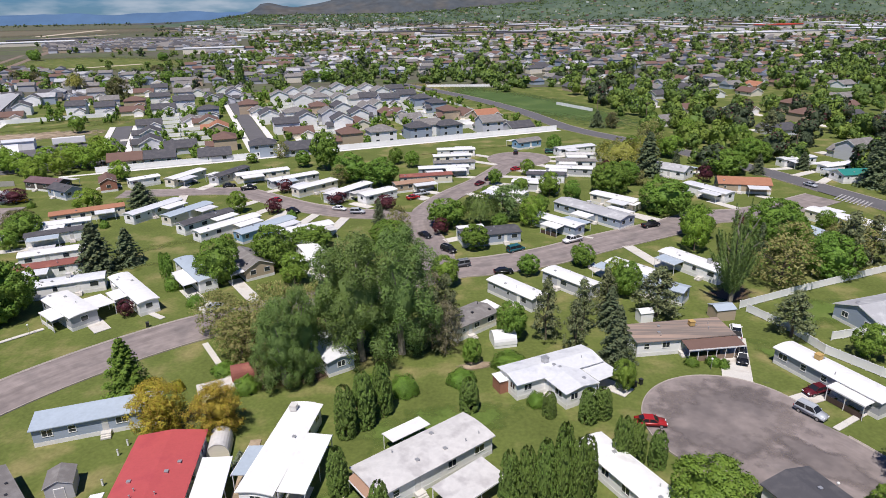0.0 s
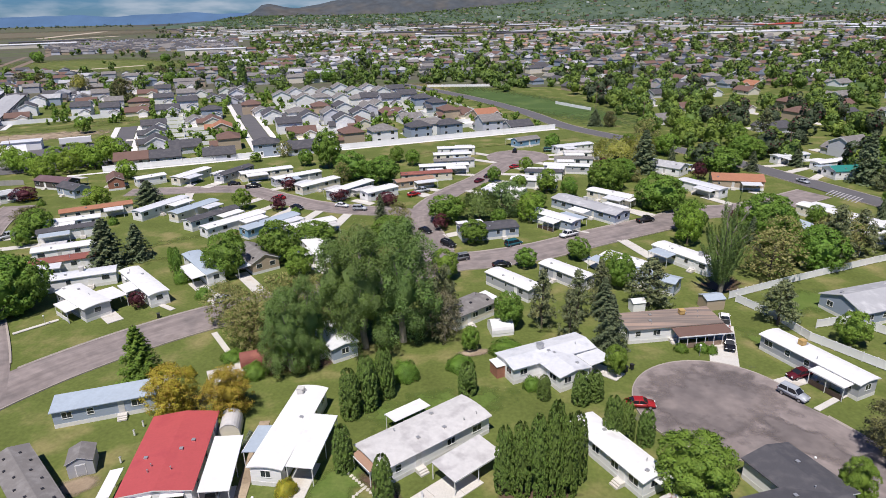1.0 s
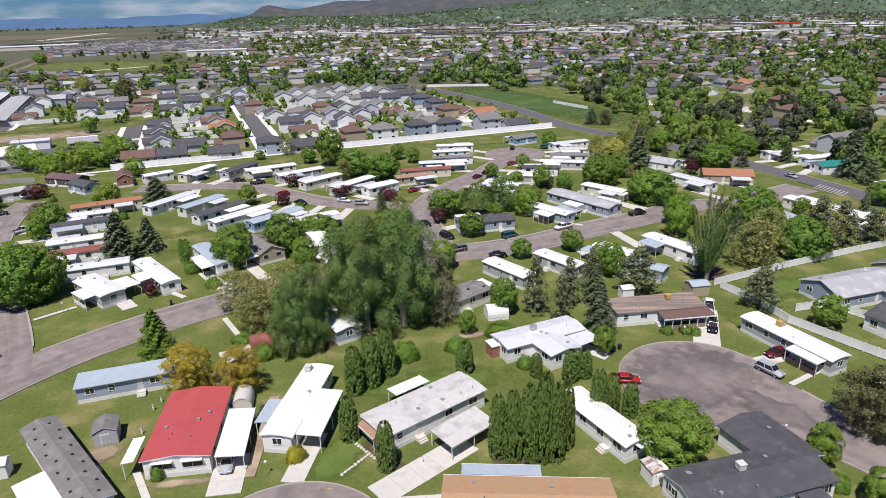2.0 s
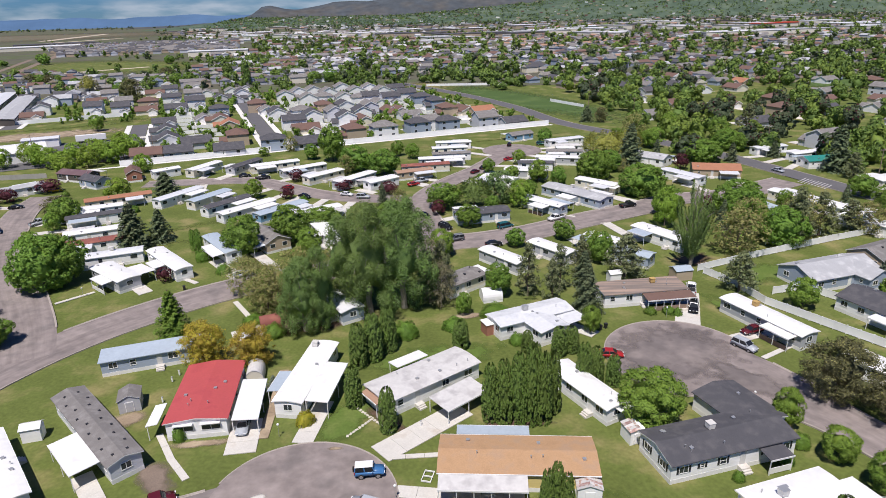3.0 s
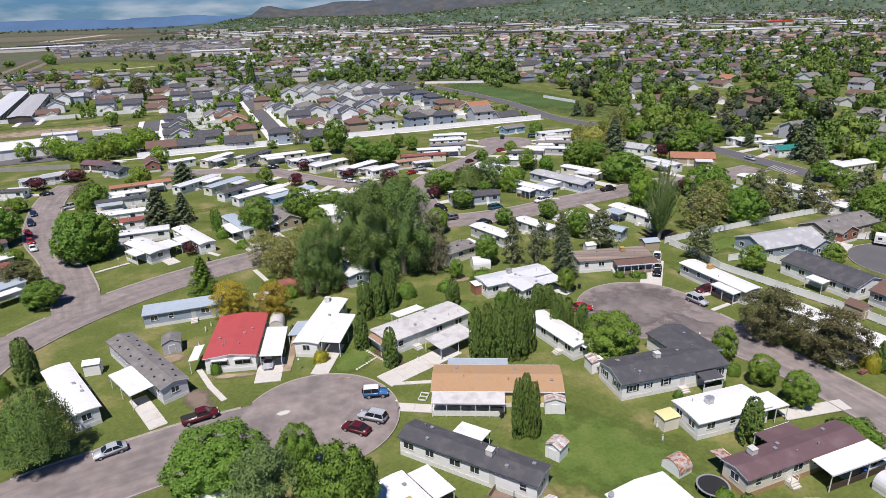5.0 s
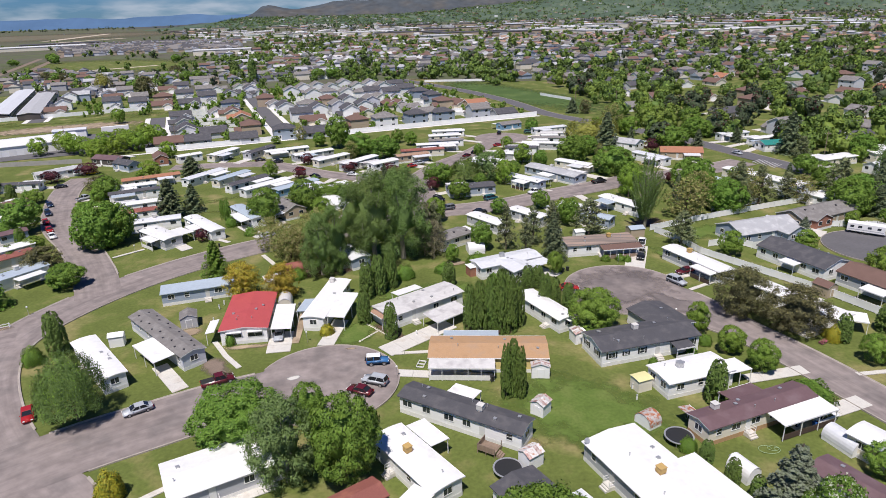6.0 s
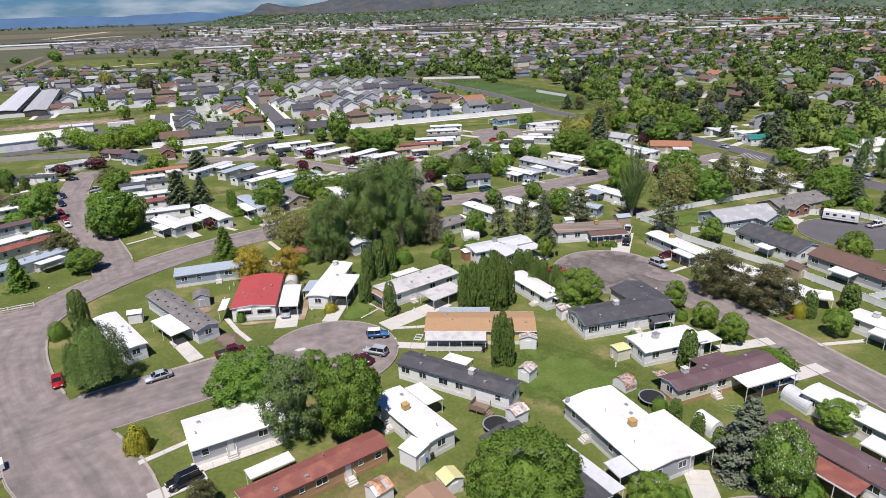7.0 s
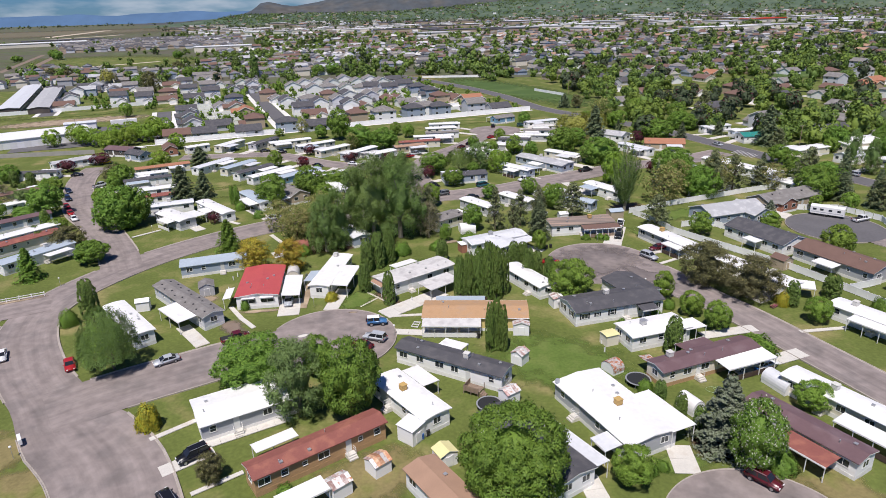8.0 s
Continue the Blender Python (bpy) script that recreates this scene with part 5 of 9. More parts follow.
carport(-70.2, 113.4, -48, 5.6, 3.0, "white", "white front awning on slim posts", 2.65, 0.2, 3, "-", name="awning")
home(-58.1, 126.8, -52, 18.0, 4.6, "bluegrey", "white", "white home with a pale blue-grey roof", "bow", 0.3, 3.0)
carport(-60.4, 124.4, -52, 4.6, 3.0, "white", "white side awning on slim posts", 2.65, 0.2, 2, "-", name="awning")
home(-46.5, 131.7, -53, 12.6, 7.4, "grey", "tan", "tan house with a grey cross-gabled roof", "gable", 1.7, 3.0, name="house", category="house")
home(-94.2, 131.8, 22, 16.0, 4.8, "redbrown", "white", "white home with a dull red roof", "gable", 0.5, 3.0)
home(-98.6, 141.0, 24, 17.0, 4.8, "white", "white", "white home with a stepped white roof", "bow", 0.45, 3.0)
home(-106.5, 156.5, 26, 17.0, 4.8, "dark", "white", "white home with a dark flat roof", "gable", 0.45, 3.0)
home(-110.0, 164.8, 24, 15.0, 4.8, "white", "white", "white home with a plain white roof", "bow", 0.3, 3.0)
home(-109.1, 177.0, 28, 21.0, 5.4, "terracotta", "cream", "long home with a terracotta-brown roof", "gable", 0.5, 3.0)
home(-89.4, 178.9, 62, 19.0, 4.8, "silver", "white", "white single-wide home with a silver roof", "bow", 0.3, 3.0)
home(-77.6, 175.3, 60, 16.5, 4.8, "bluegrey", "cream", "cream home with a pale roof", "bow", 0.3, 3.0)
home(-69.2, 166.8, 54, 17.5, 4.8, "dark", "white", "white home with a dark gabled roof", "gable", 0.6, 3.0)
home(-60.9, 160.8, 50, 20.0, 4.8, "white", "white", "white single-wide home with a long white roof", "bow", 0.3, 3.0)
home(-49.5, 158.6, 49, 18.5, 4.8, "bluegrey", "blue", "sky-blue home with a blue-grey roof", "bow", 0.3, 3.0)
home(-37.4, 156.0, 31, 15.0, 4.8, "white", "grey", "grey home with a white roof and porch", "bow", 0.3, 3.0)
home(-32.5, 137.8, -62, 15.0, 5.0, "white", "white", "white-roofed home beside tall trees", "bow", 0.3, 3.0)
home(-103.6, 79.2, 57, 19.0, 4.9, "bluegrey", "white", "white home with a pale blue-grey roof", "bow", 0.3, 3.0, cooler=(3, 0.4, COOLER))
carport(-97.8, 79.6, -123, 6.5, 3.4, "white", "white porch cover with dark supports", 2.7, 0.2, 4, "-", name="porch")
home(-113.5, 90.5, 52, 18.0, 4.9, "redbrown", "cream", "cream home with a dull red metal roof", "gable", 0.5, 3.0)
home(-117.0, 97.5, 52, 17.0, 4.8, "white", "white", "white home with a faded roof", "bow", 0.3, 3.0)
home(-126.5, 110.0, 45, 17.0, 4.8, "maroon", "bluegrey", "blue-grey home with a maroon roof", "gable", 0.5, 3.0)
home(-138.0, 129.0, 48, 17.0, 4.8, "white", "white", "white single-wide home with a white roof", "bow", 0.3, 3.0)
home(-146.0, 143.0, 48, 17.0, 4.8, "brown", "tan", "tan home with a brown roof", "gable", 0.5, 3.0)
home(-158.0, 172.0, 5, 18.0, 4.8, "dark", "white", "white home with a dark roof", "gable", 0.5, 3.0)
home(-153.6, 192.6, 45, 18.0, 6.0, "lightgrey", "white", "white home with a light grey roof", "gable", 0.8, 3.0)

# ---- homes beyond the crossing ----
home(-94.9, 221.0, 66, 17.0, 5.0, "white", "cream", "cream single-wide home with a white roof", "bow", 0.3, 3.0)
home(-79.2, 223.3, 66, 18.0, 5.2, "dark", "grey", "grey home with a dark roof", "gable", 0.6, 3.0)
home(-120.1, 212.8, -62, 11.0, 6.0, "brown", "brick", "small red-brown house with steep roof", "gable", 1.6, 3.4, name="house", category="house")
home(-130.5, 203.2, -32, 11.5, 6.6, "dark", "bluegrey", "small blue-grey house with a dark roof", "gable", 1.5, 3.0, name="house", category="house")
home(-142.4, 214.0, -20, 16.0, 7.0, "maroon", "dark", "dark red house behind plum trees", "gable", 1.3, 3.0, name="house", category="house")
home(-108.8, 216.4, 40, 11.0, 4.8, "white", "white", "white mobile home with an arched roof", "bow", 0.4, 3.0)
home(-66.7, 222.6, 27, 20.0, 5.4, "white", "cream", "cream home with a broad white roof", "bow", 0.3, 3.0)
home(-53.3, 214.2, 37, 19.0, 5.0, "white", "grey", "grey single-wide home with a white roof", "bow", 0.3, 3.0)
home(-43.4, 203.0, 47, 17.0, 5.0, "white", "cream", "cream home with a low white roof", "bow", 0.3, 3.0)
home(-30.8, 196.0, 53, 19.5, 5.0, "white", "grey", "long grey home with a white roof", "bow", 0.3, 3.0)
home(-20.6, 191.4, 40, 13.0, 5.6, "white", "white", "white home with an L-shaped porch", "bow", 0.3, 3.0)
home(-9.2, 203.4, 22, 14.5, 5.0, "tan", "tan", "tan home with a tan roof and carport", "gable", 0.5, 3.0)
home(-4.9, 212.8, 10, 19.5, 5.0, "redbrown", "cream", "cream home with a dull red roof", "gable", 0.5, 3.0)
home(1.8, 224.6, 6, 19.5, 5.0, "white", "grey", "grey home with a white roof", "bow", 0.3, 3.0)
home(6.0, 233.0, 6, 16.5, 5.0, "grey", "white", "white home with a grey roof", "gable", 0.5, 3.0)
home(5.5, 245.0, 6, 16.0, 5.0, "white", "cream", "cream home with a white roof", "bow", 0.3, 3.0)
home(7.5, 257.1, 2, 16.5, 5.0, "white", "white", "white home near the field", "bow", 0.3, 3.0)
home(22.7, 189.6, -36, 13.5, 5.0, "white", "white", "white home beside the crossing", "bow", 0.3, 3.0)
home(33.3, 199.7, -18, 16.5, 5.0, "white", "grey", "grey home with a white roof", "bow", 0.3, 3.0)
home(38.6, 211.6, -10, 14.0, 5.0, "dark", "white", "white home with a dark roof", "gable", 0.5, 3.0)
home(48.8, 220.2, -14, 17.5, 5.0, "white", "grey", "grey home with a flat white roof", "bow", 0.3, 3.0)
home(53.7, 231.6, -8, 15.5, 5.0, "grey", "white", "white home with a grey roof", "gable", 0.5, 3.0)
home(59.4, 243.0, -6, 15.0, 5.0, "aged", "white", "white home with an aged roof", "bow", 0.3, 3.0)
home(58.6, 257.4, 21, 18.5, 5.4, "silver", "white", "white home with a silver roof", "bow", 0.3, 3.0)
home(39.9, 272.0, 30, 13.0, 6.0, "grey", "blue", "small light blue house", "gable", 1.3, 3.0, name="house", category="house")
home(13.1, 149.6, 13, 16.5, 7.0, "dark", "bluegrey", "blue-grey corner home with a charcoal roof", "gable", 0.7, 3.0)
home(33.1, 158.1, -50, 16.5, 4.8, "white", "bluegrey", "blue-grey home with a white roof", "bow", 0.3, 3.0)
carport(31.0, 154.4, -50, 6.0, 3.2, "white", "white porch with dark openings", 2.65, 0.2, 4, "-", DARK_WOOD, name="porch")
home(45.6, 168.0, -52, 25.0, 7.4, "lightgrey", "bluegrey", "long blue-grey home with a light grey shingle roof", "gable", 0.8, 3.0, cooler=(-2, 0.4, COOLER))
carport(41.4, 163.4, -52, 6.0, 3.4, "white", "white porch roof over the entrance", 2.65, 0.2, 3, "-", name="porch")
home(55.4, 180.0, -46, 16.0, 5.0, "white", "cream", "cream home with a white metal roof", "bow", 0.3, 3.0)
carport(58.4, 174.4, -46, 6.0, 3.4, "white", "white carport with a slatted front", 2.65, 0.2, 3, "-")
home(102.6, 195.0, -14, 17.0, 9.0, "terracotta", "tan", "tan house with a terracotta hipped roof", "gable", 1.6, 3.0, name="house", category="house")
home(88.3, 188.4, -60, 17.0, 5.0, "silver", "white", "white home with a silver roof and awnings", "bow", 0.3, 3.0)
home(86.3, 216.0, -46, 13.0, 8.0, "lightgrey", "white", "white house with a grey gabled roof", "gable", 1.6, 3.0, name="house", category="house")
home(139.2, 229.2, 15, 15.5, 5.0, "silver", "white", "white home among trees", "bow", 0.3, 3.0)
home(148.4, 217.4, 18, 16.0, 5.0, "white", "white", "white home along the dark street", "bow", 0.3, 3.0)
home(145.6, 204.6, 6, 12.0, 8.0, "teal", "white", "white house with a teal metal roof", "gable", 1.3, 3.0, name="house", category="house")
home(97.0, 141.2, -72, 15.0, 5.2, "bluegrey", "bluegrey", "blue-grey house by the crosswalk", "gable", 1.0, 4.0)
home(118.0, 146.0, -65, 20.0, 6.0, "white", "white", "white-roofed home near the crossing", "bow", 0.3, 3.0)
home(112.0, 158.0, -60, 15.0, 5.2, "white", "cream", "cream home with a white roof", "bow", 0.3, 3.0)
home(119.0, 130.0, -65, 17.0, 5.2, "white", "white", "white single-wide home behind conifers", "bow", 0.3, 3.0)
home(155.0, 176.0, 20, 18.0, 7.0, "white", "cream", "cream home with a flat white roof", "bow", 0.3, 3.0)

# ---- sheds ----
shed(-51.0, 56.2, -70, 4.0, 3.6, 2.2, "grey", "grey", "gable", "blue-grey gabled shed with a white-framed door", 0.8)
shed(-62.4, 48.4, 15, 3.0, 2.4, 2.1, "white", "white", "gable", "small white garden shed")
shed(-32.6, 64.0, -80, 4.4, 3.2, 2.5, "aged", "cream", "arch", "round-topped tan metal shed")
shed(-34.7, 83.6, 20, 4.2, 3.0, 2.4, "redbrown", "red", "arch", "red barn-style shed with a curved roof")
shed(18.9, 32.4, -95, 2.4, 3.4, 2.2, "rust", "white", "gable", "white shed with a rust-streaked metal roof")
shed(17.3, 21.6, -130, 2.8, 2.6, 2.1, "rust", "white", "gable", "little white metal shed with rusty roof panels")
shed(35.1, 27.6, 20, 3.0, 2.6, 2.1, "yellow", "cream", "bow", "pale yellow flat-topped shed", 0.12)
shed(-1.8, 0.7, -40, 3.4, 3.0, 2.6, "white", "white", "shed", "tall white tool shed with blue bin beside it", 0.3)
shed(-6.2, -6.2, 40, 3.0, 3.0, 2.0, "orange_rust", "white", "gable", "white shed with an orange rusted roof")
shed(3.2, -4.8, -60, 2.8, 3.0, 2.1, "yellow", "white", "gable", "white shed with a cream-yellow roof")
shed(-11.2, -10.4, 40, 3.2, 2.8, 2.1, "rust", "white", "gable", "grey metal shed with a rusty ridge")
shed(14.0, 9.6, 35, 3.0, 2.6, 2.1, "rust", "white", "gable", "white metal shed with faded red ribs")
shed(33.2, 17.9, 30, 2.6, 3.2, 2.1, "rust", "white", "arch", "arched white shed with rusty top")
shed(11.3, 93.6, 10, 4.4, 4.0, 2.6, "white", "white", "arch", "white canvas-covered arched shelter")
shed(56.2, 102.2, 10, 4.4, 3.6, 2.3, "bluegrey", "tan", "gable", "tan shed with a pale roof")
shed(59.4, 11.4, -70, 5.0, 3.0, 2.3, "silver", "white", "arch", "long white arched metal shed")
shed(10.0, 78.4, 24, 3.4, 2.8, 2.2, "white", "brick", "shed", "small brick-red shed with a flat white top", 0.1)
shed(85.4, 61.4, -65, 4.0, 3.6, 2.3, "brown", "tan", "gable", "tan shed with a brown gabled roof behind the fence", 0.9)
shed(40.4, 101.4, 10, 3.0, 2.6, 2.1, "white", "white", "gable", "small white yard shed")
shed(28.0, 44.2, -75, 3.0, 2.6, 2.2, "rust", "white", "shed", "little white porch shed with a red-striped roof", 0.3)
shed(-73.2, 120.0, -48, 2.4, 2.2, 2.1, "white", "white", "gable", "narrow white utility shed")
shed(-62.0, 132.0, -52, 2.2, 2.0, 2.1, "white", "cream", "gable", "narrow cream utility shed")
shed(42.4, 6.0, 114, 3.6, 2.6, 2.4, "white", "white", "arch", "white rounded metal shed behind a spruce")

# ---- drives, paths, beds ----
slab("driveway", (-29.5, 43.2), (-30.5, 51.4), 4.6, "concrete drive up to the carport")
slab("driveway", (-20.8, 45.2), (-19.2, 56.0), 3.2, "concrete drive under the white carport")
slab("driveway", (-9.0, 42.2), (3.6, 52.8), 4.4, "pale concrete drive rising to the carport", z=0.084)
slab("path", (-8.0, 41.4), (0.2, 41.8), 0.9, "narrow concrete garden path")
slab("driveway", (-6.2, 34.6), (10.6, 32.2), 2.2, "concrete walk along the porch")
slab("path", (-39.2, 42.4), (-43.2, 48.2), 1.0, "concrete path to the red-roofed home")
slab("path", (-35.4, 38.0), (-39.4, 42.6), 1.0, "concrete path to the red-roofed home")
slab("path", (-27.0, 46.6), (-28.0, 66.0), 1.6, "pinkish gravel path between homes", EARTH)
slab("driveway", (-43.6, 31.2), (-50.6, 39.5), 2.8, "concrete drive into the grey home's carport")
slab("path", (-42.0, 2.3), (-36.4, 7.0), 1.0, "concrete path from the kerb")
slab("patio", (-33.6, 0.6), (-21.4, 7.4), 2.6, "concrete patio beside the grey home")
slab("driveway", (-37.4, -5.2), (-31.2, -0.6), 2.6, "short concrete parking strip")
slab("path", (-31.4, -9.8), (-25.4, -5.6), 0.8, "narrow concrete path")
slab("driveway", (53.6, 29.2), (65.0, 31.6), 2.6, "long concrete drive to the street")
slab("driveway", (54.0, 16.4), (69.2, 22.0), 3.0, "concrete drive under the carport")
slab("driveway", (49.3, 79.1), (54.8, 94.0), 4.8, "concrete drive beside the porch home")
slab("driveway", (55.4, 72.6), (63.0, 75.4), 3.0, "concrete parking pad")
slab("path", (57.8, 65.6), (64.8, 69.6), 1.0, "narrow concrete path")
slab("driveway", (30.2, 76.0), (26.0, 80.0), 3.0, "concrete drive at the turning circle")
slab("driveway", (36.6, -8.8), (37.2, -2.8), 3.6, "stained concrete drive under the carport")
slab("driveway", (23.4, -14.0), (22.6, -8.6), 3.0, "concrete drive by the grey carport")
slab("driveway", (70.4, 44.0), (76.6, 47.0), 4.0, "pale concrete forecourt")
slab("path", (72.8, 29.6), (82.6, 30.6), 1.0, "concrete path to the street")
slab("driveway", (-68.0, 101.6), (-73.2, 107.0), 3.2, "concrete drive to the carport")
slab("path", (-86.6, 97.0), (-80.6, 103.0), 0.9, "concrete path")
slab("path", (-49.6, 112.4), (-56.0, 119.4), 1.0, "concrete path to the street")
slab("path", (-58.0, 106.6), (-63.4, 110.4), 1.2, "concrete path")
slab("path", (-45.6, 95.6), (-37.0, 82.8), 1.1, "concrete path to the red shed")
patch("gravel_pad", -37.8, 80.6, 25, 7.6, 4.6, CONCRETE, "pale gravel pad by the red shed", 0.025)
slab("driveway", (62.0, 164.4), (56.4, 172.4), 3.2, "concrete drive")
slab("path", (41.6, 150.0), (36.6, 153.0), 1.0, "concrete path")
slab("driveway", (-22.0, 182.6), (-29.0, 188.0), 3.0, "concrete drive")
slab("driveway", (-4.0, 190.8), (-10.0, 196.8), 4.0, "concrete drive")
slab("driveway", (103.4, 97.6), (107.0, 102.0), 5.0, "wide concrete drive of the brick house")
slab("driveway", (-98.0, 83.0), (-92.6, 86.4), 1.2, "concrete path")
slab("driveway", (-86.0, 208.4), (-82.0, 217.0), 4.0, "concrete drive")
patch("flower_bed", -36.1, 45.8, 7, 8.4, 1.8, EARTH, "bare reddish planting bed", 0.022, 0.2)
patch("bare_ground", -39.8, 38.6, -52, 7.4, 4.4, DIRT, "bare brown earth beside the home", 0.024, 0.5)
patch("bare_ground", -50.0, 52.6, 10, 6.0, 3.6, EARTH, "sandy worn patch before the shed", 0.026, 0.6)
patch("bare_ground", -8.0, -8.0, 30, 19.0, 11.0, DRY_GRASS, "dry yellowed grass between sheds", 0.022, 0.6)
patch("bare_ground", -60.0, -14.0, 50, 30.0, 16.0, DRY_GRASS, "brown dry verge along the street", 0.023, 0.5)
patch("bare_ground", -66.0, -2.0, 50, 22.0, 11.0, DRY_GRASS, "parched brown verge by the kerb", 0.0235, 0.5)
patch("bare_ground", 56.0, -14.0, -60, 18.0, 8.0, DRY_GRASS, "dry yellowed lawn by the homes", 0.0225, 0.6)
patch("bare_ground", 14.0, 14.5, -31, 6.0, 3.6, DRY_GRASS, "dry patch of lawn", 0.024, 0.6)
patch("bare_ground", 5.6, 85.6, 10, 6.0, 2.6, EARTH, "bare brown ground under trees", 0.025, 0.6)
patch("bare_ground", 63.0, 113.0, 30, 11.0, 7.0, MULCH, "dark leaf litter under a tall poplar", 0.026, 0.6)
patch("bare_ground", 43.0, -2.4, 30, 9.0, 6.0, MULCH, "bare soil beneath the spruce", 0.027, 0.6)
patch("bare_ground", 11.8, 48.6, 0, 10.0, 1.8, MULCH, "soil strip under the tall hedge", 0.028, 0.4)
patch("bare_ground", -8.6, 50.6, -45, 8.0, 3.0, MULCH, "mulched bed by the home", 0.029, 0.4)
patch("bare_ground", -25.0, 86.0, 20, 22.0, 10.0, MULCH, "shaded leaf litter under poplars", 0.021, 0.6)
patch("lawn", 24.0, 22.0, -31, 26.0, 18.0, LUSH, "well-watered green lawn", 0.018, 0.5)
patch("lawn", -1.0, 68.5, 15, 24.0, 9.0, LUSH, "deep green back lawn", 0.017, 0.4)
patch("lawn", -15.0, 50.6, 60, 12.0, 7.0, LUSH, "green front lawn", 0.016, 0.4)
patch("lawn", 63.0, 84.0, -60, 18.0, 7.0, LUSH, "green front lawn", 0.016, 0.4)
patch("lawn", 78.0, 104.0, 20, 20.0, 9.0, LUSH, "fenced deep green back lawn", 0.016, 0.4)
patch("lawn", 36.0, -6.6, 10, 9.0, 4.4, LUSH, "green front lawn", 0.016, 0.4)
patch("lawn", -72.0, 145.0, 30, 36.0, 16.0, GRASS, "open green yard between homes", 0.015, 0.4)

# ---- parked vehicles ----
vehicle("pickup", -37.6, 32.8, 29, "maroon", "dark maroon pickup truck parked at the kerb")
vehicle("jeep", -10.0, 37.9, 4, "blue", "blue and white off-road vehicle on the turning circle", "white")
vehicle("suv", -9.9, 31.4, 158, "silver", "silver suv parked on the turning circle")
vehicle("sedan", -12.2, 28.6, 153, "maroon", "dark red sedan parked by the kerb")
vehicle("sedan", -48.2, 25.0, 213, "silver", "silver-grey sedan parked under a willow")
vehicle("sedan", -66.0, 24.6, -58, "red", "bright red small car beneath a willow")
vehicle("suv", -33.6, -2.3, 219, "black", "black suv on a short drive")
vehicle("suv", -33.8, -11.4, 130, "black", "black car at the kerb")
vehicle("suv", 45.8, -11.0, -50, "maroon", "dark red suv parked at the kerb")
vehicle("sedan", 30.9, 67.6, -7, "red", "red coupe parked beside clipped conifers")
vehicle("suv", 56.0, 69.2, -58, "silver", "grey suv at the kerb")
vehicle("sedan", 60.2, 75.0, 197, "maroon", "dark red sedan on a concrete pad")
vehicle("suv", 52.8, 85.4, 248, "black", "black suv on a concrete drive")
vehicle("pickup", 55.8, 94.6, 70, "white", "white pickup behind the porch home")
vehicle("sedan", -47.9, 110.2, 28, "silver", "silver sedan parked along the street")
vehicle("sedan", -4.3, 153.6, -50, "black", "black sedan by the crossing")
vehicle("suv", 2.0, 142.0, -46, "black", "black suv by the crossing")
vehicle("suv", 4.8, 131.6, 200, "grey", "grey suv crossing the junction")
vehicle("van", 19.4, 141.4, 28, "teal", "dark teal minivan at the kerb")
vehicle("pickup", 35.4, 147.4, 207, "white", "white pickup parked on the street")
vehicle("pickup", 60.0, 158.6, 22, "black", "black pickup truck on the street")
vehicle("sedan", 14.8, 126.8, 8, "black", "dark car under the trees")
vehicle("sedan", -31.8, 180.4, -20, "white", "white sedan at the kerb")
vehicle("suv", -25.6, 176.4, -8, "silver", "silver suv at the kerb")
vehicle("sedan", -8.8, 191.6, 30, "red", "red car in a drive")
vehicle("pickup", -6.2, 195.8, 24, "silver", "silver pickup in a drive")
vehicle("sedan", 30.0, 228.4, 25, "red", "bright red car by the turning circle")
vehicle("sedan", 14.6, 208.0, 50, "maroon", "dark red car on the street")
vehicle("sedan", 18.6, 214.6, 50, "black", "black car on the street")
vehicle("sedan", -76.0, 211.6, 20, "black", "black car in a drive")
vehicle("pickup", -67.7, 207.0, 20, "black", "black pickup at the kerb")
vehicle("sedan", -46.2, 179.2, -30, "black", "black car under plum trees")
vehicle("sedan", -54.6, 191.6, 150, "red", "red car at the kerb")
vehicle("sedan", -133.2, 149.6, -55, "navy", "dark blue sedan along the kerb")
vehicle("suv", -127.8, 139.0, -55, "navy", "blue suv along the kerb")
vehicle("sedan", -123.2, 129.6, -52, "red", "red sedan along the kerb")
vehicle("sedan", -117.6, 121.6, -52, "red", "red hatchback along the kerb")
vehicle("sedan", -113.2, 115.4, -50, "white", "white sedan along the kerb")
vehicle("sedan", -143.4, 175.0, 25, "black", "black sedan at the street's end")
vehicle("pickup", -125.0, 156.6, 62, "silver", "silver pickup with a dark bed")
vehicle("suv", -101.4, 113.4, -48, "black", "black suv shaded by a maple")
vehicle("pickup", 124.4, 92.4, 20, "white", "white pickup hitched near a trailer")
vehicle("sedan", -81.2, 28.6, -60, "white", "white car on the wide street")
vehicle("sedan", 60.0, 17.4, 22, "white", "white car under a carport roof")
vehicle("sedan", -30.6, 49.2, 277, "silver", "silver car nosing out of a carport")
vehicle("sedan", 127.4, 197.6, -66, "silver", "silver car on the dark street")
vehicle("van", 48.4, 258.4, -5, "green", "green van beside a home")
vehicle("suv", 33.4, 258.0, 80, "black", "black suv on the turning circle")
vehicle("sedan", -142.0, 196.6, 20, "yellow", "yellow car in a yard")
vehicle("suv", -148.0, 195.0, 20, "white", "white suv in a yard")

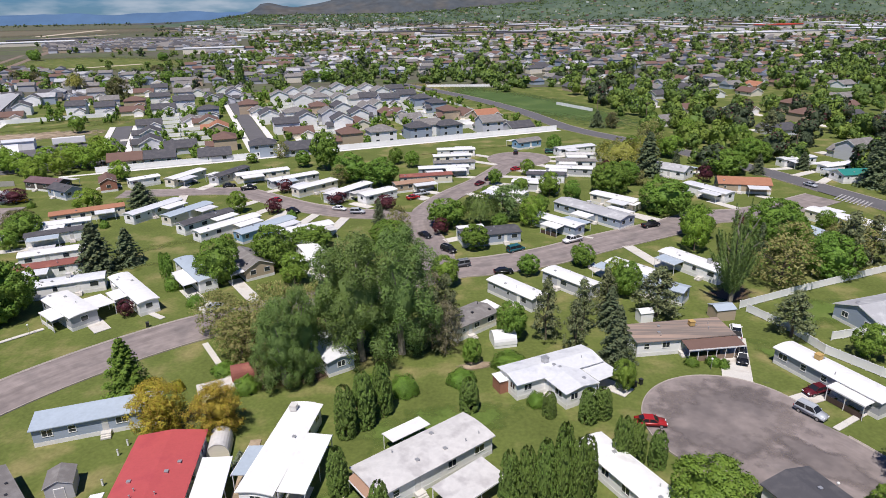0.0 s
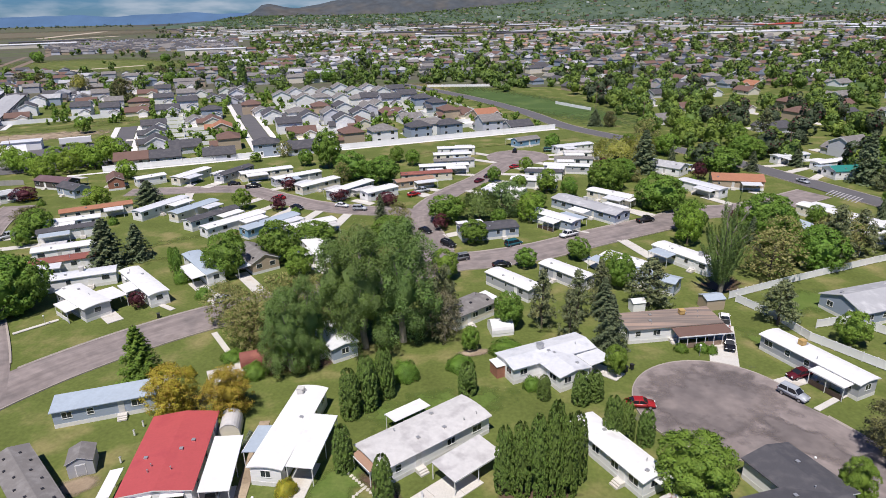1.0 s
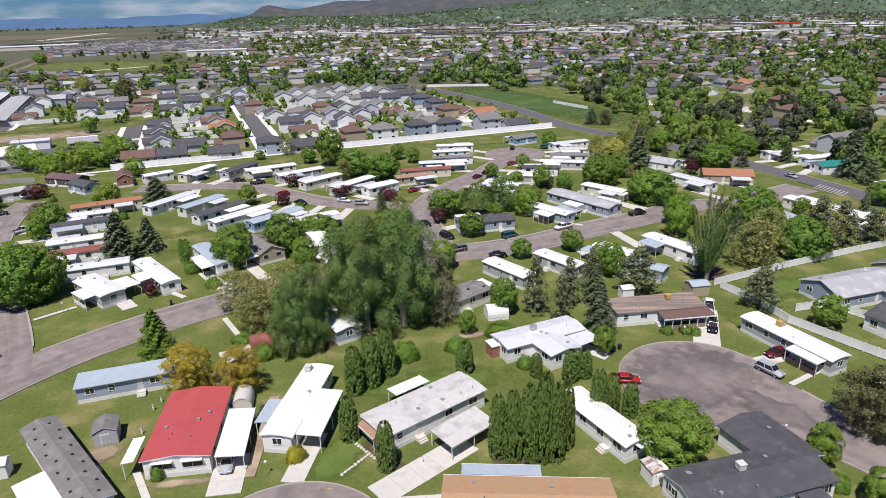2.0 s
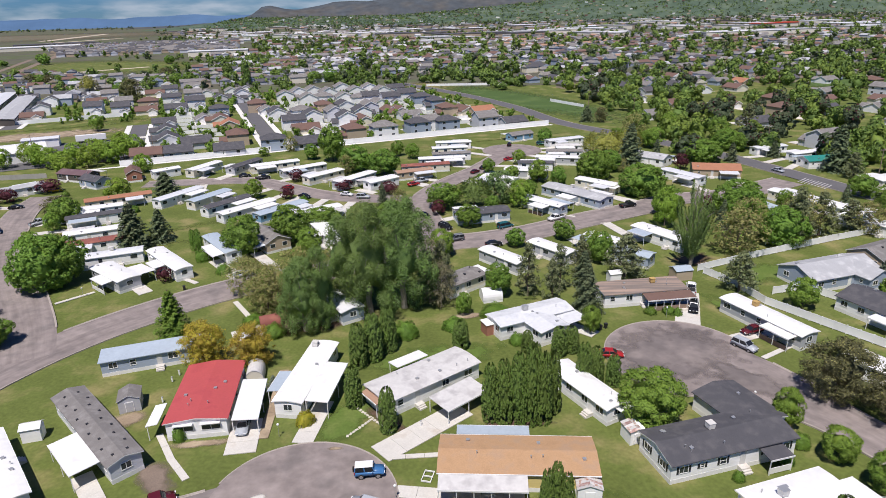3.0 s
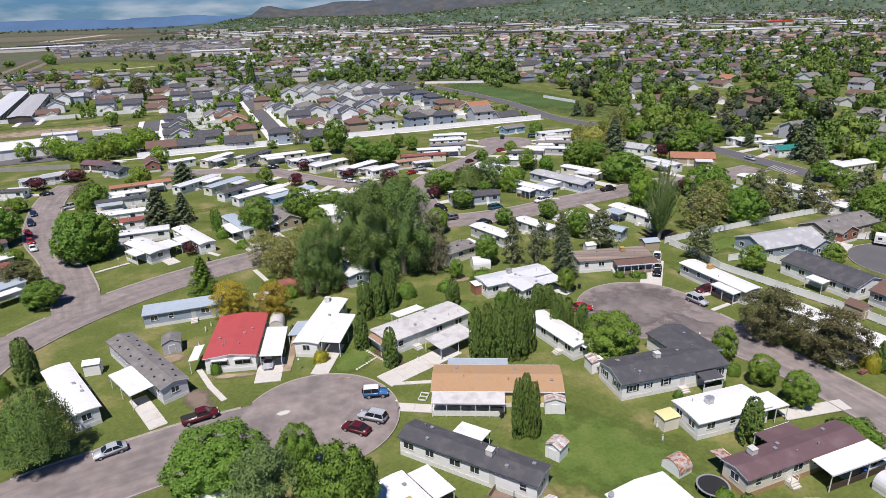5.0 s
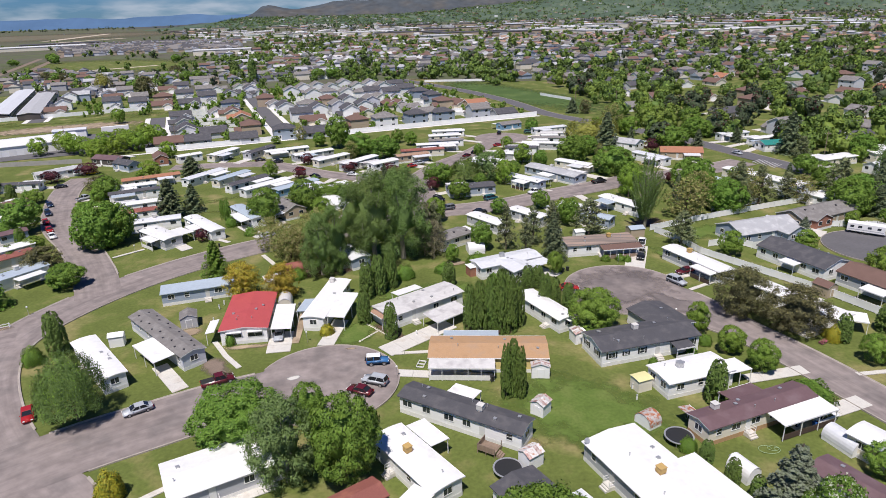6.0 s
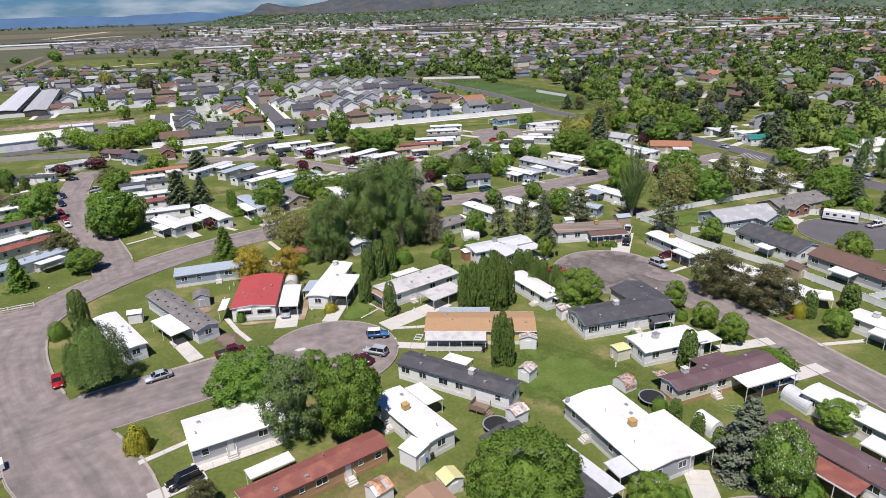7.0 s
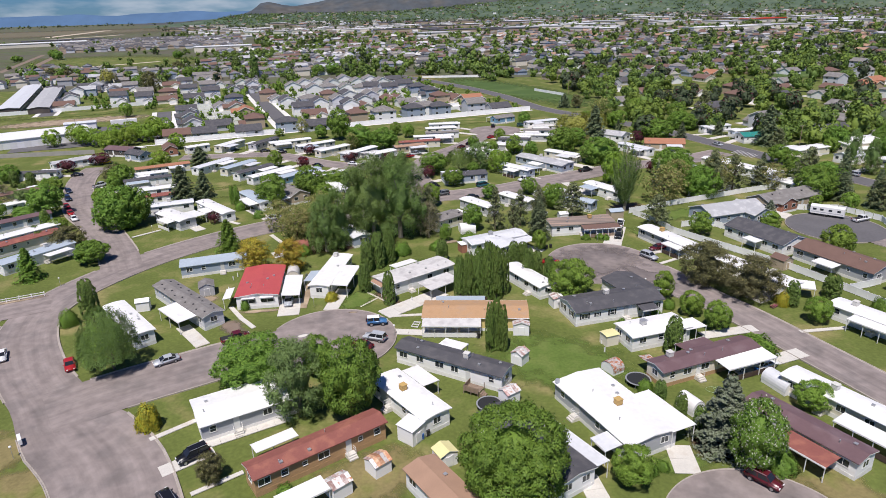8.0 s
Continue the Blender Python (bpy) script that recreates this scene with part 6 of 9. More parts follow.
home(181.0, 183.0, 15, 27.0, 13.0, "white", "cream", "wide cream building with a flat white roof", "gable", 0.8, 4.0, vents=3)
home(163.5, 161.5, 20, 10.0, 7.0, "silver", "white", "small white house with a porch and pale roof", "gable", 1.4, 3.0, vents=1, name="house", category="house")
home(178.0, 152.0, 20, 17.0, 7.0, "white", "grey", "grey home with a low white roof", "bow", 0.4, 3.0)
home(170.0, 138.0, 25, 16.0, 6.0, "white", "tan", "tan home with a low white roof", "bow", 0.4, 3.0)
vehicle("suv", 152.6, 141.4, 118, "silver", "silver car driving on the dark street")
vehicle("pickup", 56.6, 17.4, 20, "white", "white pickup under the carport roof")
patch("stain", -24.7, 33.8, 15, 2.6, 1.3, CONCRETE, "pale chalky stain on the asphalt", 0.092, 0.6)
patch("stain", 42.6, 68.4, 25, 22.0, 18.0, OLD_ASPHALT, "darker tyre-worn asphalt in the turning circle", 0.112, 0.9)
patch("stain", 52.0, 58.6, -52, 14.0, 6.0, OLD_ASPHALT, "darker tyre-worn asphalt", 0.113, 0.9)
patch("stain", -15.5, 43.7, 5, 2.2, 0.9, EARTH, "rusty sand stain on the asphalt", 0.0925, 0.6)

# ---- trees and shrubs near the homes ----
tree("poplar", -7.6, 90.5, 24.0, 7.2)
tree("poplar", -14.6, 88.4, 24.0, 6.8)
tree("poplar", -20.4, 92.4, 20.0, 5.2)
tree("wispy", 60.8, 108.8, 24.0, 5.4, detail=1.0)
tree("olive", -38.1, 94.9, 9.0, 4.8)
tree("pine", 0.6, 95.4, 13.4, 3.2)
tree("pine", 66.0, 93.8, 9.2, 4.4)
tree("olive", 75.7, 116.9, 11.5, 6.9)
tree("olive", 96.3, 125.7, 12.6, 6.1)
tree("spruce", 30.6, 85.9, 11.6, 3.6)
tree("spruce", -84.6, 133.4, 13.2, 5.6)
tree("spruce", -79.0, 138.0, 10.0, 4.0)
tree("spruce", 77.4, 217.3, 16.9, 6.2)
tree("spruce", 148.1, 196.0, 18.3, 5.8)
tree("pine", 19.5, 94.6, 12.3, 2.9)
tree("pine", 27.1, 97.7, 10.8, 2.9)
tree("pine", 43.3, 103.0, 10.6, 5.2)
tree("maple", 13.0, 94.9, 7.9, 3.0)
tree("lime", 29.4, 77.0, 5.6, 1.9)
tree("broad", 68.5, 172.2, 10.1, 7.8)
tree("maple", 34.4, 130.8, 5.6, 3.0)
tree("maple", 20.6, 126.2, 4.8, 2.7)
tree("maple", -90.4, 109.1, 12.2, 5.4)
tree("maple", -51.9, 124.9, 10.7, 5.1)
tree("maple", -41.0, 132.9, 11.1, 5.1)
tree("maple", -44.8, 236.1, 15.4, 5.7)
tree("maple", -33.0, 217.4, 10.1, 6.2)
tree("maple", -20.7, 208.5, 10.2, 6.1)
tree("maple", 1.8, 162.9, 8.1, 5.7)
tree("willow", 11.8, 164.9, 9.8, 5.4)
tree("silver", 20.4, 168.0, 10.4, 5.4)
tree("spring", 26.3, 161.4, 8.8, 3.8)
tree("broad", 58.0, 195.3, 10.2, 6.7)
tree("yellow_willow", 73.1, 236.0, 10.7, 11.1)
tree("maple", 69.1, 149.2, 9.1, 4.5)
tree("broad", 106.8, 219.3, 8.7, 8.5)
tree("broad", 90.0, 147.9, 10.5, 7.6)
tree("maple", 85.9, 135.5, 11.3, 5.7)
tree("maple", -34.7, 146.4, 6.1, 6.0)
tree("maple", -13.8, 149.5, 6.1, 5.4)
tree("maple", 8.9, 143.9, 6.6, 3.7)
tree("plum", -66.1, 108.0, 3.7, 1.8)
tree("plum", -53.6, 202.4, 4.8, 2.7)
tree("plum", -52.0, 178.4, 4.6, 2.6)
tree("plum", -33.6, 188.2, 3.6, 3.3)
tree("plum", -17.1, 180.9, 4.4, 3.6)
tree("plum", 0.1, 155.6, 4.8, 2.4)
tree("plum", -151.6, 183.0, 4.8, 3.8)
tree("plum", -144.1, 196.1, 4.8, 4.4)
tree("spruce", -98.5, 190.6, 8.1, 5.6)
tree("golden", -42.9, 68.4, 8.6, 4.1)
tree("golden", -33.9, 68.1, 8.2, 4.0)
tree("leafy_cone", -52.2, 78.5, 11.2, 4.3)
tree("arborvitae", -14.1, 54.4, 8.1, 1.46)
tree("arborvitae", -14.7, 66.7, 9.5, 1.63)
tree("arborvitae", -12.2, 68.9, 10.4, 1.72)
tree("arborvitae", -9.7, 72.1, 10.0, 1.63)
tree("arborvitae", -8.1, 47.7, 8.5, 1.38)
tree("arborvitae", 3.8, 72.3, 6.4, 1.55)
tree("arborvitae", 21.8, 69.0, 6.3, 1.50)
tree("arborvitae", 24.2, 70.0, 5.7, 1.46)
tree("arborvitae", 24.0, 58.7, 8.9, 1.42)
tree("arborvitae", 26.2, 59.6, 7.5, 1.38)
tree("arborvitae", 28.9, 58.5, 6.4, 1.25)
tree("arborvitae", 16.1, 70.4, 4.7, 1.12)
tree("arborvitae", 7.6, 49.7, 11.0, 1.39)
tree("arborvitae", 9.6, 49.0, 12.3, 1.39)
tree("arborvitae", 11.7, 48.6, 13.6, 1.39)
tree("arborvitae", 13.7, 48.5, 15.2, 1.39)
tree("arborvitae", 15.5, 48.7, 13.7, 1.39)
tree("arborvitae", 17.3, 51.2, 11.9, 1.38)
tree("arborvitae", 14.8, 52.6, 13.0, 1.38)
tree("arborvitae", 12.3, 26.1, 11.2, 0.98)
tree("arborvitae", 13.5, 26.6, 11.8, 1.00)
tree("arborvitae", 14.6, 26.0, 10.6, 0.98)
tree("arborvitae", -72.5, 45.6, 9.8, 1.98)
tree("lime", 31.8, 48.1, 8.8, 5.1)
tree("lime", 51.9, 46.6, 6.2, 2.3)
tree("lime", 54.8, 38.4, 5.0, 2.5)
tree("lime", 57.4, 31.8, 5.8, 2.7)
tree("dark", 63.4, 52.9, 10.2, 5.6)
tree("dark", 70.3, 45.3, 9.1, 6.1)
tree("willow", -57.2, 23.4, 13.0, 5.2)
tree("silver", -19.8, 7.4, 13.2, 4.9)
tree("maple", -11.5, 7.0, 14.0, 4.9)
tree("broad", -29.0, 16.8, 9.0, 6.8)
tree("maple", -19.1, 19.9, 7.6, 2.8)
tree("broad", 12.1, -12.7, 14.0, 7.0, detail=1.7)
tree("lime", 28.5, -10.2, 5.7, 2.9)
tree("broad", -94.0, 106.5, 12.8, 7.6)
tree("maple", -124.2, 121.0, 10.6, 5.4)
tree("maple", -88.4, 77.8, 6.1, 4.5)
tree("dark", -29.2, -7.1, 4.6, 2.0)
tree("dark", -100.5, 89.2, 6.4, 4.8)
tree("blossom", 45.6, -8.2, 10.8, 3.7)
tree("blue_spruce", 43.6, -3.2, 12.6, 4.6)
tree("arborvitae", 38.6, 9.0, 3.8, 1.03)
tree("arborvitae", 40.2, 4.4, 4.5, 1.03)
tree("arborvitae", 41.9, 1.1, 4.4, 1.00)
tree("arborvitae", 45.6, 23.1, 8.3, 1.63)
tree("leafy_cone", -98.7, 67.5, 8.8, 3.6)
tree("arborvitae", 77.1, 41.0, 6.2, 1.46)
tree("arborvitae", 87.5, 44.4, 5.9, 1.89)
tree("gold_bush", -43.3, 5.4, 4.1, 1.9)
tree("gold_bush", 75.4, 41.1, 3.1, 1.4)
tree("lime", 78.1, 33.3, 5.3, 2.6)
tree("lime", 102.9, 68.2, 7.6, 4.0)
tree("lime", 75.5, 85.4, 6.4, 3.2)
tree("bush", -39.6, 47.0, 2.2, 1.1)
tree("gold_bush", -21.2, 50.2, 1.9, 1.5, "round yellow-green clipped shrub")
tree("blue_spruce", -28.6, 60.6, 2.4, 1.3, "dwarf blue spruce beside a path")
tree("bush", -30.0, 87.0, 1.6, 1.6)
tree("bush", -38.6, 85.4, 1.5, 2.2)
tree("gold_bush", -44.6, 79.8, 1.8, 1.0)
tree("lime", -40.6, 98.4, 3.6, 1.1)
tree("bush", -53.4, 112.6, 2.4, 1.9)
tree("bush", -61.6, 121.6, 3.0, 1.8)
tree("slim", -66.4, 128.6, 7.0, 0.9)
tree("slim", -64.4, 127.0, 7.6, 1.1)
tree("gold_bush", -62.4, 31.4, 4.0, 2.4)
tree("bush", -75.4, 42.0, 3.4, 1.9)
tree("bush", 37.0, 11.6, 1.8, 1.4)
tree("bush", 39.6, 35.0, 1.2, 0.8)
tree("bush", 47.6, 38.0, 1.4, 1.0)
tree("bush", 51.4, 41.6, 1.9, 1.4)
tree("bush", 49.4, -8.4, 2.6, 2.2, "dense bright green garden shrub")
tree("bush", 31.6, -8.4, 1.3, 1.0)
tree("bush", 33.4, -7.6, 1.2, 1.0)
tree("bush", 60.6, 22.6, 3.2, 3.6, "sprawling green hedge shrub")
tree("lime", 61.6, 5.4, 4.4, 3.0)
tree("bush", 47.4, 84.6, 1.3, 1.3)
tree("bush", 43.6, 84.6, 1.3, 1.3)
tree("bush", 48.8, 83.4, 1.5, 1.0)
tree("bush", 68.2, 73.0, 1.5, 1.6)
tree("gold_bush", 76.0, 43.4, 1.2, 1.6)
tree("bush", 93.0, 37.0, 3.0, 1.6)
tree("bush", 91.0, 33.6, 2.8, 1.5)
tree("lime", 96.0, 88.0, 5.2, 2.8)
tree("lime", 128.0, 104.0, 5.0, 2.6)
tree("spruce", 137.6, 124.0, 15.0, 3.6)
tree("broad", 124.0, 116.0, 10.5, 6.4)
tree("broad", 131.0, 122.0, 10.0, 6.0)
tree("pine", 103.0, 128.0, 12.0, 4.6)
tree("broad", 90.0, 122.0, 10.0, 6.0)
tree("olive", 84.0, 128.0, 11.0, 5.5)
tree("bare", -2.4, 100.6, 12.0, 3.6)
tree("olive", -24.0, 95.6, 12.0, 4.0)
tree("olive", -43.6, 99.0, 9.4, 4.2)
tree("olive", -34.0, 100.4, 9.8, 4.4)
tree("bush", -12.4, 76.6, 3.6, 2.6)
tree("bush", -6.6, 77.6, 3.0, 2.4)
tree("bush", 11.6, 85.4, 2.4, 3.0)
tree("bush", 3.0, 80.4, 2.2, 2.4)
tree("bush", 14.6, 73.6, 2.0, 1.5)
tree("lime", 5.0, 86.4, 5.0, 1.7)
tree("pine", 24.0, 90.4, 10.0, 2.5)
tree("spruce", 33.0, 99.6, 9.0, 3.0)
tree("spring", 39.6, 119.0, 6.4, 3.0)
tree("pine", 33.6, 105.4, 9.6, 2.8)
for k, (tx, ty, th) in enumerate(((89, 124, 9), (113, 131, 9), (132, 144, 9), (131, 129, 8), (133, 119, 11), (150, 127, 12), (137, 103, 10), (87, 134, 9), (98, 133, 9), (126, 154, 7), (146, 151, 9), (148, 186, 9), (106, 152, 6), (142, 139, 10))):
    if on_road(tx, ty, 2.5):
        continue
    tree(("broad", "pine", "maple", "olive", "spruce")[k % 5], tx, ty, th, th * (0.3 if k % 5 == 4 else 0.46))
for k, (tx, ty, th) in enumerate(((-148, 264, 9), (-142, 252, 9), (-143, 243, 8), (-148, 246, 9), (-150, 236, 8), (-154, 250, 9), (-156, 228, 8), (-158, 242, 9), (-165, 236, 8), (-173, 240, 9), (-121, 224, 7), (-140, 258, 9), (-180, 246, 9), (-188, 238, 8), (-152, 222, 8))):
    tree("spring", tx, ty, th * 1.1, th * 0.55, "bright lime-green tree by the storage yard")
for tx, ty, th, tr, kind in ((-78, 250, 4, 2.5, "lime"), (-68, 259, 7, 3.4, "olive"), (-193, 330, 9, 4, "lime"), (83, 319, 9, 4.5, "spruce"), (90, 316, 8, 3.5, "dark"), (90, 256, 14, 6, "olive"), (111, 268, 10, 4.5, "lime"), (115, 280, 10, 4.8, "lime"), (133, 264, 9, 5, "maple"), (138, 222, 7, 3.5, "spruce"), (154, 281, 13, 5.5, "pine"), (118, 216, 8, 3, "spruce"),
                             (96, 246, 9, 5, "lime"), (83, 240, 11, 6, "yellow_willow"), (79, 228, 9, 4.5, "olive"), (66, 206, 8, 5, "maple"), (94, 206, 6, 3, "plum"), (128, 236, 8, 5, "broad"), (125, 238, 9, 6, "broad"), (-125, 230, 6, 3, "olive")):
    tree(kind, tx, ty, th, tr)
tree("poplar", -27.0, 81.0, 15.5, 4.9, "young cottonwood with open green crown")
tree("poplar", -24.0, 83.4, 17.0, 3.4, "young cottonwood with open green crown")
tree("olive", -33.6, 88.4, 9.6, 5.4)
tree("olive", -37.0, 91.0, 9.0, 4.6)
tree("olive", -30.0, 93.4, 13.0, 4.4)
tree("bush", -33.0, 79.4, 2.4, 2.2)
tree("pine", -2.0, 92.0, 12.0, 3.6)
tree("bare", 0.4, 90.4, 10.0, 3.4)

for kind, tx, ty, th, tr in (("arborvitae", -159.5, 160.6, 6.9, 1.7), ("arborvitae", -151.7, 158.2, 6.8, 1.8), ("arborvitae", -148.7, 147.8, 4.8, 1.5), ("slim", -117.4, 107.7, 6.4, 1.5), ("lime", -112.1, 104.6, 4.2, 3.0),
                             ("bush", -109.6, 97.4, 2.8, 1.7), ("bare", -150.5, 140.1, 6.0, 3.8), ("silver", -138.1, 131.4, 6.2, 4.0), ("bush", -133.3, 123.4, 2.9, 4.2), ("bush", -128.4, 113.6, 3.2, 2.8), ("arborvitae", -116.0, 99.9, 4.0, 1.4),
                             ("arborvitae", -111.5, 93.8, 4.4, 1.4), ("dark", -122.5, 164.0, 6.8, 5.4), ("maple", -117.0, 158.0, 8.0, 5.0), ("spring", -113.2, 185.0, 7.4, 4.4), ("olive", -144.0, 128.0, 5.0, 3.4), ("bush", -139.0, 143.0, 3.0, 2.6),
                             ("lime", -140.4, 154.0, 5.0, 3.0), ("maple", -166.0, 168.0, 7.0, 4.0), ("bush", -163.0, 152.0, 3.0, 3.0), ("olive", 117.1, 129.3, 8.6, 5.0), ("pine", 128.0, 128.0, 13.6, 5.4), ("spruce", 131.3, 113.6, 9.6, 4.4),
                             ("spruce", 136.4, 104.6, 12.7, 3.5), ("blue_spruce", 99.9, 96.5, 6.2, 2.5), ("maple", 136.4, 162.6, 7.3, 4.2), ("lime", 117.2, 103.0, 5.0, 2.1), ("spring", 65.1, 139.5, 11.2, 3.8), ("maple", 40.1, 113.0, 8.1, 3.2), ("pine", 93.3, 122.1, 15.0, 4.4)):
    tree(kind, tx, ty, th, tr, detail=0.4)

# ---- yards of the homes further off: carports, drives, shrubs and trees ----
rnd_y = random.Random(31)


def in_home(x, y, margin):
    for hx, hy, yaw, l, w in HOMES:
        c, s = math.cos(radians(yaw)), math.sin(radians(yaw))
        dx, dy = x - hx, y - hy
        if abs(dx * c + dy * s) < l / 2 + margin and abs(-dx * s + dy * c) < w / 2 + margin:
            return True
    return False


YARDS = []
for hx, hy, yaw, l, w in list(HOMES):
    if hy < 122 or l < 12:
        continue
    c, s = math.cos(radians(yaw)), math.sin(radians(yaw))
    near = SAMPLES[np.argmin(np.hypot(SAMPLES[:, 0] - hx, SAMPLES[:, 1] - hy))]
    for side in rnd_y.sample((-1, 1), 2):
        cl, cw = rnd_y.uniform(5.5, 8.5), rnd_y.uniform(3.0, 3.8)
        along = math.copysign(l * 0.22, (near[0] - hx) * c + (near[1] - hy) * s)
        cx, cy = hx + along * c - side * (w / 2 + cw / 2) * s, hy + along * s + side * (w / 2 + cw / 2) * c
        corners = [(cx + a * cl / 2 * c - b * cw / 2 * s, cy + a * cl / 2 * s + b * cw / 2 * c) for a in (-1, 0, 1) for b in (-1, 1)]
        own = [h for h in HOMES if (h[0], h[1]) != (hx, hy)]
        clear = not any(on_road(*q, 0.5) for q in corners) and not any(abs((q[0] - h[0]) * math.cos(radians(h[2])) + (q[1] - h[1]) * math.sin(radians(h[2]))) < h[3] / 2 + 0.3
                                                                      and abs(-(q[0] - h[0]) * math.sin(radians(h[2])) + (q[1] - h[1]) * math.cos(radians(h[2]))) < h[4] / 2 + 0.3 for h in own for q in corners)
        if not clear or any(math.hypot(cx - a, cy - b) < 7 for a, b in YARDS):
            continue
        roof = rnd_y.choice(("white", "white", "white", "silver", "aged", "bluegrey"))
        carport(cx, cy, yaw + (0 if side < 0 else 180), cl, cw, roof, {"white": "white side carport on slim posts", "silver": "silver metal carport beside a home", "aged": "stained grey carport beside a home", "bluegrey": "pale blue-grey carport beside a home"}[roof], 2.7, 0.15, 2, "-")
        YARDS.append((cx, cy))
        d = math.hypot(near[0] - cx, near[1] - cy)
        if d - near[2] < 24:
            f = (d - near[2] + 0.2) / d
            ex, ey = cx + (near[0] - cx) * f, cy + (near[1] - cy) * f
            if not any(in_home(cx + (ex - cx) * k / 8, cy + (ey - cy) * k / 8, 0.2) for k in range(3, 9)):
                slab("driveway", (cx, cy), (ex, ey), 3.0, "concrete drive to the street", z=0.07)
        break
placed = []
for k in range(900):
    x, y = rnd_y.uniform(-165, 95), rnd_y.uniform(116, 262)
    if len(placed) >= 54 or in_home(x, y, 2.6) or on_road(x, y, 1.6) or any(math.hypot(x - a, y - b) < 8 for a, b in placed) or any(math.hypot(x - a, y - b) < 4.5 for a, b in YARDS):
        continue
    if Vector((x + 133.2, y - 238.5)).dot(Vector((-0.358, 0.934))) > -24:
        continue
    if -86 < x < -60 and 138 < y < 152:
        continue
    placed.append((x, y))
    kind = rnd_y.choices(("maple", "lime", "bush", "olive", "plum", "spruce", "slim"), (5, 5, 6, 1.5, 1, 1, 1))[0]
    h = {"bush": 2.0, "plum": 4.5, "spruce": 8, "slim": 6}.get(kind, 6.5) * rnd_y.uniform(0.75, 1.25)
    tree(kind, x, y, h, h * {"bush": 0.7, "spruce": 0.28, "slim": 0.2}.get(kind, 0.45), detail=0.4)

# ---- fences, trailer, rails, bins, posts ----
def vinyl_fence(points, label, high=1.8, bay=2.4):
    """A white panel fence along a line of corners: posts with caps, and a panel of boards between two rails a bay."""
    ob = thing("vinyl_fence", label, "fence", *points[0])
    x0, y0 = points[0]

    def panel():
        half = [(0.045, 0.06), (0.045, 0.2), (0.02, 0.2), (0.02, high - 0.2), (0.045, high - 0.2), (0.045, high - 0.06)]
        return mesh_of("panel", extruded(half + [(-a, b) for a, b in half[::-1]], 0.06, bay - 0.06), VINYL)

    def post():
        bm = boxes((-0.065, 0.065, -0.065, 0.065, -0.2, high))
        box(bm, -0.08, 0.08, -0.08, 0.08, high, high + 0.05)
        return mesh_of("post", bm, VINYL)
    for (ax, ay), (bx, by) in zip(points, points[1:]):
        d = math.hypot(bx - ax, by - ay)
        n = max(1, round(d / bay))
        yaw = math.degrees(math.atan2(by - ay, bx - ax))
        for k in range(n):
            f = k / n
            m = pose(ax - x0 + (bx - ax) * f, ay - y0 + (by - ay) * f, 0, 0, 0, yaw)
            part("post", shared(("fence_post", high), post), None, ob).matrix_basis = m
            part("panel", shared(("fence_panel", high), panel), None, ob).matrix_basis = m @ Matrix.Diagonal((d / n / bay, 1, 1, 1))
    part("post", shared(("fence_post", high), post), None, ob).matrix_basis = pose(points[-1][0] - x0, points[-1][1] - y0, 0)
    return ob


vinyl_fence([(61.6, 105.8), (79.0, 113.4), (104.0, 123.4), (128.0, 132.0)], "white vinyl privacy fence behind lawns")
vinyl_fence([(62.4, 104.4), (66.6, 96.0), (68.6, 87.2), (76.2, 75.6), (85.4, 62.0), (91.4, 49.4), (97.0, 36.0), (104.0, 20.0)], "white vinyl fence dividing the two streets' gardens")
vinyl_fence([(72.6, 92.0), (80.4, 93.8), (84.4, 88.0)], "short white vinyl fence round a back lawn")
vinyl_fence([(93.0, 46.8), (98.6, 48.6), (102.0, 50.0)], "white vinyl side fence")
vinyl_fence([(127.0, 80.0), (130.0, 92.0), (124.0, 103.0), (112.0, 104.6)], "white vinyl fence behind the turning circle", bay=2.6)
vinyl_fence([(86.0, 122.4), (104.0, 128.6)], "white vinyl fence between gardens")


def rail_fence(a, b, label):
    """A low white post-and-rail fence."""
    (x0, y0), (x1, y1) = a, b
    d = math.hypot(x1 - x0, y1 - y0)
    ob = thing("rail_fence", label, "fence", x0, y0, math.degrees(math.atan2(y1 - y0, x1 - x0)))
    n = round(d / 2.4)
    for k in range(n + 1):
        part("post", shared("rail_post", lambda: mesh_of("post", boxes((-0.07, 0.07, -0.07, 0.07, -0.1, 1.15)), VINYL)), None, ob).matrix_basis = pose(d * k / n, 0, 0)
    for z in (0.45, 0.95):
        part("rail", boxes((-0.2, d + 0.2, -0.025, 0.025, z - 0.07, z + 0.07)), VINYL, ob)
    return ob


rail_fence((-112.0, 46.6), (-89.4, 57.2), "low white post-and-rail fence on a verge in the street")
patch("verge", -101.0, 51.6, 25, 27.0, 2.2, EARTH, "narrow dirt verge below the rail fence", 0.10, 0.2)


